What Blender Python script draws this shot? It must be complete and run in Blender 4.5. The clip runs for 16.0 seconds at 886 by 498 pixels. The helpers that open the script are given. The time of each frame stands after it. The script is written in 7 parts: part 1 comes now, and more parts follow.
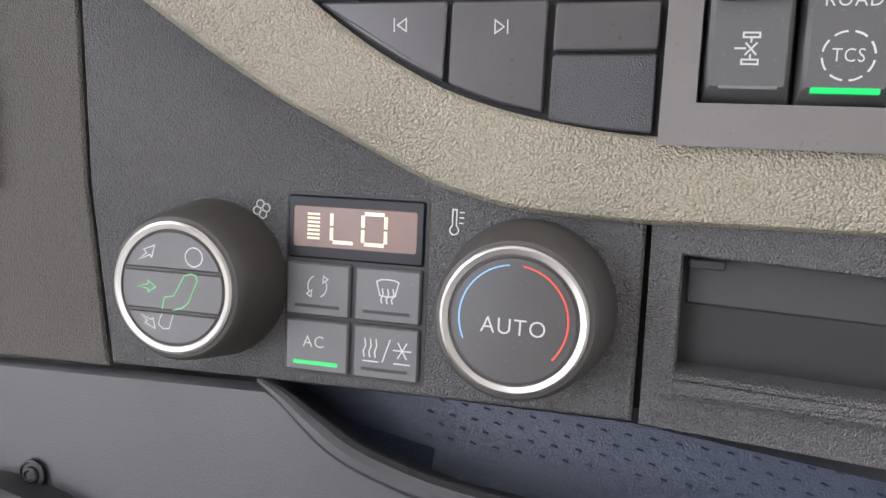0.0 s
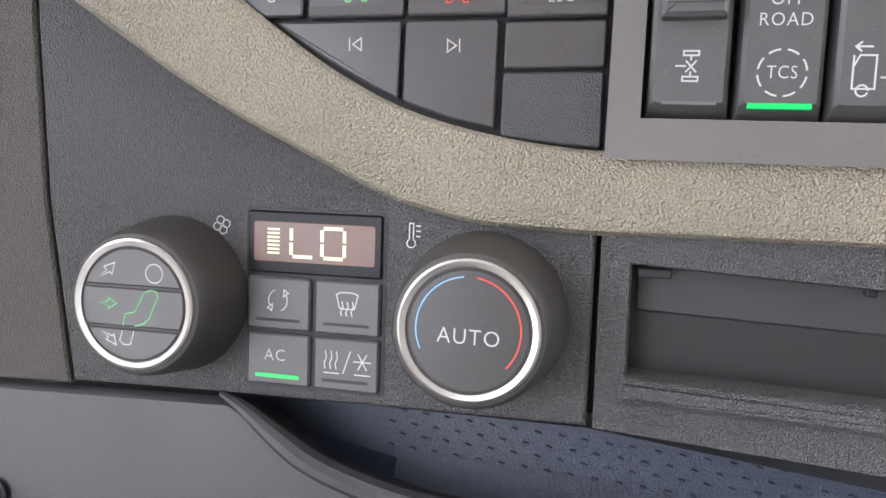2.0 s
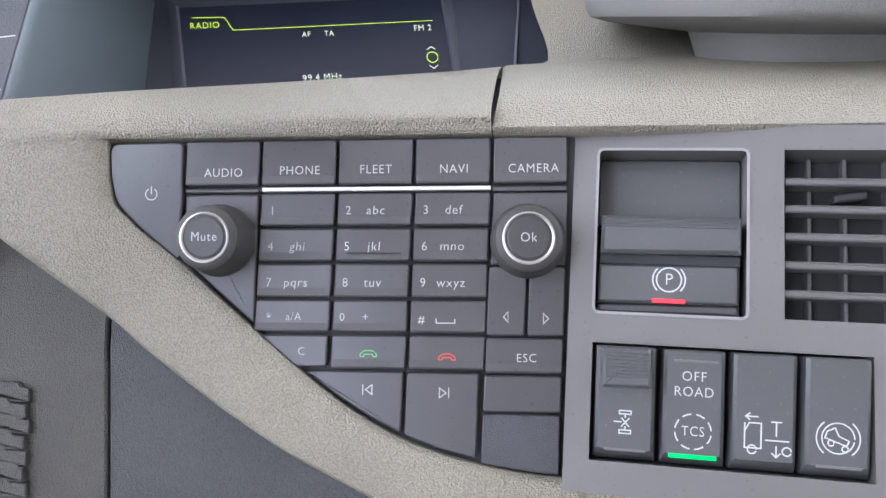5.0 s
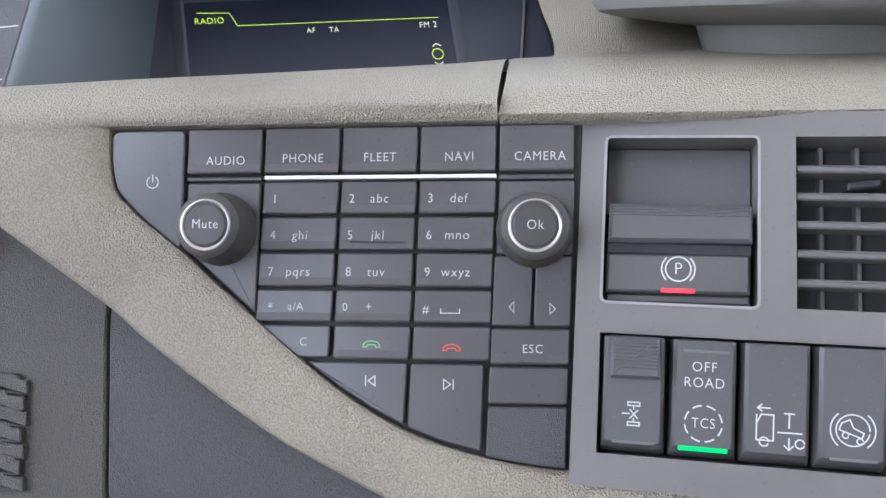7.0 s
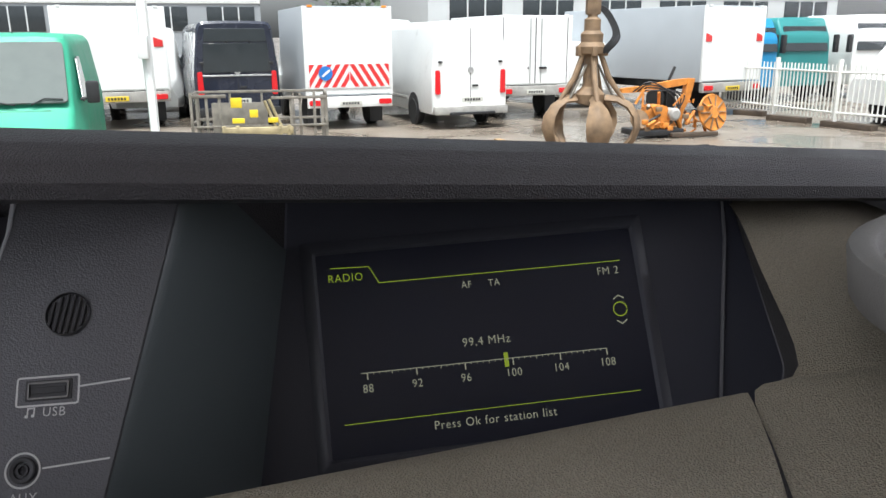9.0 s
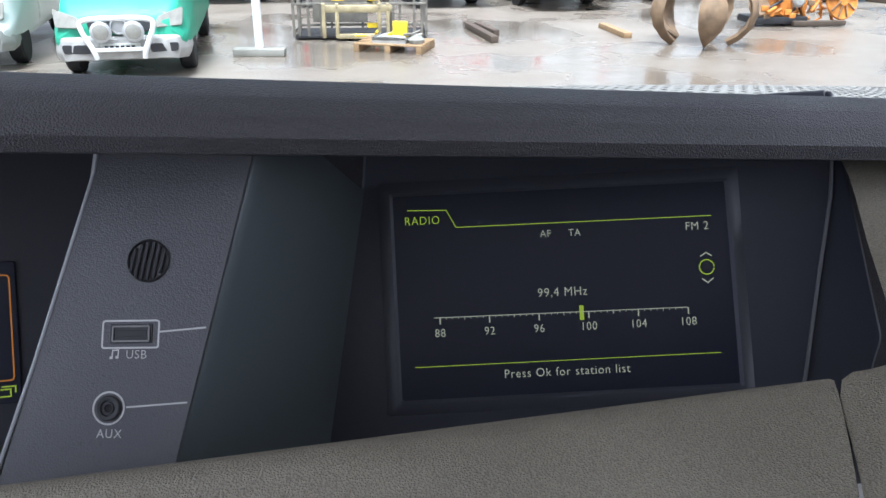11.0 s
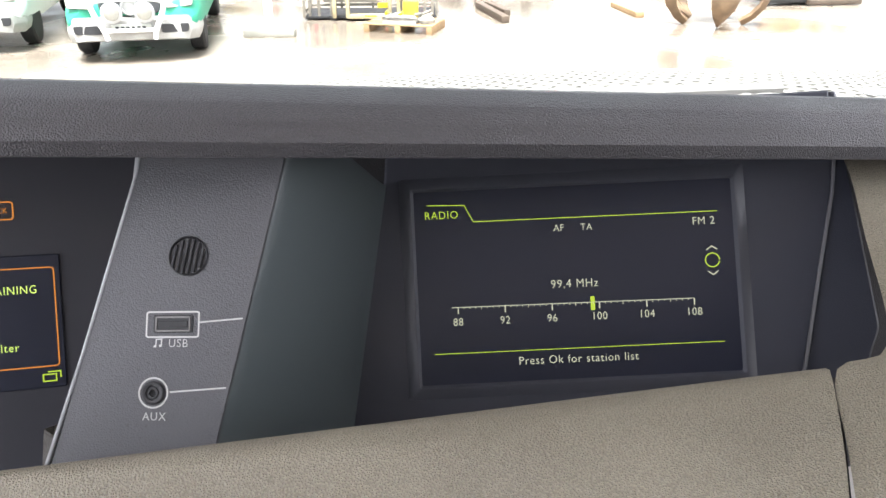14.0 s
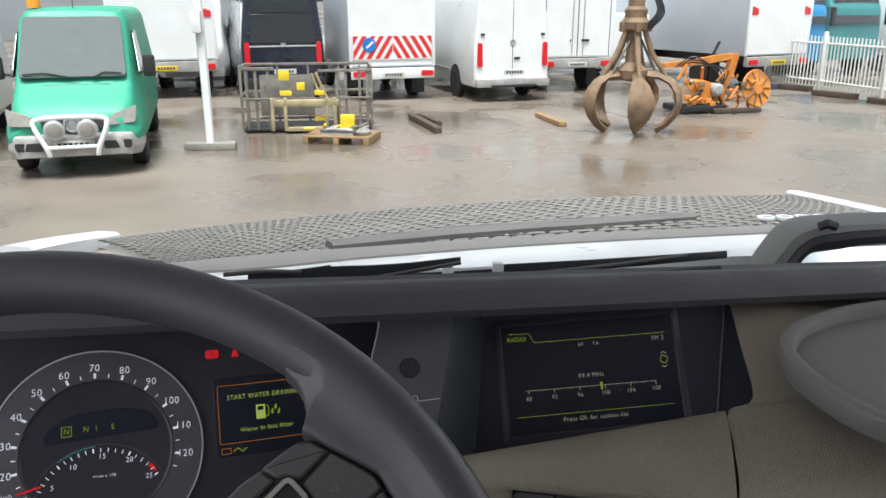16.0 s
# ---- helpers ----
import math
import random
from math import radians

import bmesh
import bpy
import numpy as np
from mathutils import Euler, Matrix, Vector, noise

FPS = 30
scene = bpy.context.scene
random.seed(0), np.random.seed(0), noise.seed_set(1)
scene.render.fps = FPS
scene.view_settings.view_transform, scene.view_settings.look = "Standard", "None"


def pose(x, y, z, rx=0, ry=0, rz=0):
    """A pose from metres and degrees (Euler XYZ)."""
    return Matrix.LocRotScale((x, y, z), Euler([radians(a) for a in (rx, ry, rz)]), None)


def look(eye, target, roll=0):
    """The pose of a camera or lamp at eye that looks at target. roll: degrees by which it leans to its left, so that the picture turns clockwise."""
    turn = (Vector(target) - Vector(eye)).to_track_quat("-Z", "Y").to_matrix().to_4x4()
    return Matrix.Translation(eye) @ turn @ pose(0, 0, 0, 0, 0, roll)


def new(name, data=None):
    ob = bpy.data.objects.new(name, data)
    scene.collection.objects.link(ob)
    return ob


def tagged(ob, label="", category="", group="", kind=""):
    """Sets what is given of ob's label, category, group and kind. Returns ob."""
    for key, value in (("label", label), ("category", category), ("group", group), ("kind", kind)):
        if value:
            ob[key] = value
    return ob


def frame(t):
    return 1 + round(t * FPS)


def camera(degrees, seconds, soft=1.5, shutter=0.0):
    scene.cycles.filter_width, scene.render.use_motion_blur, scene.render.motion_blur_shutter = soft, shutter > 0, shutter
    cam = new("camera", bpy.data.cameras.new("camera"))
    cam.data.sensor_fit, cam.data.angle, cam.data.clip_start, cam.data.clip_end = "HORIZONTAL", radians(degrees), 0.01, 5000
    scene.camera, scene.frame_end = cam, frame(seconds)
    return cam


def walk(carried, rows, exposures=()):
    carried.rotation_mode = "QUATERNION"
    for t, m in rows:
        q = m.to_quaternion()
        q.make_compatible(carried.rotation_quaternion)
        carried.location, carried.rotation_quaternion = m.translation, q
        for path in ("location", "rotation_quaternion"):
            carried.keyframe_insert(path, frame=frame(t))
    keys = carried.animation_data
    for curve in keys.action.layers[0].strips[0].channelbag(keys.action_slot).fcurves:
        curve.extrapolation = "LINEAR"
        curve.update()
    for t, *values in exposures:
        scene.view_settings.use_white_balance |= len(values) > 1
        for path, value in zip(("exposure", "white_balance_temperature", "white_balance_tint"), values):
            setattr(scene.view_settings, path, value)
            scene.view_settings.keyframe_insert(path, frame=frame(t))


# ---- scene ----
cam = camera(59.22, 16.0)
PATH = [
    (0.0, 0.0098, -0.4304, -0.0652, 65.26, 0.34, -4.10),
    (0.5, 0.0193, -0.4392, -0.0606, 65.41, 0.65, -5.10),
    (1.0, 0.0146, -0.4362, -0.0605, 65.51, 0.45, -5.50),
    (1.5, 0.0140, -0.4358, -0.0605, 65.40, 0.31, -6.02),
    (2.0, 0.0133, -0.4355, -0.0619, 65.91, 0.21, -6.42),
    (2.5, 0.0111, -0.4353, -0.0592, 65.89, 0.07, -6.89),
    (3.0, 0.0109, -0.4360, -0.0521, 65.66, -0.09, -7.42),
    (3.5, 0.0041, -0.4416, -0.0203, 65.46, -0.35, -7.59),
    (4.0, 0.0129, -0.4767, 0.0407, 68.67, -0.19, -7.73),
    (4.2, 0.0048, -0.4738, 0.0392, 72.20, -0.29, -8.20),
    (6.5, 0.0038, -0.4655, 0.0227, 74.25, -0.35, -7.70),
    (7.0, 0.0045, -0.4655, 0.0218, 74.50, -0.33, -7.68),
    (7.5, 0.0015, -0.4666, 0.0245, 74.60, -0.41, -7.70),
    (8.0, -0.0028, -0.4481, 0.0545, 74.60, -0.29, -7.48),
    (8.2, -0.0034, -0.4280, 0.0816, 74.59, -0.26, -7.47),
    (8.5, -0.0162, -0.3825, 0.1235, 74.65, -0.19, -7.81),
    (8.6, -0.0188, -0.3695, 0.1296, 74.71, -0.17, -7.72),
    (9.0, -0.0363, -0.3406, 0.1369, 74.69, 0.30, -2.79),
    (9.2, -0.0419, -0.3392, 0.1392, 74.80, 0.94, 0.50),
    (11.5, -0.0284, -0.3191, 0.1621, 64.85, -0.09, 4.55),
    (12.0, -0.0315, -0.3171, 0.1616, 64.71, -0.09, 4.62),
    (12.5, -0.0322, -0.3156, 0.1616, 64.58, -0.00, 4.81),
    (13.0, -0.0344, -0.3149, 0.1616, 64.47, -0.02, 4.92),
    (13.5, -0.0328, -0.3209, 0.1639, 64.78, 0.06, 5.01),
    (14.0, -0.0328, -0.3385, 0.1736, 64.90, 0.10, 5.19),
    (14.5, -0.0454, -0.3951, 0.1956, 64.89, 0.02, 5.28),
    (15.0, -0.0721, -0.4950, 0.2351, 65.42, 0.07, 5.20),
    (15.5, -0.1091, -0.5869, 0.2785, 70.51, 0.18, 4.88),
    (16.0, -0.1302, -0.6191, 0.3123, 72.30, 0.00, 0.00),
]
EXPOSURES = [(0.0, 2.72, 6250, 10), (3.5, 2.78, 5950, 10), (4.2, 2.88, 5600, 10), (7.6, 2.74, 5600, 10), (8.1, 2.68, 5800, 10), (8.6, 1.55, 6050, 10), (9.0, 0.65, 6200, 10), (9.2, 0.65, 6200, 10), (11.3, 1.3, 5500, 10), (11.7, 2.3, 5600, 10), (13.2, 2.2, 5750, 10), (14.0, 2.15, 6250, 10), (15.0, 1.85, 6300, 10), (15.5, 1.1, 6200, 10), (16.0, 0.4, 6150, 10)]
walk(cam, [(t, pose(x, y, z, rx, ry, rz)) for t, x, y, z, rx, ry, rz in PATH], EXPOSURES)

# ---- light: an overcast, bright day ----
world = bpy.data.worlds.new("overcast_sky")
scene.world = world
world.use_nodes = True
wn, wl = world.node_tree.nodes, world.node_tree.links
sky = wn.new("ShaderNodeTexSky")
sky.sky_type, sky.sun_disc = "NISHITA", False
sky.sun_elevation, sky.sun_rotation = radians(70), radians(170)
sky.air_density, sky.dust_density = 1.0, 4.0
hsv = wn.new("ShaderNodeHueSaturation")
hsv.inputs["Saturation"].default_value = 0.18
wl.new(sky.outputs[0], hsv.inputs["Color"])
wl.new(hsv.outputs[0], wn["Background"].inputs["Color"])
wn["Background"].inputs["Strength"].default_value = 0.15

sun_data = bpy.data.lights.new("sun", "SUN")
sun_data.energy, sun_data.angle, sun_data.color = 4.8, radians(25), (1.0, 0.97, 0.93)
sun = new("sun", sun_data)
sun.matrix_world = look((0, 0, 0), (0.06, 0.30, -0.95))

# daylight through the two side openings of the cab
for x, z, h_, turn, watts in ((-1.04, 0.30, 1.0, -90, 6.8), (1.44, 0.36, 0.9, 90, 6.5)):
    ld = bpy.data.lights.new("side_daylight", "AREA")
    ld.shape, ld.size, ld.size_y, ld.energy, ld.color = "RECTANGLE", h_, 1.4, watts, (0.95, 0.93, 1.0)
    lo = new("side_daylight", ld)
    lo.matrix_world = pose(0, 0, 0, 0, 0, 13.1) @ Matrix.Translation((x, -0.5, z)) @ pose(0, 0, 0, 0, turn, 0)

# ---- frames of the panels ----
K = 1.40 / 1.18          # panel units to millimetres
MM = 0.001 * K


def axes(o, x, y, n):
    x, y, n = Vector(x).normalized(), Vector(y), Vector(n)
    n = x.cross(y).normalized()
    y = n.cross(x)
    return Matrix(((x[0], y[0], n[0], o[0]), (x[1], y[1], n[1], o[1]), (x[2], y[2], n[2], o[2]), (0, 0, 0, 1)))


DISP = axes((0, 0, 0), (0.9940, 0.0917, 0.0603), (-0.0954, 0.4518, 0.8870), (0.0541, -0.8874, 0.4578))
KEY = axes((-0.0371, -0.1650, -0.0251), (0.9736, -0.2262, 0.0319), (0.0489, 0.3425, 0.9382), (-0.2232, -0.9119, 0.3445))
HVAC = axes((-0.0217, -0.2056, -0.1493), (0.9430, -0.3309, 0.0356), (0.0719, 0.3070, 0.9490), (-0.325, -0.8923, 0.3133))
SWP = axes((0.1017, -0.1928, -0.0147), (0.9361, -0.3499, 0.0361), (0.118, 0.4092, 0.9048), (-0.3314, -0.8427, 0.4243))
USBP = axes((-0.1595, -0.0904, 0.0205), (0.9999, -0.0104, 0.0066), (0, 0.5366, 0.8438), (-0.0124, -0.8437, 0.5366))
CLU = axes((-0.3933, -0.0844, 0.0476), (0.9336, 0.3239, -0.1534), (0, 0.4281, 0.9037), (0.3584, -0.8437, 0.3997)) @ pose(0, 0, 0, 0, 0, 5.5)
CAB = pose(0, 0, 0, 0, 0, 13.1)


def on(panel, u, v, h=0.0, turn=0.0):
    """A pose on a panel, in panel units."""
    return panel @ Matrix.Translation((u * MM, v * MM, h * MM)) @ pose(0, 0, 0, 0, 0, turn)


def pt(panel, u, v, h=0.0):
    return panel @ Vector((u * MM, v * MM, h * MM))


# ---- materials ----
def material(name, color, rough=0.5, metal=0.0, grain=0.0, depth=0.0, vary=0.12, spots=0.0, spot_color=(0.5, 0.5, 0.5), spot_scale=700.0,
             emit=None, power=0.0, coat=0.0, cells=True, blotch=14.0, crease=0.0):
    m = bpy.data.materials.new(name)
    m.use_nodes = True
    n, l = m.node_tree.nodes, m.node_tree.links
    b = n["Principled BSDF"]
    b.inputs["Roughness"].default_value, b.inputs["Metallic"].default_value = rough, metal
    b.inputs["Coat Weight"].default_value = coat
    tc = n.new("ShaderNodeTexCoord")
    big = n.new("ShaderNodeTexNoise")
    big.inputs["Scale"].default_value, big.inputs["Detail"].default_value = blotch, 6
    l.new(tc.outputs["Object"], big.inputs["Vector"])
    ramp = n.new("ShaderNodeMapRange")
    ramp.inputs[1].default_value, ramp.inputs[2].default_value = 0.3, 0.7
    ramp.inputs[3].default_value, ramp.inputs[4].default_value = 1 - vary, 1 + vary
    l.new(big.outputs["Fac"], ramp.inputs[0])
    mul = n.new("ShaderNodeVectorMath")
    mul.operation = "SCALE"
    mul.inputs[0].default_value = color[:3]
    l.new(ramp.outputs[0], mul.inputs["Scale"])
    out = mul.outputs[0]
    if spots:
        vor = n.new("ShaderNodeTexNoise")
        vor.inputs["Scale"].default_value, vor.inputs["Detail"].default_value = spot_scale, 2
        l.new(tc.outputs["Object"], vor.inputs["Vector"])
        sel = n.new("ShaderNodeMapRange")
        sel.inputs[1].default_value, sel.inputs[2].default_value = 0.665, 0.71
        sel.inputs[4].default_value = spots
        l.new(vor.outputs["Fac"], sel.inputs[0])
        mix = n.new("ShaderNodeMix")
        mix.data_type = "RGBA"
        l.new(sel.outputs[0], mix.inputs["Factor"])
        l.new(out, mix.inputs["A"])
        mix.inputs["B"].default_value = (*spot_color, 1)
        out = mix.outputs["Result"]
    l.new(out, b.inputs["Base Color"])
    rr = n.new("ShaderNodeMapRange")
    rr.inputs[1].default_value, rr.inputs[2].default_value = 0.3, 0.7
    rr.inputs[3].default_value, rr.inputs[4].default_value = max(rough - 0.08, 0.02), min(rough + 0.08, 1)
    l.new(big.outputs["Fac"], rr.inputs[0])
    l.new(rr.outputs[0], b.inputs["Roughness"])
    if grain:
        if cells:
            tex = n.new("ShaderNodeTexVoronoi")
            tex.feature = "SMOOTH_F1"
            tex.inputs["Scale"].default_value, tex.inputs["Smoothness"].default_value = grain, 0.15
            tex.inputs["Detail"].default_value = 0.0
            height = tex.outputs["Distance"]
        else:
            tex = n.new("ShaderNodeTexNoise")
            tex.inputs["Scale"].default_value, tex.inputs["Detail"].default_value = grain, 3
            height = tex.outputs["Fac"]
        l.new(tc.outputs["Object"], tex.inputs["Vector"])
        bump = n.new("ShaderNodeBump")
        bump.invert = cells
        bump.inputs["Strength"].default_value, bump.inputs["Distance"].default_value = depth, 1.1 / grain
        l.new(height, bump.inputs["Height"])
        l.new(bump.outputs[0], b.inputs["Normal"])
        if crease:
            # base colour scaled lighter on the grain's domes, darker in its creases
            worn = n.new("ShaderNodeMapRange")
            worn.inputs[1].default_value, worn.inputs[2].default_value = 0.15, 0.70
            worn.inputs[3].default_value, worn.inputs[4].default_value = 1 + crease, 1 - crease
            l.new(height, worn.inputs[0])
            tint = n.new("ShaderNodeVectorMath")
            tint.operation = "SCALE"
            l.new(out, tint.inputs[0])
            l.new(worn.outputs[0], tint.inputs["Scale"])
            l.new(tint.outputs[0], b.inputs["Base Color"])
    if emit:
        b.inputs["Emission Color"].default_value = (*emit, 1)
        b.inputs["Emission Strength"].default_value = power
    return m


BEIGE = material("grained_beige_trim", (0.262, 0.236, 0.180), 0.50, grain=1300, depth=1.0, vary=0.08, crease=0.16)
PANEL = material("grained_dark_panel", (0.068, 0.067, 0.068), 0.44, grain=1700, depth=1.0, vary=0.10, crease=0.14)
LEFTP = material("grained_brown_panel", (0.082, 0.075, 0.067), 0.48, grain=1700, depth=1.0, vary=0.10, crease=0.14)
GREYP = material("fine_grey_panel", (0.115, 0.108, 0.103), 0.42, grain=3000, depth=0.12, vary=0.06, spots=0.4, spot_color=(0.06, 0.055, 0.05), spot_scale=420)
KEYM = material("satin_dark_key", (0.058, 0.055, 0.057), 0.34, grain=2500, depth=0.1, cells=False, vary=0.1, spots=0.55, spot_color=(0.02, 0.018, 0.016), spot_scale=520)
KEYTEX = material("textured_dark_key", (0.060, 0.060, 0.065), 0.5, grain=2300, depth=0.8, vary=0.08)
GAP = material("black_gap", (0.010, 0.010, 0.011), 0.6, vary=0.05)
SWITCH = material("dark_switch_plastic", (0.060, 0.060, 0.060), 0.42, grain=2200, depth=0.12, cells=False, vary=0.08, spots=0.25, spot_color=(0.15, 0.14, 0.13), spot_scale=800)
RUBBER = material("soft_black_rubber", (0.040, 0.037, 0.033), 0.62, grain=1800, depth=0.15, cells=False, vary=0.1)
FACE = material("knob_face_plastic", (0.038, 0.036, 0.035), 0.42, grain=2500, depth=0.1, cells=False, vary=0.1, spots=0.3, spot_color=(0.10, 0.10, 0.10), spot_scale=900)
SILVER = material("satin_silver_ring", (0.42, 0.405, 0.385), 0.38, metal=1.0, vary=0.05)
BARM = material("silver_bar", (0.75, 0.74, 0.72), 0.35, metal=0.6, vary=0.05)
WHITE = material("white_print", (0.44, 0.44, 0.43), 0.6, vary=0.04)
# green and red print get a faint glow of their own, added for brightness
GREENP = material("glowing_green_print", (0.15, 0.40, 0.17), 0.6, vary=0.04, emit=(0.1, 0.6, 0.15), power=0.03)
REDP = material("glowing_red_print", (0.60, 0.07, 0.04), 0.6, vary=0.04, emit=(0.9, 0.1, 0.05), power=0.012)
BLUEP = material("blue_print", (0.20, 0.42, 0.70), 0.6, vary=0.04)
LEDG = material("green_light_bar", (0.0, 0.4, 0.08), 0.4, emit=(0.0, 0.75, 0.14), power=0.03)
LEDR = material("red_light_bar", (0.5, 0.02, 0.02), 0.4, emit=(1.0, 0.02, 0.05), power=0.2)
LEDOFF = material("grey_unlit_bar", (0.10, 0.10, 0.10), 0.5)
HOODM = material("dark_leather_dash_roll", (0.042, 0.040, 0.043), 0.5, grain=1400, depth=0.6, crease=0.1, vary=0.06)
HOUSING = material("dark_display_housing", (0.038, 0.041, 0.056), 0.5, grain=1800, depth=0.15, vary=0.06)
USBM = material("charcoal_socket_panel", (0.060, 0.060, 0.066), 0.5, grain=1500, depth=0.25, vary=0.05, spots=0.4, spot_color=(0.03, 0.028, 0.026), spot_scale=380)
WEDGEM = material("green_grey_cheek", (0.055, 0.067, 0.070), 0.42, grain=1800, depth=0.12, vary=0.05)
SCREEN = material("dark_screen", (0.013, 0.016, 0.032), 0.42, vary=0.05, spots=0.0)
YEL = material("yellow_green_screen_line", (0.02, 0.02, 0.0), 0.5, emit=(0.60, 0.80, 0.06), power=0.20)
PALE = material("pale_screen_text", (0.02, 0.02, 0.02), 0.5, emit=(0.72, 0.72, 0.52), power=0.2)
ORANGE = material("orange_screen_line", (0.02, 0.01, 0.0), 0.5, emit=(1.0, 0.35, 0.05), power=0.16)
REDL = material("red_warning_light", (0.1, 0.0, 0.0), 0.5, emit=(1.0, 0.02, 0.03), power=0.3)
CLUM = material("cluster_black_face", (0.042, 0.043, 0.052), 0.4, vary=0.06)
DIALM = material("dial_grey_band", (0.10, 0.10, 0.108), 0.5, vary=0.06)
WHEELM = material("wheel_leather", (0.048, 0.045, 0.048), 0.45, grain=1500, depth=0.2, vary=0.08)
LCDM = material("amber_lcd", (0.085, 0.042, 0.028), 0.16, vary=0.25, blotch=40, emit=(0.55, 0.26, 0.12), power=0.006)
LCDM.node_tree.nodes["Principled BSDF"].inputs["Specular IOR Level"].default_value = 0.25
LCDSEG = material("lcd_segment", (0.5, 0.44, 0.3), 0.4, emit=(0.95, 0.80, 0.50), power=0.045)
POCKET = material("blue_black_pocket", (0.020, 0.028, 0.050), 0.5, grain=1400, depth=0.3, vary=0.1)
LOWER = material("lower_dash_plastic", (0.030, 0.030, 0.032), 0.45, grain=1800, depth=0.12, vary=0.06)
DIALW = material("backlit_dial_print", (0.7, 0.7, 0.7), 0.5, vary=0.03, emit=(0.9, 0.93, 1.0), power=0.30)
STEEL = material("socket_steel", (0.13, 0.125, 0.12), 0.4, metal=1.0)


# ---- mesh helpers ----
def thing(name, m, label="", category="", group="", kind=""):
    ob = new(name)
    ob.matrix_world = m
    ob.empty_display_size = 0.01
    return tagged(ob, label, category, group, kind)


def mesh_of(name, bm, mat, smooth=True, sharp=35):
    bmesh.ops.recalc_face_normals(bm, faces=bm.faces)
    me = bpy.data.meshes.new(name)
    bm.to_mesh(me)
    bm.free()
    me.materials.append(mat)
    if smooth:
        me.polygons.foreach_set("use_smooth", [True] * len(me.polygons))
        me.set_sharp_from_angle(angle=radians(sharp))
    return me


def part(name, bm, mat, parent, label="", m=None, smooth=True):
    ob = new(name, mesh_of(name, bm, mat, smooth))
    ob.parent = parent
    if m is not None:
        ob.matrix_local = m
    return tagged(ob, label)


def solid(name, bm, mat, m=None, label="", category="", group="", kind="", smooth=True):
    ob = new(name, mesh_of(name, bm, mat, smooth))
    if m is not None:
        ob.matrix_world = m
    return tagged(ob, label, category, group, kind)


def rounded(poly, r, n=4):
    """A polygon with its corners rounded."""
    out, c = [], len(poly)
    for i in range(c):
        p, a, b = Vector(poly[i]), Vector(poly[i - 1]), Vector(poly[(i + 1) % c])
        da, db = (a - p), (b - p)
        k = min(r, da.length * 0.45, db.length * 0.45)
        s, e = p + da.normalized() * k, p + db.normalized() * k
        for j in range(n + 1):
            t = j / n
            out.append(tuple((1 - t) ** 2 * s + 2 * t * (1 - t) * p + t * t * e))
    return out


def inset(poly, d):
    """A polygon (counter-clockwise) shrunk by d."""
    out, c = [], len(poly)
    for i in range(c):
        p, a, b = Vector(poly[i]), Vector(poly[i - 1]), Vector(poly[(i + 1) % c])
        e1, e2 = (p - a), (b - p)
        if e1.length < 1e-9 or e2.length < 1e-9:
            out.append(tuple(p))
            continue
        e1, e2 = e1.normalized(), e2.normalized()
        n1, n2 = Vector((-e1.y, e1.x)), Vector((-e2.y, e2.x))
        s = n1 + n2
        out.append(tuple(p + s * (d / max(0.35, 1 + n1.dot(n2)))))
    return out


def plate(poly, z0, z1, bevel=0.4, k=MM, bm=None):
    """An extruded polygon with a softened upper edge, in panel units."""
    bm = bm or bmesh.new()
    area = sum(poly[i - 1][0] * poly[i][1] - poly[i][0] * poly[i - 1][1] for i in range(len(poly)))
    poly = poly if area > 0 else poly[::-1]
    loops = [[(x, y, z0) for x, y in poly], [(x, y, z1 - bevel) for x, y in poly],
             [(x, y, z1 - bevel * 0.45) for x, y in inset(poly, bevel * 0.42)], [(x, y, z1) for x, y in inset(poly, bevel)]]
    rows = [[bm.verts.new((x * k, y * k, z * k)) for x, y, z in lp] for lp in loops]
    for a, b in zip(rows, rows[1:]):
        for i in range(len(poly)):
            j = (i + 1) % len(poly)
            bm.faces.new((a[i], a[j], b[j], b[i]))
    bm.faces.new(rows[-1])
    bm.faces.new(rows[0][::-1])
    return bm


def rect(x0, y0, x1, y1, r=0.0, n=3):
    p = [(x0, y0), (x1, y0), (x1, y1), (x0, y1)]
    return rounded(p, r, n) if r else p


def lathe(profile, n=64, k=MM, bm=None, close=False, angle=2 * math.pi):
    bm = bm or bmesh.new()
    full = abs(angle - 2 * math.pi) < 1e-6
    steps = n if full else n + 1
    rows = [[bm.verts.new((r * k * math.cos(angle * i / n), r * k * math.sin(angle * i / n), z * k)) for i in range(steps)] for r, z in profile]
    pairs = list(zip(rows, rows[1:])) + ([(rows[-1], rows[0])] if close else [])
    for a, b in pairs:
        for i in range(n):
            j = (i + 1) % steps
            bm.faces.new((a[i], a[j], b[j], b[i]))
    if not close:
        if profile[0][0] > 1e-6:
            bm.faces.new(rows[0][::-1])
        if profile[-1][0] > 1e-6:
            bm.faces.new(rows[-1])
    bmesh.ops.remove_doubles(bm, verts=bm.verts, dist=1e-7)
    return bm


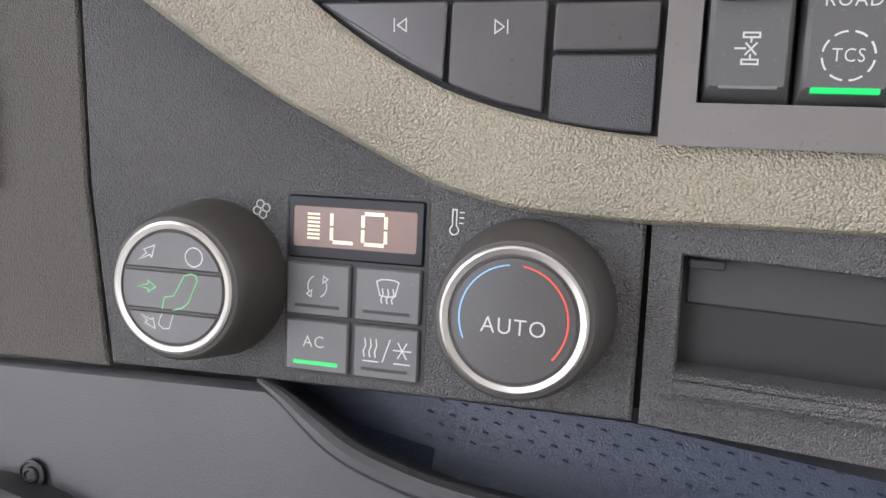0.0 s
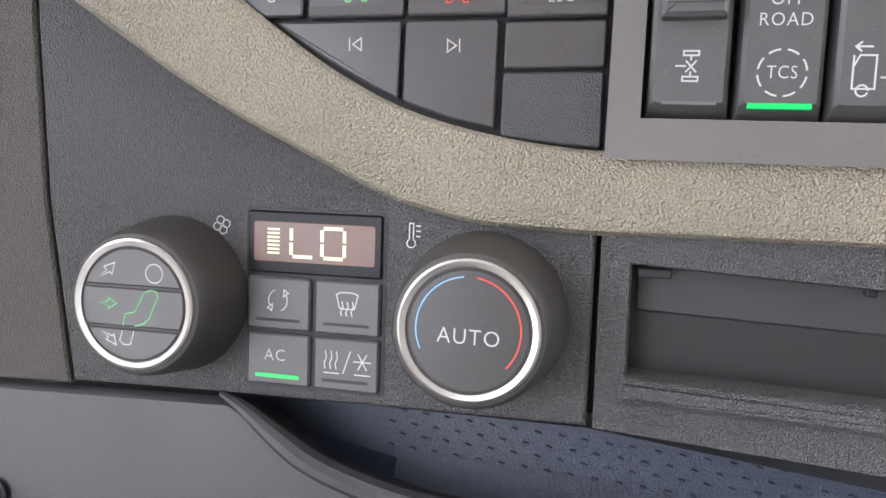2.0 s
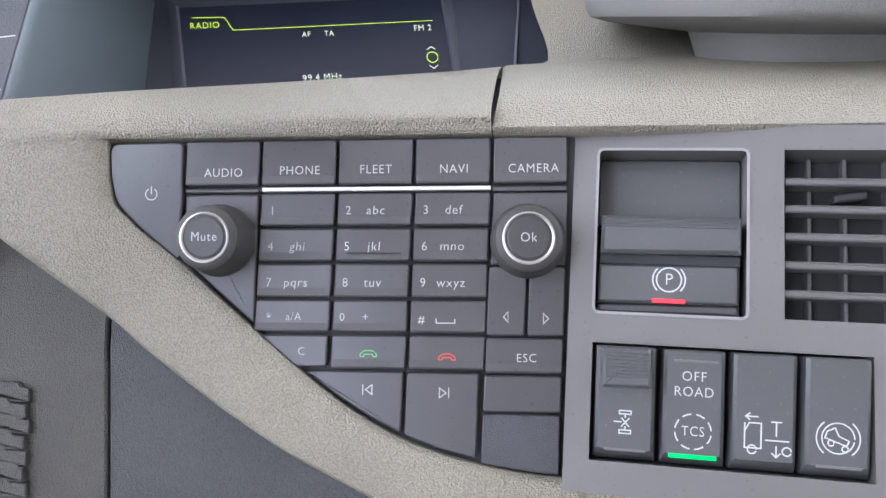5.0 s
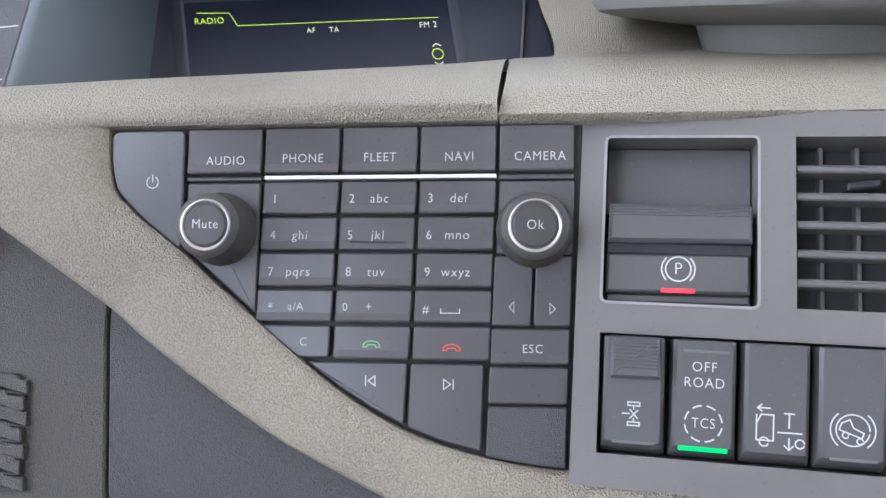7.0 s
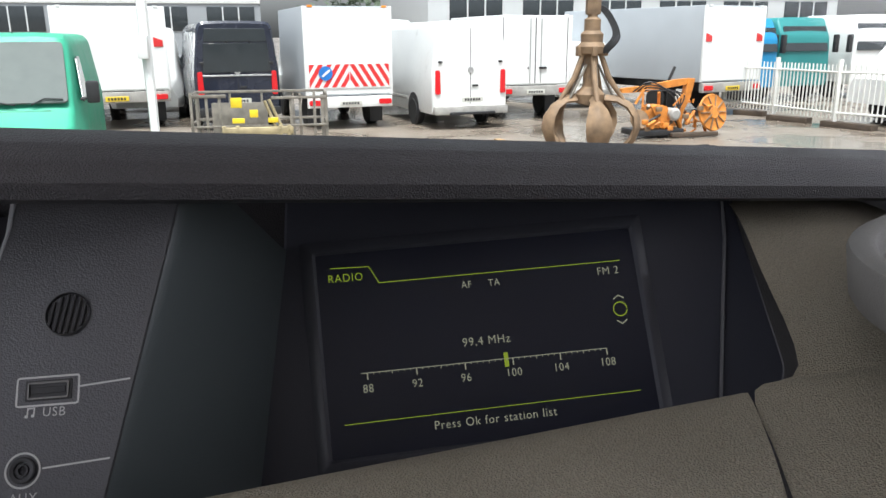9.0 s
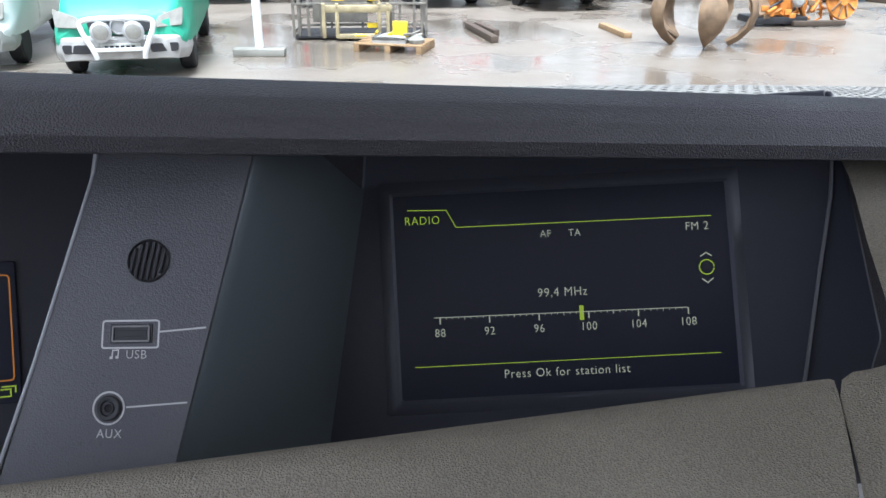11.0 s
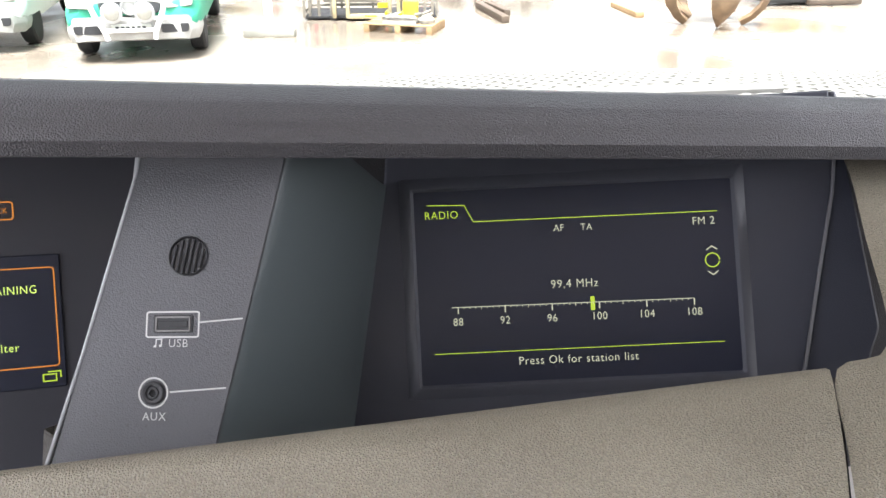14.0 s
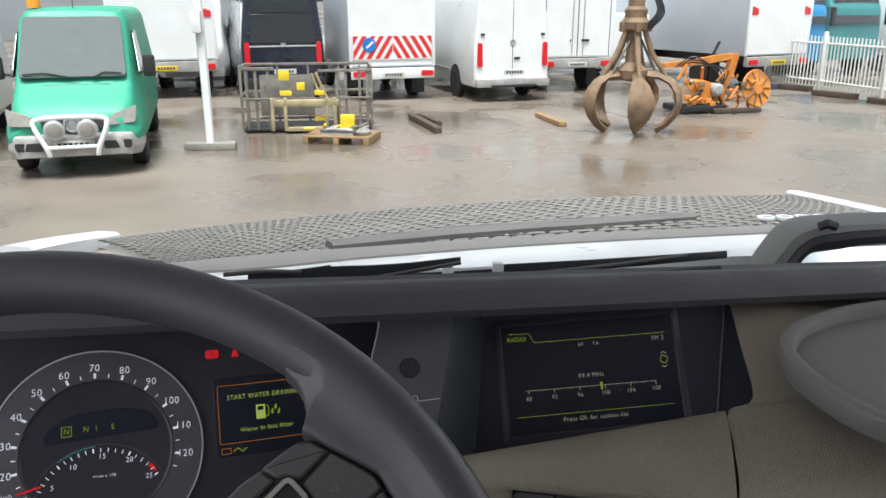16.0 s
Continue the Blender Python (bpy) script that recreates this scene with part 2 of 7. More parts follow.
def stroke(points, w, z=0.0, k=MM, bm=None, loop=False, thick=0.12):
    """A printed or raised line along points, in panel units."""
    bm = bm or bmesh.new()
    pts = [Vector((p[0], p[1])) for p in points]
    c = len(pts)
    left, right = [], []
    for i in range(c):
        a = pts[i - 1] if (i or loop) else pts[0]
        b = pts[(i + 1) % c] if (i < c - 1 or loop) else pts[-1]
        e1, e2 = (pts[i] - a), (b - pts[i])
        e1 = e1.normalized() if e1.length > 1e-9 else e2.normalized()
        e2 = e2.normalized() if e2.length > 1e-9 else e1
        n1, n2 = Vector((-e1.y, e1.x)), Vector((-e2.y, e2.x))
        s = (n1 + n2) * (0.5 * w / max(0.4, 1 + n1.dot(n2)))
        left.append(pts[i] + s)
        right.append(pts[i] - s)
    rows = []
    for z_ in (z, z + thick):
        rows.append([bm.verts.new((p.x * k, p.y * k, z_ * k)) for p in left])
        rows.append([bm.verts.new((p.x * k, p.y * k, z_ * k)) for p in right])
    lb, rb, lt, rt = rows
    for i in range(c if loop else c - 1):
        j = (i + 1) % c
        bm.faces.new((lt[i], rt[i], rt[j], lt[j]))
        bm.faces.new((lb[i], lt[i], lt[j], lb[j]))
        bm.faces.new((rt[i], rb[i], rb[j], rt[j]))
    if not loop:
        for i in (0, -1):
            bm.faces.new((lb[i], lt[i], rt[i], rb[i]))
    return bm


def arc(cx, cy, r, a0, a1, n=24, ry=None):
    ry = ry or r
    return [(cx + r * math.cos(radians(a0 + (a1 - a0) * i / n)), cy + ry * math.sin(radians(a0 + (a1 - a0) * i / n))) for i in range(n + 1)]


def text(name, words, size, mat, parent, u, v, h, turn=0.0, wide=1.0, align="CENTER", thick=0.06, shear=0.0):
    """Lettering as a thin mesh; size is the height of capitals in panel units."""
    cu = bpy.data.curves.new(name, "FONT")
    cu.body, cu.align_x, cu.align_y, cu.size = words, align, "CENTER", size * MM * 1.38
    cu.extrude, cu.resolution_u, cu.shear, cu.offset, cu.space_character = thick * MM, 3, shear, (-0.011 if mat is WHITE else -0.008) * size * MM, 1.12
    tmp = bpy.data.objects.new(name, cu)
    me = bpy.data.meshes.new_from_object(tmp)
    bpy.data.objects.remove(tmp)
    me.name = name
    me.materials.clear()
    me.materials.append(mat)
    ob = new(name, me)
    ob.parent = parent
    ob.matrix_local = Matrix.Translation((u * MM, v * MM, h * MM)) @ pose(0, 0, 0, 0, 0, turn) @ Matrix.Diagonal((wide, 1, 1, 1))
    return ob


def loft(rows, bm=None, closed=False, caps=False):
    """A skin over rows of world points."""
    bm = bm or bmesh.new()
    vs = [[bm.verts.new(p) for p in r] for r in rows]
    for a, b in zip(vs, vs[1:]):
        for i in range(len(a) if closed else len(a) - 1):
            j = (i + 1) % len(a)
            bm.faces.new((a[i], a[j], b[j], b[i]))
    if caps:
        bm.faces.new(vs[0][::-1])
        bm.faces.new(vs[-1])
    return bm


def box(x0, x1, y0, y1, z0, z1, bevel=0.0, bm=None, seg=2):
    bm = bm or bmesh.new()
    got = bmesh.ops.create_cube(bm, size=1.0, matrix=Matrix.Translation(((x0 + x1) / 2, (y0 + y1) / 2, (z0 + z1) / 2)) @ Matrix.Diagonal((x1 - x0, y1 - y0, z1 - z0, 1)))
    if bevel:
        edges = list({e for v in got["verts"] for e in v.link_edges})
        bmesh.ops.bevel(bm, geom=edges, offset=bevel, segments=seg, affect="EDGES", profile=0.6)
    return bm


def tube(points, r, n=8, bm=None, caps=True):
    """A round bar along world points."""
    bm = bm or bmesh.new()
    pts = [Vector(p) for p in points]
    rows, side = [], None
    for i, p in enumerate(pts):
        d = (pts[min(i + 1, len(pts) - 1)] - pts[max(i - 1, 0)]).normalized()
        if side is None:
            side = d.orthogonal().normalized()
        side = (side - d * side.dot(d)).normalized()
        up = d.cross(side)
        rr = r[i] if isinstance(r, (list, tuple)) else r
        rows.append([p + rr * (math.cos(2 * math.pi * j / n) * side + math.sin(2 * math.pi * j / n) * up) for j in range(n)])
    return loft(rows, bm, closed=True, caps=caps)


def smoothed(points, n=6):
    """A Catmull-Rom line through points."""
    p = [Vector(q) for q in points]
    p = [2 * p[0] - p[1]] + p + [2 * p[-1] - p[-2]]
    out = []
    for i in range(1, len(p) - 2):
        for j in range(n):
            t = j / n
            out.append(0.5 * ((2 * p[i]) + (p[i + 1] - p[i - 1]) * t + (2 * p[i - 1] - 5 * p[i] + 4 * p[i + 1] - p[i + 2]) * t * t
                              + (3 * p[i] - p[i - 1] - 3 * p[i + 1] + p[i + 2]) * t ** 3))
    return out + [p[-2]]

# ---- the cab's shell ----
def slab(name, x0, x1, y0, y1, z0, z1, mat, label):
    return solid(name, box(x0, x1, y0, y1, z0, z1, 0.01), mat, CAB, label, name.split("_")[0], kind="structure", smooth=False)


LINING = material("grey_cab_lining", (0.55, 0.53, 0.50), 0.8, grain=300, depth=0.3, cells=False, vary=0.06)
CARPET = material("black_floor_mat", (0.03, 0.03, 0.03), 0.9, grain=500, depth=0.5, cells=False)
slab("floor", -1.05, 1.45, -2.0, 0.5, -1.06, -1.0, CARPET, "black rubber mat on the cab floor")
slab("ceiling", -1.05, 1.45, -2.0, 0.42, 0.95, 1.0, LINING, "grey cloth lining under the cab roof")
slab("wall_rear", -1.05, 1.45, -2.06, -2.0, -1.06, 1.0, LINING, "plain grey lining behind the seats")
slab("wall_front", -1.05, 1.45, 0.36, 0.42, -1.06, -0.16, LINING, "plain lining under the windscreen")
for s_name, x0, x1 in (("left", -1.11, -1.05), ("right", 1.45, 1.51)):
    low = -0.40 if s_name == "left" else -0.12
    slab("wall_" + s_name + "_lower", x0, x1, -2.0, 0.42, -1.06, low, LINING, "grey lining of the cab side below its opening")
    slab("wall_" + s_name + "_upper", x0, x1, -2.0, 0.42, 0.84, 1.0, LINING, "grey lining above the cab side opening")
    slab("wall_" + s_name + "_rear", x0, x1, -2.0, -1.25, low, 0.84, LINING, "grey lining behind the cab side opening")
    slab("wall_" + s_name + "_pillar", x0, x1, 0.26, 0.42, low, 0.84, LINING, "grey lining of the windscreen pillar")
slab("wall_header", -1.05, 1.45, 0.36, 0.42, 0.78, 1.0, LINING, "grey lining above the windscreen")

# ---- dash roll under the windscreen ----
def roll_row(x):
    t = Vector((x, -0.0108 + 0.30 * x, 0.0941 - 0.0746 * x))
    prof = [(0.33, -0.150), (0.24, -0.105), (0.14, -0.058), (0.06, -0.020), (0.02, -0.004), (0.0, 0.0), (-0.013, -0.003), (-0.021, -0.008),
            (-0.0255, -0.0145), (-0.0245, -0.0205), (-0.016, -0.0235), (0.01, -0.022), (0.07, -0.018), (0.085, -0.05), (0.09, -0.30)]
    return [t + Vector((0, a, b)) for a, b in prof]


solid("dash_roll", loft([roll_row(-0.80 + 0.05 * i) for i in range(36)]), HOODM, None,
      "dark grained leather-look roll along the top of the dashboard", "dashboard", kind="structure")

# ---- display housing ----
hous = thing("display_housing", DISP, "dark plastic housing round the radio display under the dash roll", "display housing")
part("face", plate([(-73, 72), (-75.5, 46), (-95, -56), (-100, -90), (80, -90), (84, -60), (90.5, -38), (99, 0), (106, 30), (108, 46), (108, 72)], -8, -0.6, 1.0), HOUSING, hous)
part("end_cap", plate(rounded([(108.5, 72), (108.5, 44), (99.5, 0), (91.0, -38), (84.5, -60), (80, -90), (100, -90), (119, -34), (122.5, -26), (114, 44), (112, 72)], 3, 3), -12, -2.0, 1.5), HOUSING, hous)
# a line paler than the housing, between its face and the end cap
part("edge_line", stroke([(108, 46), (106, 30), (99, 0), (90.5, -38), (84, -60)], 1.1, -0.9, thick=0.9), material("pale_grey_line", (0.16, 0.16, 0.17), 0.45), hous)
bz = bmesh.new()
loops = []
for d_, z_ in ((5.0, -0.6), (1.2, 1.5), (0.3, 1.5), (-0.9, -0.2)):
    loops.append([Vector((x * MM, y * MM, z_ * MM)) for x, y in rounded([(-65 - d_, -40 - d_), (66 + d_, -40.4 - d_), (66 + d_, 39 + d_), (-64.6 - d_, 40.4 + d_)], 1.0, 3)])
loft(loops, bz, closed=True)
part("bezel", bz, material("satin_bezel_edge", (0.062, 0.065, 0.080), 0.4, vary=0.05), hous)
disp = thing("radio_display", DISP, "dark radio screen with a tuning scale, switched on", "display")
part("screen", plate([(-66.2, -41.6), (67.2, -42), (67.2, 40), (-66, 41.4)], -6, 0.0, 0.1), SCREEN, disp)
LV = 0.08


def dline(name, pts, w, mat):
    return part(name, stroke(pts, w, LV, thick=0.05), mat, disp)


dline("header_line", [(-58.4, 34.0), (-43.2, 33.3), (-39.8, 26.4), (59.2, 25.2)], 0.32, YEL)
dline("footer_line", [(-58.6, -26.8), (58.8, -27.6)], 0.28, YEL)
text("title_text", "RADIO", 3.3, YEL, disp, -52.8, 29.6, LV, -0.5, 0.92)
text("af_text", "AF", 2.9, PALE, disp, -5.2, 21.8, LV, -0.5, 0.9)
text("ta_text", "TA", 2.9, PALE, disp, 6.0, 21.6, LV, -0.5, 0.9)
text("band_text", "FM 2", 3.3, PALE, disp, 53.4, 21.4, LV, -0.5, 0.92)
text("frequency_text", "99,4 MHz", 3.5, PALE, disp, -0.2, -1.1, LV, -0.5, 0.92)
text("hint_text", "Press Ok for station list", 3.4, PALE, disp, -0.4, -31.5, LV, -0.5, 0.93)
dline("scale_line", [(-50.5, -8.2), (47.6, -9.6)], 0.3, PALE)
for i in range(11):
    u = -48 + 9.56 * i
    v0 = -8.25 - 0.145 * i
    dline("tick", [(u, v0), (u, v0 - (2.6 if i % 2 == 0 else 1.2))], 0.5 if i % 2 == 0 else 0.3, PALE)
    if i < 10:
        for j in (0.25, 0.5, 0.75):
            dline("tick", [(u + 9.56 * j, v0), (u + 9.56 * j, v0 - 0.8)], 0.25, PALE)
for i, s_ in enumerate(("88", "92", "96", "100", "104", "108")):
    text("scale_number", s_, 3.3, PALE, disp, -48.2 + 19.12 * i, -14.3 - 0.16 * i, LV, -0.5, 0.88)
dline("pointer", [(6.7, -6.6), (6.7, -12.2)], 1.7, YEL)
dline("selector_ring", arc(56, 5.4, 2.8, 0, 350, 28), 0.45, YEL)
dline("up_arrow", [(53.8, 9.6), (56, 11.0), (58.2, 9.6)], 0.45, PALE)
dline("down_arrow", [(53.8, 1.0), (56, -0.6), (58.2, 1.0)], 0.45, PALE)

# ---- cheek between display and socket panel ----
w1, w2, w3, w4 = pt(USBP, 33.5, 58), pt(DISP, -75.2, 47.5, 0), pt(DISP, -99, -80, 0), pt(USBP, 11.5, -76.0)
inward = DISP.to_3x3() @ Vector((0.35, 0, -1)).normalized()
rows_ = []
for i in range(13):
    a = i / 12
    p_, q_ = w1.lerp(w4, -0.10 + 1.10 * a), w2.lerp(w3, 0.03 + 0.97 * a) + DISP.to_3x3() @ Vector((0, 0, 0.0035))
    edge_ = [p_, p_.lerp(q_, 0.04) + Vector((0, -0.0012, 0.0014)), p_.lerp(q_, 0.10) + Vector((0, -0.0012, 0.0012)), p_.lerp(q_, 0.5) + Vector((0, -0.0006, 0.0005)), p_.lerp(q_, 0.97), q_ + 0.0008 * inward, q_ + 0.003 * inward, q_ + 0.016 * inward]
    rows_.append(edge_)
solid("cheek_panel", loft(rows_), WEDGEM, None, "smooth green-grey slanted cheek beside the radio display", "panel", kind="structure")

# ---- socket panel ----
sock = thing("socket_panel", USBP, "charcoal panel with microphone grille and media sockets", "socket panel")
part("plate", plate([(-13.5, 76), (36.5, 76), (33.5, 57.5), (18.1, -36.6), (10, -84), (-47, -84), (-36.4, -44), (-17.0, 56)], -6, 0, 0.8), USBM, sock)
part("edge_strip", plate([(-18.2, 60), (-16.6, 60), (-17, 50), (-29, -10), (-36.8, -44), (-46, -84), (-48.4, -84), (-38.0, -44.5), (-30, -10), (-18.4, 48)], -5, 0.5, 0.3),
     material("pale_edge_strip", (0.35, 0.36, 0.37), 0.4), sock)
MATT = material("matt_black_grille", (0.018, 0.018, 0.02), 0.6)
part("microphone_rim", lathe([(6.6, -1), (6.6, 0.5), (6.2, 0.9), (5.9, 0.4), (5.9, -0.6), (0.0, -0.6)], 40), MATT, sock, m=Matrix.Translation((3.0 * MM, 22.5 * MM, 0)))
for i in range(6):
    x_ = -4.6 + 1.84 * i
    yy = math.sqrt(max(0.5, 5.9 ** 2 - x_ * x_))
    part("grille_slat", plate([(x_ - 0.45 - 0.12 * yy, -yy), (x_ + 0.45 - 0.12 * yy, -yy), (x_ + 0.45 + 0.12 * yy, yy), (x_ - 0.45 + 0.12 * yy, yy)], -0.6, 1.0, 0.3), MATT, sock, m=Matrix.Translation((3.0 * MM, 22.5 * MM, 0)))
usb = part("usb_socket", plate(rect(-6.6, -2.9, 6.6, 2.9, 0.5), 0.0, 0.25, 0.1), GAP, sock, "steel-lined black socket", m=on(Matrix.Identity(4), 0.0, 0.3, 0, 3))
part("steel_liner", stroke(rect(-5.6, -2.2, 5.6, 2.2, 0.4), 0.45, 0.2, loop=True, thick=0.4), STEEL, usb)
part("tongue", plate(rect(-4.8, -0.9, 4.8, 0.9, 0.2), 0.2, 0.45, 0.1), GAP, usb)
part("socket_outline", stroke(rect(-9.0, -4.1, 8.4, 4.0, 0.8, 4), 0.55, 0.02, loop=True), WHITE, sock, m=on(Matrix.Identity(4), 0.1, 0.2, 0, 3))
part("leader_line", stroke([(8.5, 1.2), (22.9, 3.1)], 0.5, 0.02), WHITE, sock)
part("leader_line", stroke([(0.8, -21.4), (19.2, -19.1)], 0.5, 0.02), WHITE, sock)
part("socket_ring", stroke(arc(-4.6, -21.9, 4.7, 0, 354, 40), 0.55, 0.02, loop=True), WHITE, sock)
part("aux_socket", lathe([(3.7, 0.0), (3.7, 0.7), (3.3, 0.9), (2.4, 0.7), (2.2, 0.1), (1.8, 0.1), (1.7, 0.4), (1.2, 0.4), (1.0, -0.5), (0, -0.5)], 32), MATT, sock, "black round socket", m=on(Matrix.Identity(4), -4.6, -21.9))
text("usb_text", "USB", 2.7, WHITE, sock, 2.2, -5.9, 0.1, 2, 0.95)
text("aux_text", "AUX", 2.7, WHITE, sock, -3.6, -29.4, 0.1, 2, 0.95)
part("note_icon", stroke([(-5.2, -7.0), (-5.2, -4.9), (-3.4, -4.7), (-3.4, -6.8)], 0.4, 0.05), WHITE, sock)
part("note_head", plate(rect(-6.0, -7.5, -5.0, -6.7, 0.3), 0, 0.1, 0.05), WHITE, sock)
part("note_head", plate(rect(-4.2, -7.3, -3.2, -6.5, 0.3), 0, 0.1, 0.05), WHITE, sock)

# ---- beige trim: the shelf over the keypad, the sweep round it, and the pad beside it ----
def crest(x):
    return Vector((x, -0.1002 + 0.2263 * x, 0.0031 + 0.0518 * x))


LEFT_O, LEFT_X = KEY @ Vector((-39 * MM, 0, 0)), Vector((0.99, 0.10, 0.05)).normalized()
LEFT_N = Vector((0.0776, -0.9378, 0.3383))
LEFT_Y = LEFT_N.cross(LEFT_X)


def kp(u, v, h=0.0):
    """A point on the keypad's plane, which bends towards the driver left of the keys."""
    if u >= -39:
        return pt(KEY, u, v, h)
    return LEFT_O + ((u + 39) * LEFT_X + v * LEFT_Y + h * LEFT_N) * MM


def shelf_row(u, end=None):
    """From the keypad's upper edge, up and back over the shelf to its far edge."""
    s = min(1.0, max(0.0, (-37 - u) / 8))
    a0, a1 = kp(u, 10.6 - 1.2 * s, -4 + 4.5 * s), kp(u, 11.2 + 0.3 * s, 1.5 + 2.0 * s)
    far = end or crest(kp(u, 20, 0).x + 0.010)
    b = kp(u, 13.5 + 0.8 * s, 3.2 + 0.4 * s)
    c = kp(u, 19, 2.0)
    d = c.lerp(far, 0.42) + Vector((0, 0, 0.0055))
    e = c.lerp(far, 0.80) + Vector((0, 0, 0.0035))
    pts_ = smoothed([a1, b, c, d, e, far], 5)
    return [a0] + pts_ + [far + Vector((0.001, 0.006, -0.003)), far + Vector((0.002, 0.010, -0.02)), far + Vector((0.002, 0.012, -0.06))]


cut_far, cut_front = Vector((0.0898, -0.0812, 0.0084)), pt(KEY, 86.2, 11)
us = [-185, -150, -120, -95, -70, -56, -48, -43, -39, -25, -10, 5, 20, 35, 50, 65, 77]
shelf = loft([shelf_row(u) for u in us] + [shelf_row(86.0, cut_far - Vector((0.0007, 0, 0)))])
solid("shelf_trim", shelf, BEIGE, None, "grained beige soft trim shelf in front of the radio display", "dashboard trim", kind="structure")


def sweep_row(inner, outer, i_lift=2.2, mid=3.6, o_lift=2.6, n=None):
    n = n or KEY.to_3x3() @ Vector((0, 0, 1))
    n = n * MM
    i_, o_ = Vector(inner), Vector(outer)
    pts_ = [i_ - 6 * n, i_ + i_lift * 0.35 * n, i_.lerp(o_, 0.05) + i_lift * n]
    pts_ += [i_.lerp(o_, a) + (mid * n if 0.2 < a < 0.8 else (0.5 * (mid + i_lift) * n)) for a in (0.16, 0.35, 0.5, 0.65)]
    pts_ += [i_.lerp(o_, 0.82) + 0.9 * mid * n, i_.lerp(o_, 0.93) + o_lift * n, i_.lerp(o_, 0.985) + 0.5 * n, o_ - 4 * n]
    return pts_


st = [((-39, 11.2), (-185, 12.5)), ((-39, 8.7), (-122, 9.5)), ((-38.6, -0.6), (-103, 7.6)), ((-36.6, -9.8), (-86, -4)), ((-32, -14.4), (-72, -19)), ((-27.5, -18.6), (-57, -33.6)), ((-13.1, -29.3), (-42, -48.2)),
      ((-1, -40), (-26, -56)), ((11.5, -50.6), (-13, -65.5)), ((24.5, -61.5), (0.5, -75)), ((37.8, -71.6), (17, -85.5)), ((48, -78), (27, -91))]
st_rows = [sweep_row(kp(*a), kp(*b), (3.5, 3.0, 2.5)[i] if i < 3 else 2.2) for i, (a, b) in enumerate(st)]
for a, b in (((58.3, -83.4), (36, 5.6)), ((70, -87.6), (47, 2.2)), ((82.7, -90.8), (60, -0.6)), ((95, -93.0), (76, -1.6))):
    st_rows.append(sweep_row(pt(KEY, *a), pt(HVAC, *b)))
st_rows.append(sweep_row(pt(KEY, 107.2, -94.2), pt(HVAC, 90, -1.9)))
for u in (104, 125, 150, 185, 230):
    st_rows.append(sweep_row(pt(HVAC, u, 18.6), pt(HVAC, u, -1.6), n=HVAC.to_3x3() @ Vector((0, 0, 1))))
fine_rows = list(zip(*[smoothed(col, 4) for col in zip(*st_rows)]))
solid("sweep_trim", loft(fine_rows), BEIGE, None, "grained beige soft trim sweeping round the radio keypad", "dashboard trim", kind="structure")

hc, hb = Vector((0.1164, -0.0644, 0.0104)), Vector((0.1262, 0.0350, 0.0537))


def pad_row(s):
    """The soft pad beside the gap: s runs from the gap to the passenger's side."""
    lat = Vector((0.955, -0.25, 0.03)) * s
    lat2 = Vector((0.974, 0.10, 0.045)) * s
    lat3 = Vector((0.974, 0.227, 0.02)) * s
    f = cut_front + Vector((0.0004, 0, 0))
    n = SWP.to_3x3() @ Vector((0, 0, 1)) * MM
    a1 = f + lat
    mid_ = cut_far + Vector((0.0010, -0.0015, 0.0005)) + lat2
    c1 = hc + lat2
    back = hb + lat3 - Vector((0, 0, min(0.035, 0.5 * max(0, s - 0.075))))
    k_ = a1.lerp(mid_, 0.18) + Vector((0, -0.004, 0.0105))
    return [a1 - 6 * n, a1 + 1.0 * n] + smoothed([a1 + 2.6 * n + Vector((0, 0, 0.002)), k_, a1.lerp(mid_, 0.55) + Vector((0, 0, 0.008)), mid_ + Vector((0, 0, 0.001)), c1 + Vector((0, 0, 0.001)), c1.lerp(back, 0.5) + Vector((0, 0, 0.003)), back, back + Vector((0, 0.05, 0.0))], 4)


solid("pad_trim", loft([pad_row(s) for s in (0, 0.004, 0.02, 0.05, 0.1, 0.16, 0.25, 0.4, 0.6)]), BEIGE, None, "grained grey-beige soft pad of the passenger's dashboard", "dashboard trim", kind="structure")
gap_bm = loft([[pt(KEY, 84.5, 9, -3), pt(KEY, 84.5, 13, -2), crest(0.084) - Vector((0, 0, 0.004))], [pt(KEY, 89, 9, -3), pt(KEY, 89, 13, -2), crest(0.094) - Vector((0, 0, 0.004))]])
solid("trim_gap", gap_bm, GAP, None, "black gap between the two dashboard trims", "gap", kind="structure")

# ---- keypad ----
pad = thing("radio_keypad", KEY, "dark radio and telephone keypad framed by beige trim", "keypad")
base_poly = [(-41, 13), (-41, -2), (-38, -13), (-28, -23), (-14, -34), (10, -55), (37, -76), (58, -87), (83, -94), (112, -96.5), (112, 13)]
part("backplate", plate(base_poly, -9, -3.0, 0.3), GAP, pad)


def sh(u, v):
    return (u + 0.035 * min(v + 4, 0), v)


def key(poly, h=0.0, mat=None, name="key", round_=0.9, label=""):
    return part(name, plate(rounded(poly, round_, 3), -4, h, 0.45), mat or KEYM, pad, label)



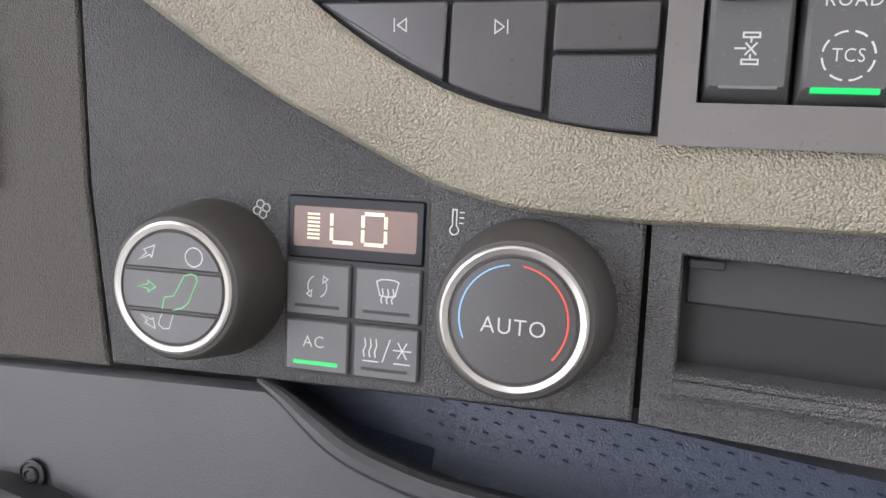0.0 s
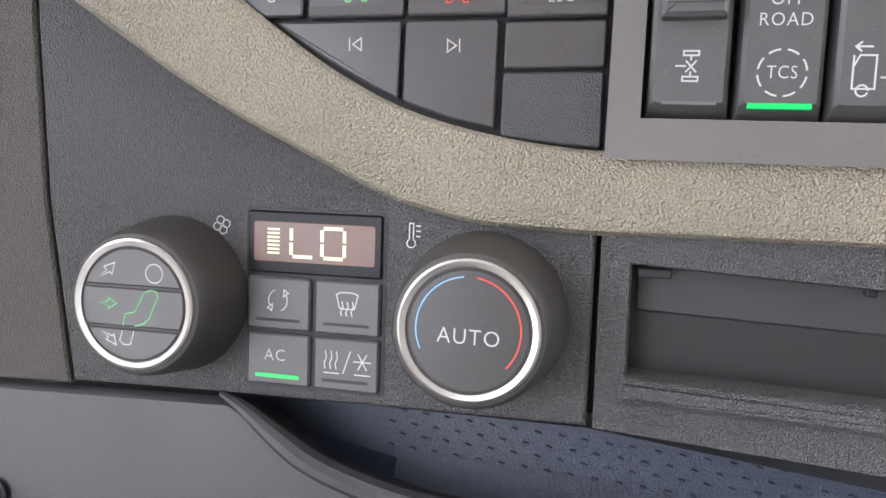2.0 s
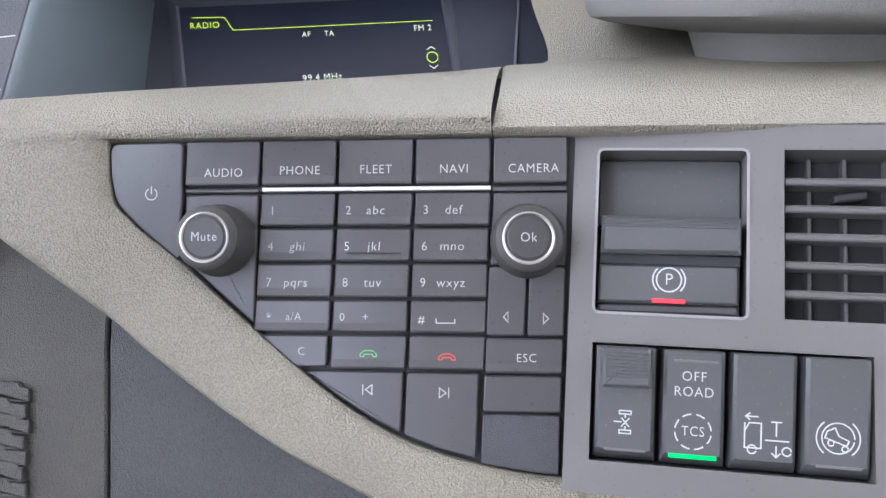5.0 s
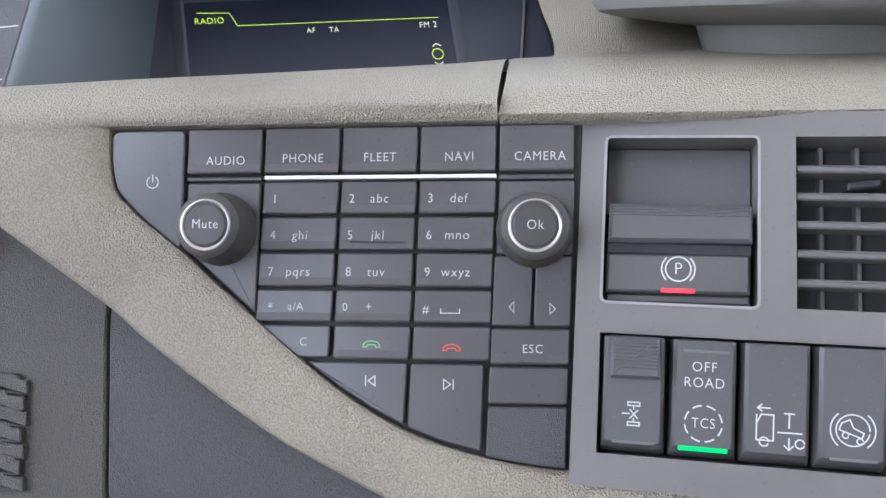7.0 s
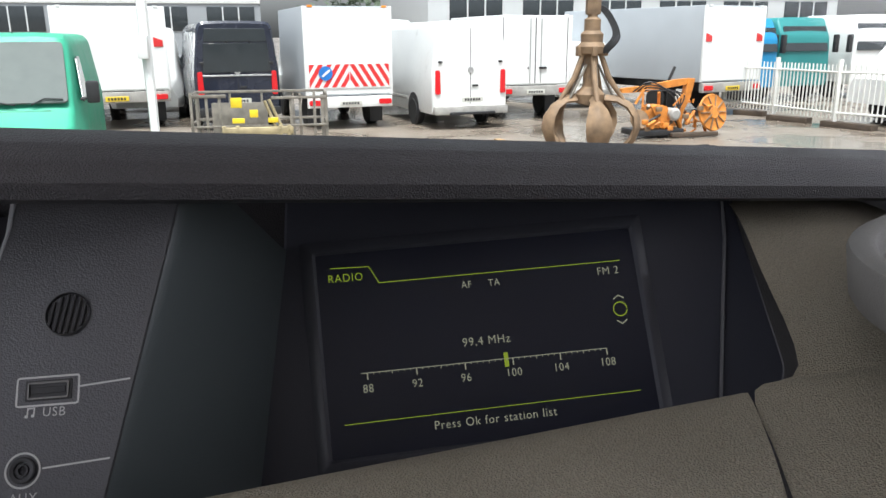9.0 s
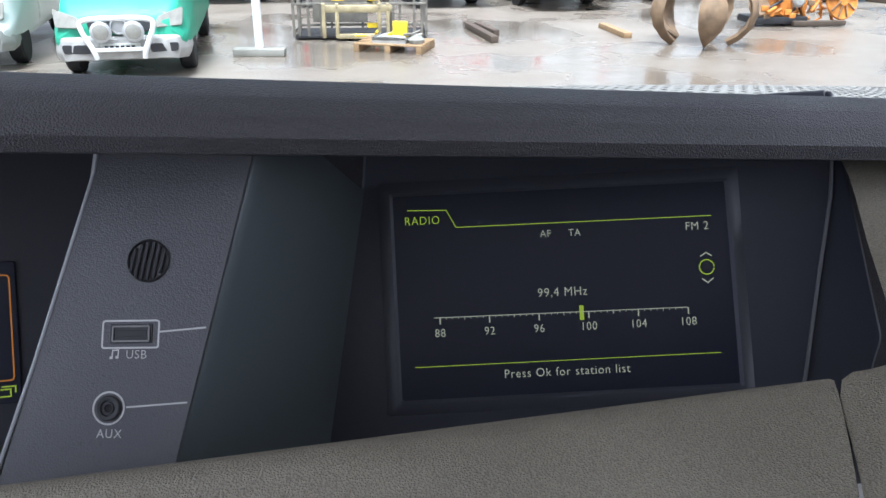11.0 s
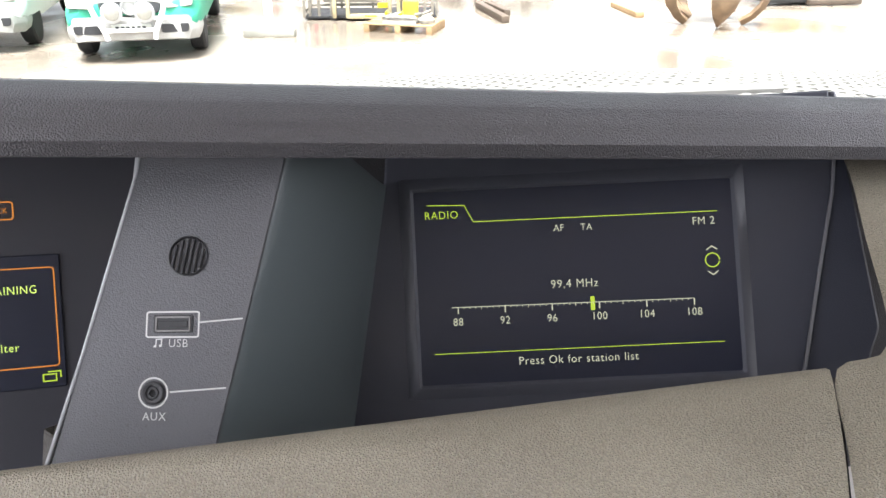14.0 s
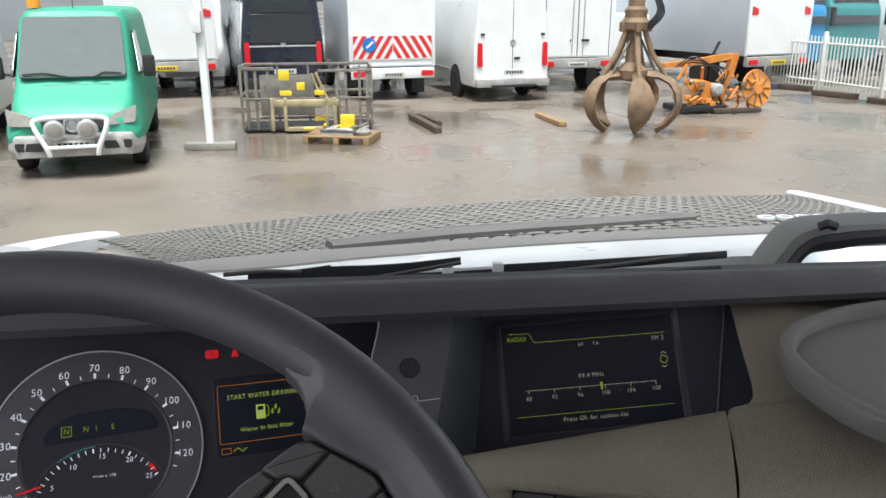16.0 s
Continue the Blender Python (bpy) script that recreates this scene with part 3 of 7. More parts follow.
def lower_edge(a, b, tall=2.5, rise=0.5):
    """The raised lower lip of a key."""
    bm = bmesh.new()
    v = [bm.verts.new((x * MM, y * MM, z * MM)) for x, y, z in ((a[0], a[1], rise - 0.15), (b[0], b[1], rise - 0.15), (b[0], b[1] + 0.4, rise), (a[0], a[1] + 0.4, rise),
                                                                (b[0], b[1] + tall, 0.02), (a[0], a[1] + tall, 0.02), (a[0], a[1], -0.5), (b[0], b[1], -0.5))]
    for f in ((0, 1, 2, 3), (3, 2, 4, 5), (6, 7, 1, 0), (6, 0, 3, 5), (7, 4, 2, 1), (5, 4, 7, 6)):
        bm.faces.new([v[i] for i in f])
    part("key_edge", bm, KEYM, pad, smooth=False)


G_ = 0.55
xs = [-13.3, 12.1, 37.1, 61.7, 86.2, 110.0]
key([(-14 - 0, 10), (-36.5, 10), (-38.7, 8), (-38.1, -1), (-36, -9.6), (-27.2, -18.2), (-14.2, -28.6)], name="power_key", round_=2.0)
for i in range(5):
    key([(xs[i] + G_ - 0.2, -4.2), (xs[i + 1] - G_ - 0.3, -4.2), (xs[i + 1] - G_, 10.2), (xs[i] + G_, 10.2)])
    lower_edge((xs[i] + G_ + 0.1, -3.9), (xs[i + 1] - G_ - 0.6, -3.9))
part("silver_bar", plate(rect(12.6, -6.3, 85.6, -5.0, 0.3), -3, 0.2, 0.25), BARM, pad, "thin silver bar")
part("dark_bar", plate(rect(-12.9, -6.5, 11.4, -5.3, 0.3), -3, -0.4, 0.25), KEYM, pad)
part("dark_bar", plate(rect(86.4, -6.7, 109.2, -5.3, 0.3), -3, -0.4, 0.25), KEYM, pad)
rws = [(-7.1, -17.3), (-18.3, -28.5), (-29.5, -39.8), (-40.9, -50.7)]
for r0, r1 in rws:
    for i in (1, 2, 3):
        key([sh(xs[i] + G_, r1), sh(xs[i + 1] - G_, r1), sh(xs[i + 1] - G_, r0), sh(xs[i] + G_, r0)])
        lower_edge(sh(xs[i] + G_ + 0.3, r1 + 0.25), sh(xs[i + 1] - G_ - 0.3, r1 + 0.25))
key([sh(14.2, -51.9), sh(36.2, -51.9), sh(36.2, -61.6), (24.6, -61.6), (13.6, -52.6)])
for i in (2, 3):
    key([sh(xs[i] + G_, -62), sh(xs[i + 1] - G_, -62), sh(xs[i + 1] - G_, -51.9), sh(xs[i] + G_, -51.9)])
key([(27.6, -63.0), (58.6, -63.0), (57.8, -81.6), (48, -76.6), (38.2, -70.6)])
key([(59.8, -63.2), (82.0, -63.2), (81.2, -88.8), (70, -86.2), (59.0, -82.2)])
key([sh(86.2 + 0.3, -29.6), sh(110 - 0.3, -29.6), (109.4, -7.2), (86.6, -7.2)], -0.6, name="knob_field")
key([(-12.8, -7.2), (11.2, -7.2), (10.6, -48.4), (-12.6, -28.2)], -0.6, name="knob_field")
key([sh(86.0, -51.5), sh(97.6, -51.5), sh(97.7, -30.4), sh(86.2, -30.4)])
key([sh(98.6, -51.5), sh(109.6, -51.5), sh(109.6, -30.4), sh(98.7, -30.4)])
lower_edge(sh(86.3, -62.6), sh(109.2, -62.6))
for i in (2, 3):
    lower_edge(sh(xs[i] + G_ + 0.3, -61.7), sh(xs[i + 1] - G_ - 0.3, -61.7))
key([sh(86.0, -62.9), sh(109.5, -62.9), sh(109.6, -52.4), sh(86.0, -52.4)])
key([sh(85.8, -74.7), sh(109.4, -74.7), sh(109.5, -63.8), sh(85.9, -63.8)])
key([sh(85.7, -90.6), sh(100, -92.6), sh(109.4, -93.4), sh(109.4, -75.6), sh(85.8, -75.6)], -0.5, KEYTEX, label="blank textured cover")


def kt(words, u, v, size=2.7, mat=None, turn=0.0, wide=0.95, shear=0.0):
    return text("key_text", words, size, mat or WHITE, pad, u, v, 0.2, turn, wide, shear=shear)


for w_, u, v in (("AUDIO", -0.2, -0.2), ("PHONE", 24.8, 0.3), ("FLEET", 49.4, 0.4), ("NAVI", 74.2, 0.3), ("CAMERA", 98.9, 0.2)):
    kt(w_, u, v, 2.9, wide=0.93)
for r, (d3, words) in enumerate(((("1", "2", "3"), ("", "abc", "def")), (("4", "5", "6"), ("ghi", "jkl", "mno")), (("7", "8", "9"), ("pqrs", "tuv", "wxyz")))):
    v = -12.6 - 11.4 * r
    for c in range(3):
        u0 = 16.2 + 24.6 * c - 0.4 * r
        kt(d3[c], u0, v, 2.9)
        if words[c]:
            kt(words[c], u0 + 8.6, v, 2.9, wide=1.0, shear=0.08)
kt("*", 15.6, -46.6, 3.2)
kt("a/A", 23.6, -46.1, 2.6)
kt("0", 39.2, -46.2, 2.6)
kt("+", 46.6, -46.2, 2.8)
kt("#", 64.2, -46.8, 2.7)
part("key_icon", stroke([(68.8, -46.4), (68.8, -47.8), (74.6, -47.8), (74.6, -46.4)], 0.30, 0.05), WHITE, pad)
kt("C", 26.3, -57.0, 2.6)
kt("ESC", 96.6, -58.4, 2.7)


def handset(u, v, mat):
    part("key_icon", stroke([(u - 2.6, v - 0.8), (u - 2.5, v + 0.1), (u - 1.4, v + 0.9), (u, v + 1.1), (u + 1.4, v + 0.9), (u + 2.5, v + 0.1), (u + 2.6, v - 0.8), (u + 1.5, v - 0.8), (u + 1.2, v - 0.1), (u - 1.2, v - 0.1), (u - 1.5, v - 0.8)], 0.30, 0.05, loop=True), mat, pad)


handset(47.6, -57.5, GREENP)
handset(72.2, -58.3, REDP)


part("key_icon", stroke([(46.0, -66.9), (46.0, -70.1)], 0.30, 0.05), WHITE, pad)
part("key_icon", stroke([(48.9, -67.0), (46.8, -68.5), (48.9, -70.0)], 0.30, 0.05, loop=True), WHITE, pad)
part("key_icon", stroke([(72.8, -67.6), (72.8, -70.8)], 0.30, 0.05), WHITE, pad)
part("key_icon", stroke([(69.9, -67.7), (72.0, -69.2), (69.9, -70.7)], 0.30, 0.05, loop=True), WHITE, pad)
part("key_icon", stroke([(91.0, -44.2), (89.6, -45.8), (91.0, -47.4)], 0.28, 0.05, loop=True), WHITE, pad)
part("key_icon", stroke([(101.8, -44.6), (103.4, -46.2), (101.8, -47.8)], 0.28, 0.05, loop=True), WHITE, pad)
part("key_icon", stroke(arc(-24.2, -6.8, 1.9, 60, -240, 20), 0.30, 0.05), WHITE, pad)
part("key_icon", stroke([(-24.2, -4.3), (-24.2, -6.8)], 0.30, 0.05), WHITE, pad)
part("key_ridge", stroke([(40.6, -26.0), (57.6, -26.2)], 0.5, 0.1, thick=0.35), GAP, pad)


def small_knob(u, v, words, tall):
    k_ = part("knob", lathe([(11.6, -3), (11.6, 0.6), (11.2, 1.6), (10.6, tall * 0.55), (9.9, tall - 1.2), (9.0, tall - 0.3), (7.9, tall)], 64), RUBBER, pad, "ridged dark knob with silver ring", m=on(Matrix.Identity(4), u, v))
    part("ring", lathe([(7.9, tall - 0.3), (7.75, tall + 0.35), (7.4, tall + 0.45), (6.9, tall + 0.1), (6.7, tall - 0.6), (7.9, tall - 0.6)], 64, close=True), SILVER, k_)
    part("cap", lathe([(6.7, tall - 1.5), (6.6, tall - 0.2), (6.0, tall + 0.3), (0, tall + 0.5)], 48), FACE, k_)
    text("knob_text", words, 2.9, WHITE, k_, 0, 0.1, tall + 0.5, 0, 0.92)


small_knob(-1.2, -21.9, "Mute", 12.0)
small_knob(97.2, -22.4, "Ok", 12.0)

# ---- climate panel ----
clim = thing("climate_panel", HVAC, "dark grained climate control panel with two large knobs", "control panel")
part("plate", plate([(-53.2, -50.0), (-7, -48.9), (37, -48.4), (89.0, -48.0), (89.2, 8), (60, 9), (36, 16), (0, 34), (-40, 60), (-62.8, 72), (-62.6, 50), (-60.0, 0)], -10, 0, 0.8), PANEL, clim)
solid("panel_gap", plate([(-70, -52), (-8, -49), (89, -47.5), (240, -57), (240, 40), (-70, 85)], -16, -9.5, 0.1), GAP, HVAC, "black space behind the dashboard panels", "gap", kind="structure")
part("recess", plate(rect(-0.2, -45.8, 38.0, 1.2, 0.8), -1, 0.12, 0.05), GAP, clim)
GLOSSB = material("black_gloss_window", (0.012, 0.012, 0.014), 0.12)
GLOSSB.node_tree.nodes["Principled BSDF"].inputs["Specular IOR Level"].default_value = 0.07
part("lcd_window", plate(rect(0.5, -15.6, 37.0, 0.5, 0.8), -1, 0.9, 0.5), GLOSSB, clim, "glossy black window")
part("lcd_glass", plate(rect(2.2, -12.6, 35.2, -2.2, 0.8), 0.8, 1.0, 0.1), LCDM, clim, "amber-backed liquid crystal display")
for i in range(7):
    part("lcd_segment", plate(rect(6.0, -10.6 + 1.02 * i, 9.4, -10.0 + 1.02 * i), 0.9, 1.06, 0.02), LCDSEG, clim)
seg = [((12.6, -3.8), (12.6, -6.9)), ((12.6, -7.4), (12.6, -10.6)), ((13.0, -11.0), (18.4, -11.0)),
       ((21.4, -3.4), (26.6, -3.4)), ((21.0, -3.8), (21.0, -6.9)), ((21.0, -7.4), (21.0, -10.6)), ((27.0, -3.8), (27.0, -6.9)), ((27.0, -7.4), (27.0, -10.6)), ((21.4, -11.0), (26.6, -11.0))]
for a, b in seg:
    part("lcd_segment", stroke([a, b], 0.95, 1.0, thick=0.06), LCDSEG, clim)
for c in range(2):
    for r in range(2):
        x0, y1 = (0.6, 19.3)[c], (-16.6, -31.3)[r]
        bt = part("button", plate(rect(x0, y1 - 13.8, x0 + 17.6, y1, 0.8), -1, 1.3, 0.6), SWITCH, clim, m=None)
        lit = c == 0 and r == 1
        part("light_bar", plate(rect(x0 + 2.4, y1 - (11.9 if lit else 11.6), x0 + 14.8, y1 - 10.8, 0.3), 1.2, 1.42 if lit else 1.34, 0.05), LEDG if lit else GAP, bt, "lit green bar" if lit else "")
text("button_text", "AC", 3.2, WHITE, clim, 8.6, -37.2, 1.4, 0, 0.95)


def icon(strokes, w=0.32, z=1.35, parent=None, mat=None, name="icon"):
    for s_ in strokes:
        lp = len(s_) > 2 and s_[0] == s_[-1]
        part(name, stroke(s_[:-1] if lp else s_, w, z, loop=lp), mat or WHITE, parent or clim)


icon([arc(9.6, -22.6, 2.9, 115, 215, 8), arc(9.0, -22.6, 2.9, -65, 35, 8), [(7.6, -25.4), (6.4, -24.6), (7.8, -23.6), (7.6, -25.4)], [(11.0, -19.8), (12.2, -20.6), (10.8, -21.6), (11.0, -19.8)]])
icon([[(25.3, -19.9), (26.5, -19.4), (28.2, -19.3), (29.9, -19.4), (31.1, -19.9), (30.2, -23.4), (28.2, -23.7), (26.2, -23.4), (25.3, -19.9)]] +
     [[(26.8 + 1.4 * i, -25.4), (26.5 + 1.4 * i, -24.4), (27.1 + 1.4 * i, -23.0), (26.8 + 1.4 * i, -21.6)] for i in range(3)])
icon([[(22.6 + 1.5 * i, -39.4), (22.3 + 1.5 * i, -38.0), (22.9 + 1.5 * i, -36.4), (22.6 + 1.5 * i, -34.6)] for i in range(3)] + [[(22.2, -40.4), (26.4, -40.4)], [(27.4, -40.4), (29.4, -34.4)], [(30.4, -40.4), (34.8, -40.4)]] +
     [[(32.6 + 2.4 * math.cos(a), -37.0 + 2.4 * math.sin(a)), (32.6 - 2.4 * math.cos(a), -37.0 - 2.4 * math.sin(a))] for a in (0.0, 1.047, 2.094)])
# fan and thermometer marks
icon([arc(-7.4 + 1.35 * math.cos(a), -3.9 + 1.35 * math.sin(a), 1.05, 0, 360, 12)[:-1] + [arc(-7.4 + 1.35 * math.cos(a), -3.9 + 1.35 * math.sin(a), 1.05, 0, 360, 12)[0]] for a in (0.3, 1.87, 3.44, 5.01)], z=0.05)
icon([arc(44.2, -6.0, 1.1, 120, 420, 14), [(43.7, -5.0), (43.7, -1.0), (44.7, -1.0), (44.7, -5.0)], [(45.4, -1.6), (46.6, -1.6)], [(45.4, -2.9), (46.6, -2.9)], [(45.4, -4.2), (46.6, -4.2)]], z=0.05)


def big_knob(u, v):
    k_ = part("knob", lathe([(21.0, -1), (21.0, 1.0), (20.8, 2.0), (20.0, 7.0), (19.0, 14.0), (18.3, 17.0), (17.4, 18.4), (16.4, 18.8)], 96), RUBBER, clim, "large rubber-coated knob with silver ring", m=on(Matrix.Identity(4), u, v))
    part("ring", lathe([(16.5, 18.6), (16.3, 19.3), (15.7, 19.6), (14.5, 19.2), (14.2, 18.4), (16.5, 18.4)], 96, close=True), SILVER, k_)
    return k_


kl, kr = big_knob(-20.9, -23.0), big_knob(62.9, -23.0)
FZ = 19.2
def chord_piece(y0, y1, r=14.0, n=14):
    a0, a1 = math.asin(max(-1, y0 / r)), math.asin(min(1, y1 / r))
    right_ = [(r * math.cos(a0 + (a1 - a0) * i / n), r * math.sin(a0 + (a1 - a0) * i / n)) for i in range(n + 1)]
    return right_ + [(-x, y) for x, y in right_[::-1]]
part("segment", plate(chord_piece(4.6, 13.9), FZ - 3, FZ, 0.35), FACE, kl)
part("segment", plate(chord_piece(-5.6, 4.0), FZ - 3, FZ, 0.35), FACE, kl)
part("segment", plate(chord_piece(-13.9, -6.2), FZ - 3, FZ, 0.35), FACE, kl)
part("seat_core", lathe([(14.2, 15.8), (0, 15.8)], 48), GAP, kl)
def kicon(s_, mat, w=0.30):
    lp = s_[0] == s_[-1]
    part("icon", stroke(s_[:-1] if lp else s_, w, FZ, loop=lp), mat, kl)
kicon([(-9.6, 6.2), (-7.0, 8.2), (-7.8, 9.0), (-4.8, 10.2), (-5.6, 7.2), (-6.2, 7.8), (-9.6, 6.2)], WHITE)
kicon(arc(6.0, 8.0, 2.3, 0, 360, 24)[:-1] + [arc(6.0, 8.0, 2.3, 0, 360, 24)[0]], WHITE)
kicon([(-9.8, -0.2), (-6.6, 0.5), (-6.6, 1.4), (-4.4, 0.0), (-6.6, -1.4), (-6.6, -0.6), (-9.8, -0.2)], GREENP)
kicon([(-2.6, -5.4), (-2.0, -2.4), (0.6, -1.8), (3.4, 3.2), (5.0, 3.9), (6.6, 3.6), (7.0, 2.4), (4.6, -3.2), (3.0, -4.6), (1.0, -5.2), (0.4, -5.5)], GREENP)
kicon([(-2.8, -6.6), (-3.6, -9.2), (-2.4, -10.2), (-0.6, -10.0), (0.4, -6.6)], WHITE)
kicon([(-8.8, -7.0), (-6.8, -8.6), (-7.4, -9.2), (-4.6, -10.4), (-5.2, -7.8), (-5.8, -8.2), (-8.8, -7.0)], WHITE)
part("face", lathe([(14.3, 15.5), (14.2, FZ - 0.6), (13.6, FZ), (6, FZ + 0.15), (0, FZ + 0.2)], 72), FACE, kr)
text("knob_text", "AUTO", 3.7, WHITE, kr, 0.2, -1.4, FZ + 0.2, -1, 0.95)
part("cold_arc", stroke(arc(0, 0.3, 11.9, 96, 205, 30), 0.30, FZ + 0.05), BLUEP, kr)
part("warm_arc", stroke(arc(0, 0.3, 11.9, 82, -42, 34), 0.36, FZ + 0.05), REDP, kr)

# neighbours of the climate panel
solid("panel_left", plate([(-190, -54), (-54.6, -51.2), (-61.4, 0), (-64.0, 50), (-64.4, 76), (-190, 110)], -10, -0.4, 0.8), LEFTP, HVAC, "brown-grey grained panel beside the climate controls", "dashboard panel", kind="structure")
# storage pocket on the other side
pk = thing("storage_slot", HVAC, "dark grained panel with an empty rectangular storage slot", "storage slot")
fr = bmesh.new()
loft([[Vector((x * MM, y * MM, z_ * MM)) for x, y in lp] for lp, z_ in (
    ([(90.6, -48.2), (240, -58), (240, 12), (90.4, 10)], -9), ([(90.6, -48.2), (240, -58), (240, 12), (90.4, 10)], 0), ([(97.4, -35.2), (204, -39.5), (203, -13.2), (97.2, -7.6)], 0.4),
    ([(98.0, -34.8), (203.6, -39.0), (202.6, -13.6), (97.8, -8.2)], -0.6), ([(98.4, -34.6), (203.6, -38.8), (202.6, -13.8), (98.0, -8.4)], -40))], fr, closed=True)
part("surround", fr, PANEL, pk)
part("slot_back", plate([(92, -45), (210, -45), (210, -2), (92, -2)], -42, -34, 0.5), GAP, pk)
part("slot_shelf", plate([(98.6, -21.0), (203, -24.8), (203, -12.0), (98.6, -8.0)], -30, -9, 1.2), LOWER, pk)
part("slot_floor", plate([(98.8, -34.4), (203, -38.4), (203, -25.6), (98.8, -21.4)], -36, -15, 1.0), PANEL, pk)
part("slot_clip", plate(rect(99.2, -11.2, 107.0, -8.9, 0.5), -9, -1.2, 0.4), GAP, pk)
part("slot_clip", plate(rect(150.0, -13.2, 152.4, -11.4, 0.4), -9, -6.5, 0.4), GAP, pk)
part("slot_lip", plate(rounded([(96.4, -41.0), (206, -45.5), (206, -39.8), (96.0, -35.0)], 1.2), -4, 2.4, 1.4), PANEL, pk)

# lower dash: flank, lip and the deep pocket below
solid("lower_flank", plate([(-190, -150), (230, -160), (230, -92), (150, -85), (95, -79), (47, -75), (19, -68), (4, -58), (-7, -51.8), (-54, -53.2), (-190, -57)], -14, -3.5, 2.0), LOWER, HVAC, "smooth dark grey lower dashboard flank", "dashboard panel", kind="structure")
solid("lower_ledge", plate(rounded([(-190, -150), (-60, -150), (-68, -93), (-90, -89), (-190, -89)], 4), -6, 8.5, 2.5), LOWER, HVAC, "smooth dark ledge of the lower dashboard", "dashboard panel", kind="structure")
lip = [pt(HVAC, u, v, h) for u, v, h in ((-8, -49.5, -1), (-1, -52.5, 0), (8, -58.5, 0.5), (19, -65, 1), (32, -69.5, 1), (47, -72.5, 1.5), (75, -75.5, 2), (110, -79, 2), (150, -82.5, 2), (230, -90, 2))]
solid("pocket_lip", tube(smoothed(lip, 5), [0.0042 * min(1.0, 0.25 + 0.06 * i) for i in range(46)], 10), LOWER, None, "rounded lip of the open dashboard pocket", "pocket lip", kind="structure")
pb = loft([[pt(HVAC, u, v0, -1) for u, v0 in ((-8, -49.5), (36, -48.6), (89, -48.6), (240, -66))],
           [pt(HVAC, u, v0 - 1, -24) for u, v0 in ((-8, -49.5), (36, -48.6), (89, -48.6), (240, -66))],
           [pt(HVAC, u, v0, -22) for u, v0 in ((-8, -62), (36, -70), (89, -72), (240, -86))], [pt(HVAC, u, v0, -12) for u, v0 in ((-8, -56), (36, -84), (89, -90), (240, -100))]])
dots = bmesh.new()
for i in range(30):
    for j in range(5):
        u, v = 34 + 6.4 * i + 3.2 * (j % 2), -53 - 3.3 * j - 0.055 * (6.4 * i)
        deep = -23.4 + 0.1 * (-v - 50 - 0.055 * (6.4 * i))
        plate(rounded([(u - 0.9, v - 0.1), (u + 0.8, v - 0.5), (u + 0.9, v), (u - 0.8, v + 0.4)], 0.2, 1), deep - 3, deep + 0.35, 0.15, bm=dots)
solid("mat_nubs", dots, POCKET, HVAC, "small raised nubs of the pocket mat", "mat", kind="stuff")
solid("dash_pocket", pb, POCKET, None, "deep blue-black open pocket under the climate panel", "pocket", kind="structure")

# ---- switch panel ----
swp = thing("switch_panel", SWP, "fine grey panel with parking brake, air vent and rocker switches", "switch panel")
fr = bmesh.new()
def holed(bm, outer, holes, z0, z1, depth):
    """A flat panel with rectangular holes, cut into strips."""
    xs_ = sorted({outer[0], outer[2], *[h[0] for h in holes], *[h[2] for h in holes]})
    ys_ = sorted({outer[1], outer[3], *[h[1] for h in holes], *[h[3] for h in holes]})
    for a, b in zip(xs_, xs_[1:]):
        for c, d in zip(ys_, ys_[1:]):
            mx, my = (a + b) / 2, (c + d) / 2
            if not any(h[0] < mx < h[2] and h[1] < my < h[3] for h in holes):
                q = [bm.verts.new((x * MM, y * MM, z1 * MM)) for x, y in ((a, c), (b, c), (b, d), (a, d))]
                bm.faces.new(q)
    for h in holes:
        for (x0, y0), (x1, y1) in (((h[0], h[1]), (h[2], h[1])), ((h[2], h[1]), (h[2], h[3])), ((h[2], h[3]), (h[0], h[3])), ((h[0], h[3]), (h[0], h[1]))):
            bm.faces.new([bm.verts.new((x * MM, y * MM, z * MM)) for x, y, z in ((x0, y0, z1), (x1, y1, z1), (x1, y1, z1 - depth), (x0, y0, z1 - depth))])
    bmesh.ops.remove_doubles(bm, verts=bm.verts, dist=1e-7)
holes = [(-0.3, -50.2, 43.6, 0.4), (53.6, -49.8, 132, 0.4), (-0.2, -93.6, 76.8, -59.2)]
holed(fr, (-7.6, -103.0, 150, 8), holes, 0, 0, 16)
part("plate", fr, GREYP, swp)
part("back", plate(rect(-8, -99, 150, 8), -22, -15.5, 0.2), GAP, swp)
part("hole_edge", stroke(rect(-0.3, -50.2, 43.6, 0.4, 2.0, 4), 0.8, -0.1, loop=True, thick=0.45), material("pale_hole_edge", (0.22, 0.21, 0.21), 0.4), swp)
pbk = thing("parking_brake_switch", SWP, "dark parking brake lever switch with a lit red bar", "switch")
part("well", plate(rect(0, -22, 43.2, 0.2, 1.5), -15, -12, 0.4), SWITCH, pbk)
part("lever_top", plate([(1.2, -32.2), (41.8, -31.6), (41.8, -20.6), (1.4, -20.4)], -12, 1.0, 1.2), SWITCH, pbk, "ribbed lever top")
for i in range(4):
    part("rib", plate(rect(2.0, -24.0 + i * 0.8, 41.0, -23.6 + i * 0.8), 0.7, 1.25, 0.1), SWITCH, pbk)
part("groove", plate(rect(1.0, -35.0, 41.8, -31.8), -12, -2, 0.2), GAP, pbk)
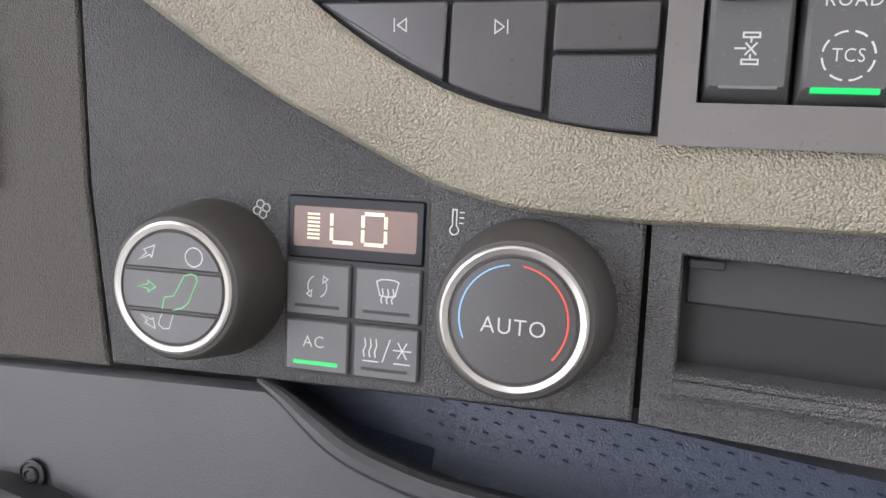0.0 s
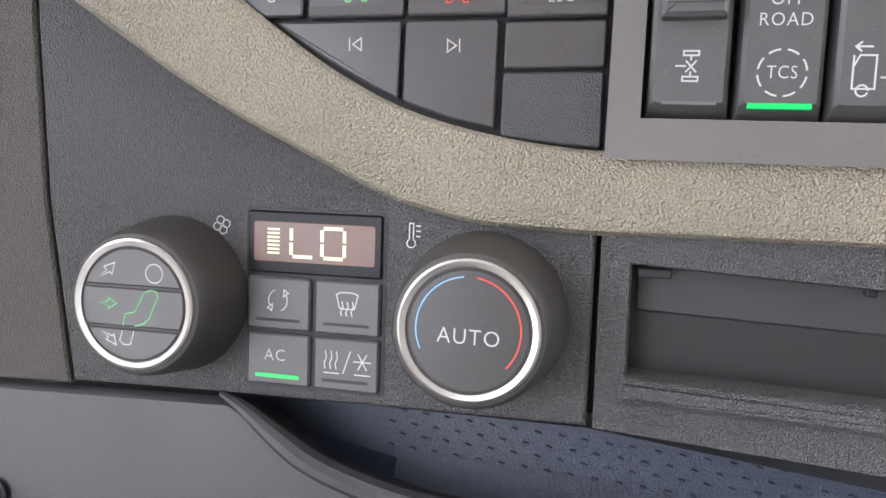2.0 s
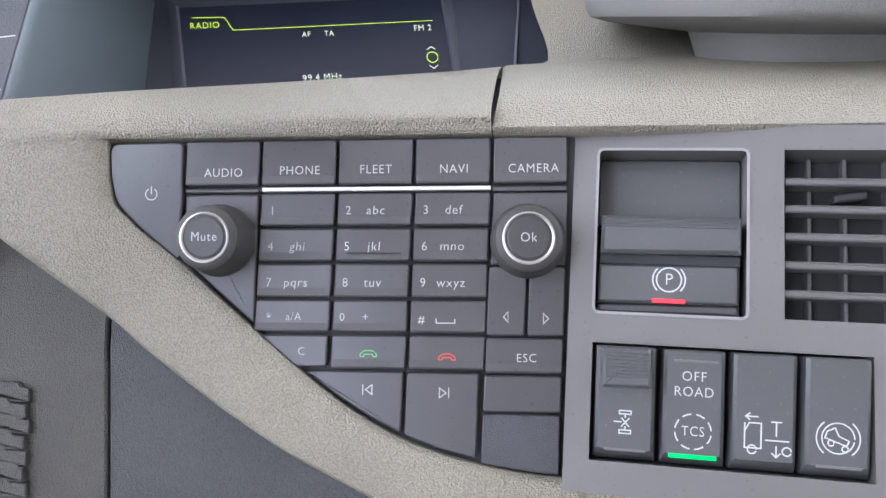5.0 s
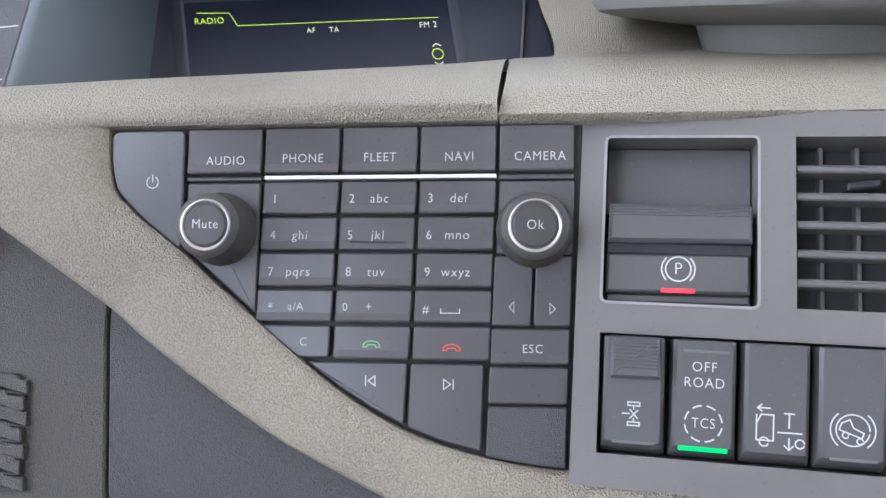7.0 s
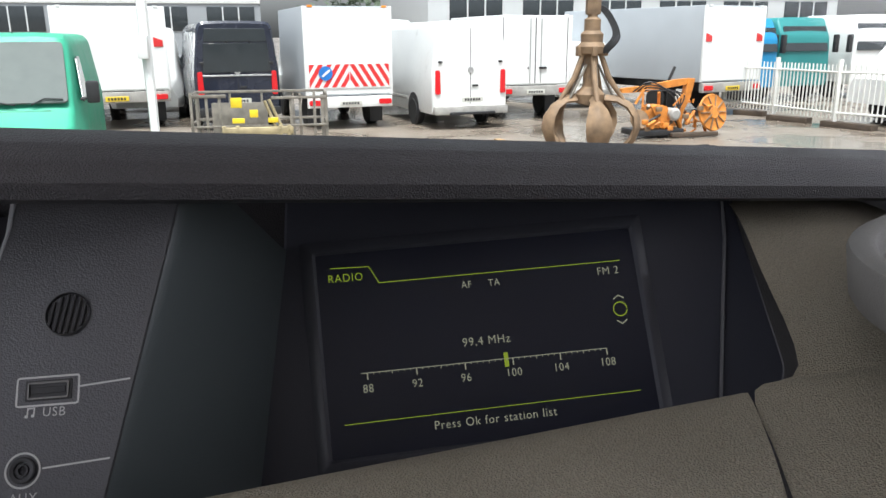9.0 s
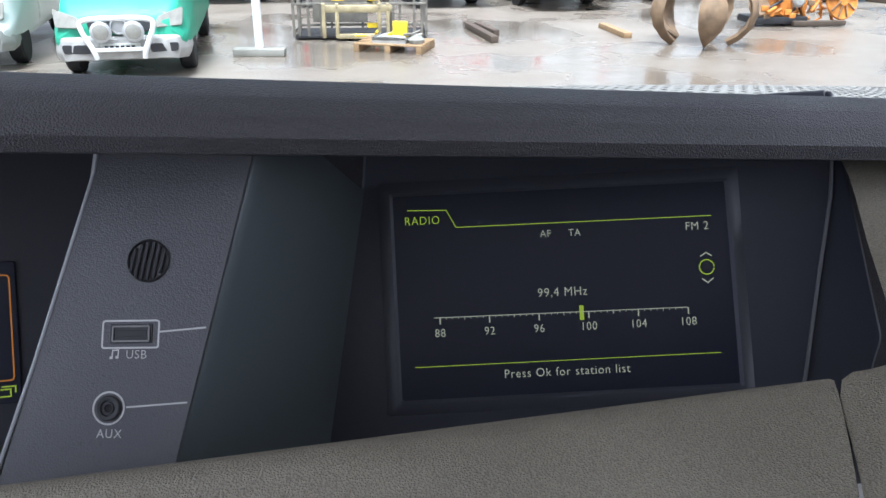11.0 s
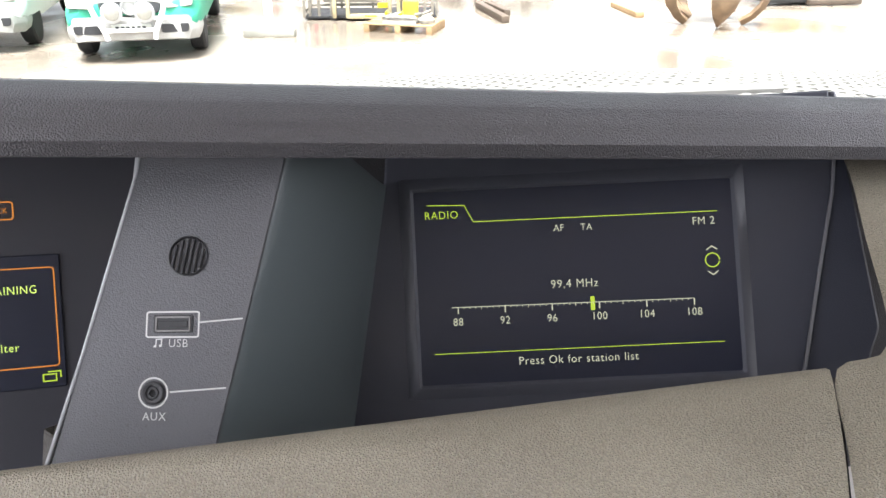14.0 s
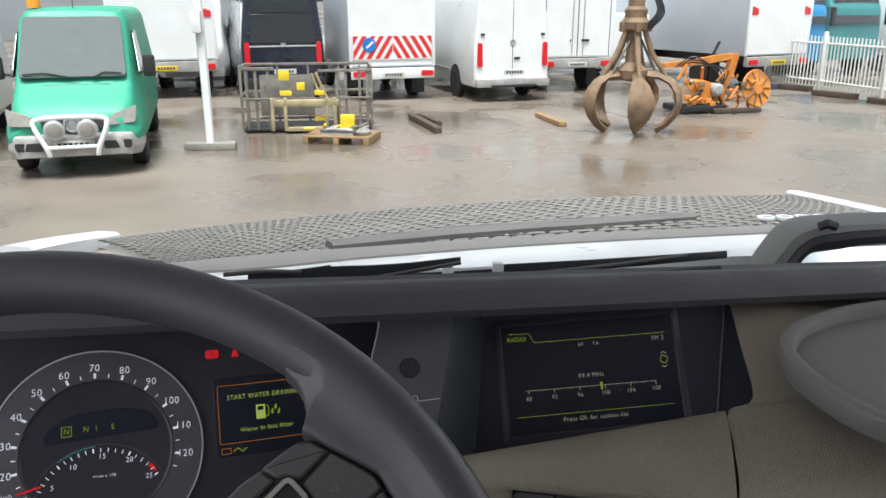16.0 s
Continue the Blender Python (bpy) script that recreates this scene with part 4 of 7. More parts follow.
part("lever_face", plate([(0.8, -46.8), (41.6, -46.2), (41.6, -34.6), (1.0, -35.1)], -12, -2.0, 0.8), SWITCH, pbk)
part("lever_foot", plate([(0.8, -49.8), (42.2, -49.4), (41.8, -46.2), (0.8, -46.8)], -12, -4.5, 0.8), SWITCH, pbk)
text("letter", "P", 3.6, WHITE, pbk, 21.6, -39.4, -1.95, 0, 0.95)
part("icon", stroke(arc(21.6, -39.4, 3.6, 0, 352, 36), 0.45, -2.0, loop=True), WHITE, pbk)
part("icon", stroke(arc(21.6, -39.4, 4.7, -45, 45, 14), 0.45, -2.0), WHITE, pbk)
part("icon", stroke(arc(21.6, -39.4, 4.7, 135, 225, 14), 0.45, -2.0), WHITE, pbk)
part("light_bar", plate(rect(16.8, -46.4, 26.4, -45.2, 0.3), -3, -1.75, 0.1), LEDR, pbk, "lit red bar")

vent = thing("air_vent", SWP, "dark air vent with horizontal slats", "air vent")
VENTM = material("dark_vent_slat", (0.085, 0.082, 0.078), 0.45, grain=2000, depth=0.1, cells=False, spots=0.4, spot_color=(0.2, 0.19, 0.17), spot_scale=900)
for v in (-8.9, -17.1, -25.4, -33.8, -42.2):
    part("slat", plate(rect(53.6, v - 1.2, 132, v + 1.1, 0.3), -9, -0.8, 0.5), VENTM, vent)
for u in (62, 72, 84, 96, 108, 120):
    part("vane", plate(rect(u, -49.6, u + 1.2, 0.2), -15, -10, 0.2), VENTM, vent)
part("vent_back", plate(rect(53.6, -49.8, 132, 0.3), -15.4, -14.6, 0.05), GAP, vent)
part("vent_knob", plate(rounded([(68, -14.8), (77, -13.6), (77, -11.0), (71, -11.6), (68, -12.4)], 0.8), -9, -3, 0.6), GAP, vent)

def rocker(i, label):
    u0 = 0.3 + 19.15 * i
    sw = thing("rocker_switch", on(SWP, u0, -59.6), label, "switch", "rocker switches of the dashboard")
    bm = bmesh.new()
    lp = []
    for z_, d_ in ((-10, 0.0), (-5.0, 0.0), (3.6, 0.6), (4.6, 1.6)):
        top = -0.2 - d_ * 0.6
        bot = -33.4 + d_ * 0.6 + (2.2 if z_ > 2 else 0)
        lp.append([Vector((x * MM, y * MM, (z_ if z_ < 0 else z_ - 1.2 + 0.12 * y) * MM)) for x, y in rounded([(0.4 + d_, bot), (18.4 - d_, bot), (18.4 - d_, -16.6), (18.4 - d_, top), (0.4 + d_, top), (0.4 + d_, -16.6)], 0.7, 2)])
    loft(lp, bm, closed=True, caps=True)
    part("rocker", bm, SWITCH, sw)
    return sw
s1 = rocker(0, "dark rocker switch with a ribbed lock slide and axle symbol")
part("lock_slide", plate(rounded([(2.6, -12.6), (16.6, -12.4), (16.2, -0.6), (3.2, -0.6)], 0.8), 0, 5.4, 0.9), SWITCH, s1, "ribbed lock slide")
for j in range(8):
    part("rib", plate(rect(3.6, -9.6 + 1.0 * j, 15.8, -9.1 + 1.0 * j), 5.1, 5.75, 0.12), SWITCH, s1)
SZ = 0.05
TILT = Matrix.Translation((0, 0, 3.42 * MM)) @ pose(0, 0, 0, 6.84)


def legend(sw):
    for o in list(sw.children):
        if not o.name.startswith(("rocker", "lock_slide", "rib")):
            o.matrix_basis = TILT @ o.matrix_basis

icon([[(9.6 + (x - 10) * 0.68, -22.5 + (y + 22.5) * 0.8) for x, y in line] for line in [[(7.6, -18.4), (12.4, -18.4), (12.4, -19.6), (7.6, -19.6), (7.6, -18.4)], [(7.6, -25.4), (12.4, -25.4), (12.4, -26.6), (7.6, -26.6), (7.6, -25.4)], [(10.0, -19.6), (10.0, -21.0)], [(10.0, -24.0), (10.0, -25.4)], [(8.4, -21.0), (11.8, -24.2)], [(11.8, -21.0), (8.4, -24.2)], [(5.2, -22.5), (8.6, -22.5)]]], 0.38, SZ, s1)
part("light_bar", plate(rect(3.8, -31.0, 15.6, -30.2), -1.5, 0.15, 0.1), LEDOFF, s1)
legend(s1)
s2 = rocker(1, "dark rocker switch lettered for off road with lit green bar")
text("switch_text", "OFF", 2.9, WHITE, s2, 9.4, -8.2, 0.1, 0, 0.92)
text("switch_text", "ROAD", 2.9, WHITE, s2, 9.4, -12.6, 0.1, 0, 0.92)
text("switch_text", "TCS", 2.9, WHITE, s2, 9.4, -23.8, SZ + 0.1, 0, 0.85)
for j in range(8):
    part("icon", stroke(arc(9.4, -23.8, 5.0, 45 * j + 6, 45 * j + 36, 6), 0.4, SZ), WHITE, s2)
part("light_bar", plate(rect(2.8, -31.6, 16.0, -30.3, 0.3), -1.5, 0.2, 0.1), LEDG, s2, "lit green bar")
part("light_bar", plate(rect(3.6, -4.2, 16.0, -3.4), -1, 0.15, 0.1), LEDOFF, s2)
legend(s2)
s3 = rocker(2, "dark rocker switch with a truck and axle symbol")
icon([[(4.2, -20.0), (4.2, -27.0), (8.6, -27.0), (8.6, -20.0), (5.4, -20.0), (4.2, -22.4)], arc(6.2, -27.4, 1.2, 0, 340, 12), [(9.6, -24.6), (16.0, -24.6)], [(12.6, -19.4), (12.6, -23.4)], [(11.2, -19.4), (14.0, -19.4)], [(12.6, -26.0), (12.6, -29.0)], [(11.4, -28.0), (12.6, -29.2), (13.8, -28.0)], arc(15.4, -27.4, 1.2, 0, 340, 12), [(4.4, -18.2), (7.8, -18.2)], [(5.6, -17.2), (4.4, -18.2), (5.6, -19.2)]], 0.38, SZ, s3)
legend(s3)
s4 = rocker(3, "dark rocker switch with a tilted truck symbol in brackets")
icon([arc(9.4, -22.6, 4.2, 0, 350, 28), arc(9.4, -22.6, 5.6, -50, 50, 12), arc(9.4, -22.6, 5.6, 130, 230, 12), [(6.6, -20.8), (8.6, -19.8), (9.6, -22.0), (12.2, -23.2), (11.6, -24.6), (6.0, -22.6), (6.6, -20.8)], arc(7.6, -24.0, 0.8, 0, 340, 10), arc(11.2, -25.4, 0.8, 0, 340, 10)], 0.36, SZ, s4)
part("light_bar", plate(rect(3.8, -31.0, 15.6, -30.2), -1.5, 0.15, 0.1), LEDOFF, s4)
legend(s4)

# ---- instrument cluster ----
clu = thing("instrument_cluster", CLU, "black instrument cluster with speedometer and message screen, lit", "instrument cluster")
part("face", plate([(-130, -150), (215, -150), (215, 26), (-130, 22)], -10, -2.0, 0.3), CLUM, clu)
CX, CY = -0.6, -53.2
part("dial_band", lathe([(63, -1.9), (62.6, -0.9), (45, -1.3), (44.4, -1.9)], 96), DIALM, clu, "grey speedometer band", m=on(Matrix.Identity(4), CX, CY))
part("dial_inner", lathe([(44.6, -2.0), (44.4, -0.8), (44, -1.2), (42.5, -1.6), (0, -1.6)], 96), CLUM, clu, m=on(Matrix.Identity(4), CX, CY))
part("dial_ring", stroke(arc(CX, CY, 63.2, -35, 222, 90), 1.1, -1.4, thick=1.2), BARM, clu, "thin bright ring")
for i in range(0, 26):
    kmh = i * 5
    a = radians(90 + (70 - kmh) * 1.97)
    if not -40 < math.degrees(a) < 215:
        continue
    big = kmh % 10 == 0
    r0, r1 = (46.2, 49.4) if big else (46.6, 49.0)
    part("tick", stroke([(CX + r0 * math.cos(a), CY + r0 * math.sin(a)), (CX + r1 * math.cos(a), CY + r1 * math.sin(a))], 1.5 if big else 0.6, -1.1), DIALW, clu)
    if big and kmh >= 10:
        text("dial_number", str(kmh), 4.7, DIALW, clu, CX + 52.6 * math.cos(a), CY + 52.6 * math.sin(a), -1.0, -3, 0.92)
text("dial_unit", "km/h", 2.3, DIALW, clu, CX - 52, CY - 19.5, -1.0, -3, 0.95)
TX, TY = -0.7, -91.0
part("rev_rim", stroke(arc(TX, TY, 42.5, 12, 168, 50), 0.5, -1.4), DIALM, clu)
part("green_zone", stroke(arc(TX, TY, 41.5, 92, 124, 16), 0.7, -1.3), material("green_zone_print", (0.05, 0.30, 0.28), 0.5), clu)
part("red_zone", stroke(arc(TX, TY, 39.8, 33, 41, 6), 2.4, -1.3), REDL, clu)
for i in range(21):
    a = radians(158 - i * 6.4)
    part("tick", stroke([(TX + 37.6 * math.cos(a), TY + 37.6 * math.sin(a)), (TX + 40.2 * math.cos(a), TY + 40.2 * math.sin(a))], 0.9 if i % 5 == 0 else 0.45, -1.2), DIALW, clu)
for s_, u, v in (("5", -27.5, -71.5), ("10", -15.4, -60.6), ("15", 1.6, -56.1), ("20", 17.4, -60.5), ("25", 28.7, -72.1)):
    text("dial_number", s_, 3.4, DIALW, clu, u, v, -1.0, -3, 0.9)
text("dial_unit", "r/min x 100", 1.8, DIALW, clu, 2.4, -68.2, -1.0, -2, 1.0)
part("needle", stroke([(-47.5, -72.5), (-33.5, -69.5)], 1.2, -0.6, thick=0.4), REDL, clu, "red needle")
part("needle", stroke([(-36.0, -80.5), (-25.5, -84.0)], 1.2, -0.6, thick=0.4), REDL, clu, "red needle")
part("gear_window", plate(rounded([(-31, -45.5), (34.5, -42.5), (35.5, -38), (29, -31), (16, -27.5), (-13, -28.5), (-27, -35), (-32, -41)], 2), -2, -0.9, 0.3), SCREEN, clu, "dark gear display")
for w_, u in (("N", -18.2), ("N", -7.0), ("I", -1.0), ("E", 8.6)):
    text("gear_text", w_, 3.6, YEL, clu, u, -38.4, -0.85, -2, 0.9)
part("gear_box", stroke(rect(-21.0, -41.4, -15.4, -35.4), 0.4, -0.85, loop=True), YEL, clu)
part("dial_foot", plate(rounded([(-40, -120), (-36, -96), (-22, -88), (22, -88), (36, -96), (40, -120)], 4), -2, 3.0, 1.0), CLUM, clu)
ms = part("message_screen", plate(rect(71.2, -67.4, 138.6, -15.6, 0.8), -3, -1.2, 0.3), SCREEN, clu, "dark message screen with orange frame")
MZ = -1.15
MSGY = material("bright_message_text", (0.02, 0.02, 0.0), 0.5, emit=(0.62, 0.80, 0.16), power=0.34)
part("message_frame", stroke(rect(73.8, -59.0, 136.4, -20.6, 1.6, 4), 0.5, MZ, loop=True, thick=0.06), ORANGE, ms)
text("message_text", "START WATER DRAINING", 3.3, MSGY, ms, 105, -29.0, MZ, 0, 0.86)
text("message_text", "Water in fuel filter", 3.2, MSGY, ms, 105, -51.0, MZ, 0, 0.92)
part("fuel_icon", plate(rect(98.4, -45.0, 104.6, -35.4, 0.4), -1.3, MZ + 0.05, 0.05), MSGY, ms)
part("fuel_icon", plate(rect(99.6, -39.2, 103.4, -36.6), -1.3, MZ + 0.09, 0.02), SCREEN, ms)
part("fuel_icon", stroke([(104.8, -43.5), (106.6, -43.5), (107.0, -38.0), (105.6, -36.0)], 0.6, MZ), YEL, ms)
for u, v in ((109.2, -40.6), (111.6, -37.8), (113.6, -41.0)):
    part("drop_icon", plate([(u - 0.9, v - 1.4), (u, v - 2.0), (u + 0.9, v - 1.4), (u + 0.9, v), (u + 1.0, v + 2.2), (u - 0.5, v + 0.6)], -1.3, MZ + 0.05, 0.03), YEL, ms)
part("status_icon", stroke(rect(74.6, -65.6, 80.4, -62.0), 0.5, MZ, loop=True), ORANGE, ms)
part("status_icon", stroke([(82, -64.5), (85, -62.4), (88, -65), (91, -62.6)], 0.6, MZ), YEL, ms)
part("status_icon", stroke(rect(130.4, -64.8, 135.0, -62.2), 0.5, MZ, loop=True), YEL, ms)
part("status_icon", stroke([(132, -61.2), (136.6, -61.2), (136.6, -63.6)], 0.5, MZ), YEL, ms)
part("brake_light", plate(rect(67.6, -1.4, 76.2, 4.2, 1.5), -2, -1.2, 0.2), REDL, clu, "lit red parking brake sign")
text("brake_letter", "P", 3.0, CLUM, clu, 72, 1.4, -1.1, 0, 0.9)
part("check_frame", stroke(rect(110.2, -1.5, 123.6, 5.2, 1.2, 3), 0.5, -1.3, loop=True), ORANGE, clu)
text("check_text", "CHECK", 2.2, ORANGE, clu, 116.9, 1.8, -1.3, 0, 0.9)
part("belt_light", plate([(84.4, -1.6), (89.4, -1.6), (87.8, 3.2), (86, 3.2)], -2, -1.3, 0.2), REDL, clu, "lit red warning sign")

# ---- steering wheel ----
WHEEL = axes((-0.309, -0.4178, 0.0287), (0.9839, 0.1788, 0.0), (-0.1298, 0.7143, 0.6877), (0.123, -0.6766, 0.726))
whl = thing("steering_wheel", WHEEL, "dark leather steering wheel with button spoke", "steering wheel")
rim = bmesh.new()
rows_ = []
for i in range(96):
    a = 2 * math.pi * i / 96
    row = []
    for j in range(20):
        b = 2 * math.pi * j / 20
        row.append(Vector(((0.2205 + 0.0150 * math.cos(b)) * math.cos(a), (0.2205 + 0.0150 * math.cos(b)) * math.sin(a), 0.0172 * math.sin(b))))
    rows_.append(row)
loft(rows_ + [rows_[0]], rim, closed=True)
bmesh.ops.remove_doubles(rim, verts=rim.verts, dist=1e-6)
part("rim", rim, WHEELM, whl, "dark leather rim")


def metres(poly):
    return [(x / MM, y / MM) for x, y in poly]


SEAM = smoothed([(x, y, 0) for x, y in ((0.1325, 0.1330), (0.1375, 0.1288), (0.1443, 0.1239), (0.1569, 0.1157), (0.1652, 0.1098), (0.1690, 0.1029), (0.1745, 0.0917), (0.1776, 0.0838), (0.1795, 0.0690), (0.1760, 0.0560), (0.1720, 0.0450))], 4)
SPOKE = [(0.03, 0.080), (0.070, 0.083), (0.0945, 0.1018), (0.1045, 0.1122), (0.1146, 0.1176), (0.1225, 0.1236), (0.1300, 0.1285), (0.1375, 0.1290), (0.1575, 0.1160), (0.1660, 0.1095), (0.1750, 0.0915), (0.1780, 0.0830), (0.1800, 0.0660), (0.165, 0.045), (0.05, 0.02)]
for sgn in (1, -1):
    part("spoke", plate(rounded(metres([(sgn * x, y) for x, y in SPOKE]), 4, 4), -16, 2.4, 1.5), GAP, whl)
    # the leather that flows from the rim down to the seam round the keys
    rows_ = []
    ends = [(Vector((0.1262, 0.1622, 0)), 53.0), (Vector((0.1308, 0.1566, 0)), 51.4), (Vector((0.1338, 0.1506, 0)), 50.0), (Vector((0.1350, 0.1440, 0)), 48.7), (Vector((0.1345, 0.1382, 0)), 48.0)]
    stations = ends + [(p, 47.5 - 41.0 * i / (len(SEAM) - 1)) for i, p in enumerate(SEAM)] + [(Vector((0.180, 0.0370, 0)), 5.5), (Vector((0.196, 0.0260, 0)), 4.0)]
    for p, deg in stations:
        a = radians(deg)

        def on_rim(b):
            r_ = 0.2205 + 0.0150 * math.cos(radians(b))
            return Vector((r_ * math.cos(a), r_ * math.sin(a), 0.0174 * math.sin(radians(b))))
        top_, low_ = on_rim(112), on_rim(215)
        row = [low_ + Vector((0, 0, -0.002)), p.lerp(low_, 0.3) + Vector((0, 0, -0.010)), p + Vector((0, 0, -0.009)), p + Vector((0, 0, 0.0032))]
        for k_, z_ in ((0.04, 0.0052), (0.12, 0.0063), (0.30, 0.0074), (0.50, 0.0092), (0.70, 0.0122), (0.86, 0.0148)):
            q = p.lerp(Vector((top_.x, top_.y, 0)), k_)
            row.append(Vector((q.x, q.y, z_)))
        row.append(top_)
        rows_.append([Vector((sgn * v_.x, v_.y, v_.z)) for v_ in row])
    part("rim_flare", loft(rows_, closed=True, caps=True), WHEELM, whl, "leather web between rim and keys")
for poly in (((0.1141, 0.1170), (0.1225, 0.1229), (0.1295, 0.1268), (0.1366, 0.1270), (0.1440, 0.1225), (0.1304, 0.1104), (0.1262, 0.1133), (0.1207, 0.1122)),
             ((0.0955, 0.1022), (0.1045, 0.1110), (0.1132, 0.1161), (0.1197, 0.1112), (0.1120, 0.1046), (0.1004, 0.0957)),
             ((0.0750, 0.0830), (0.0850, 0.0935), (0.0945, 0.1005), (0.0995, 0.0947), (0.0950, 0.0902), (0.0820, 0.0780)),
             ((0.1320, 0.1086), (0.1455, 0.1213), (0.1569, 0.1140), (0.1640, 0.1088), (0.1668, 0.1032), (0.1432, 0.0852), (0.1358, 0.0952), (0.1370, 0.1005)),
             ((0.1672, 0.1018), (0.1728, 0.0912), (0.1758, 0.0830), (0.1775, 0.0660), (0.1640, 0.0520), (0.1325, 0.0755), (0.1424, 0.0838)),
             ((0.1345, 0.0948), (0.1417, 0.0848), (0.1312, 0.0765), (0.1190, 0.0690), (0.1092, 0.0752))):
    part("spoke_key", plate(rounded(metres(poly), 1.2, 3), 2, 4.6, 1.0), SWITCH, whl)
sf = metres([(0.0986, 0.0889), (0.1258, 0.1125), (0.1348, 0.1012), (0.1076, 0.0776)])
sc = part("scroll_well", plate(rounded(sf, 2.5, 4), 2, 4.4, 0.3), GAP, whl)
part("scroll_frame", stroke(rounded(inset(sf[::-1], 0.6), 2.5, 5), 1.9, 4.0, loop=True, thick=1.7), SILVER, whl, "satin silver frame")
part("scroll_wheel", plate(rounded(metres([(0.1085, 0.0905), (0.1215, 0.1018), (0.1262, 0.0962), (0.1132, 0.0849)]), 1.8, 4), 3, 6.6, 1.6), FACE, sc)
for k_ in range(7):
    t_ = 0.12 + 0.127 * k_
    a_, b_ = Vector((0.1093, 0.0900)).lerp(Vector((0.1215, 0.1006)), t_), Vector((0.1130, 0.0856)).lerp(Vector((0.1252, 0.0962)), t_)
    part("scroll_rib", stroke(metres([tuple(a_), tuple(b_)]), 0.5, 6.4, thick=0.5), FACE, sc)
for u, v in ((0.1460, 0.1052), (0.1555, 0.0785)):
    part("arrow_icon", stroke(metres([(u - 0.0018, v - 0.001), (u + 0.0018, v - 0.0012), (u + 0.0002, v + 0.0020)]), 0.4, 4.65, loop=True), LEDOFF, whl)
part("airbag_cover", plate(rounded(metres([(-0.08, -0.07), (0.08, -0.07), (0.085, 0.05), (0.045, 0.085), (-0.045, 0.085), (-0.085, 0.05)]), 16, 6), -20, 22, 10), WHEELM, whl)
part("column", lathe([(36, -260), (40, -150), (46, -60), (44, -18)], 40), LOWER, whl)
stalk = [WHEEL.inverted() @ Vector(p) for p in ((-0.20, -0.33, -0.055), (-0.13, -0.31, -0.05), (-0.10, -0.305, -0.045))]
part("stalk", tube(smoothed([(x, y, z) for x, y, z in stalk], 4), [0.008] * 4 + [0.010] * 5, 12), SWITCH, whl)

# ---- round tray on the pad ----
TRAYM = material("grey_soft_tray", (0.135, 0.130, 0.118), 0.6, grain=1400, depth=0.25, vary=0.06)
def tray_loop(grow, z, n=88, p=2.6):
    """The tray's outline, square-shouldered, at a height."""
    out = []
    for i in range(n):
        a = 2 * math.pi * i / n
        x = (0.192 + grow) * math.copysign(abs(math.cos(a)) ** (2 / p), math.cos(a))
        y = (0.115 + grow) * math.copysign(abs(math.sin(a)) ** (2 / p), math.sin(a))
        out.append(CAB @ Vector((0.296 + x, -0.146 + y, z + 0.042 * (y - 0.116) * max(0.0, (z - 0.034) / 0.026))))
    return out


tray = thing("dash_tray", Matrix.Identity(4), "soft grey oval tray with a thick rim on the dashboard pad", "tray")
part("wall", loft([tray_loop(-0.060, 0.004), tray_loop(-0.052, 0.026), tray_loop(-0.014, 0.0305), tray_loop(-0.0050, 0.0330), tray_loop(-0.0025, 0.037), tray_loop(0.0, 0.0555), tray_loop(-0.0008, 0.0580), tray_loop(-0.0028, 0.0595), tray_loop(-0.0075, 0.0598),
                   tray_loop(-0.0095, 0.0588), tray_loop(-0.0105, 0.0565), tray_loop(-0.013, 0.046)], closed=True), TRAYM, tray, "thick soft rim")
part("dish", loft([tray_loop(-0.0120, 0.049), tray_loop(-0.0155, 0.0415), tray_loop(-0.022, 0.0385), tray_loop(-0.05, 0.0378), tray_loop(-0.09, 0.0376), tray_loop(-0.113, 0.0376)], closed=True, caps=True), TRAYM, tray)

# ---- stepped plastic cover on the driver's side panel ----
stp = thing("stepped_cover", HVAC, "dark stepped plastic cover on the side panel", "cover")
for j, (w_, h_, k_) in enumerate(((0.0, 1.0, 9.0), (-0.6, 1.5, 13.0), (0.6, 1.1, 7.5), (-0.8, 1.6, 11.0), (0.4, 1.2, 14.0), (-0.5, 1.6, 8.5), (0.8, 1.2, 12.0))):
    v1 = 35.0 - 5.4 * j
    x1, xs_ = -91.4 + w_, -91.4 - k_
    part("step", plate(rounded([(-125, v1 - 3.2), (xs_ - 1.0, v1 - 3.2), (xs_ + 1.0, v1 - 5.1), (x1, v1 - 5.1), (x1 - 0.3, v1 - 0.2), (xs_ + 6.0, v1 - 0.2), (xs_ + 4.4, v1 + 1.6), (-125, v1 + 1.6)], 0.5), -1, h_ + 0.4, 0.45), LEFTP, stp)
# recessed screw in the lower ledge
scw = part("bolt", lathe([(4.6, 0), (4.6, 0.6), (3.9, 1.0), (3.6, 0.4), (2.6, 0.4), (2.4, 1.4), (1.8, 1.8), (1.2, 1.2), (0, 1.2)], 32), GAP, None, "recessed dark screw", m=None)
scw.matrix_world = on(HVAC, -83, -88.0, -2.6)
tagged(scw, "recessed dark screw in the lower dashboard", "screw")

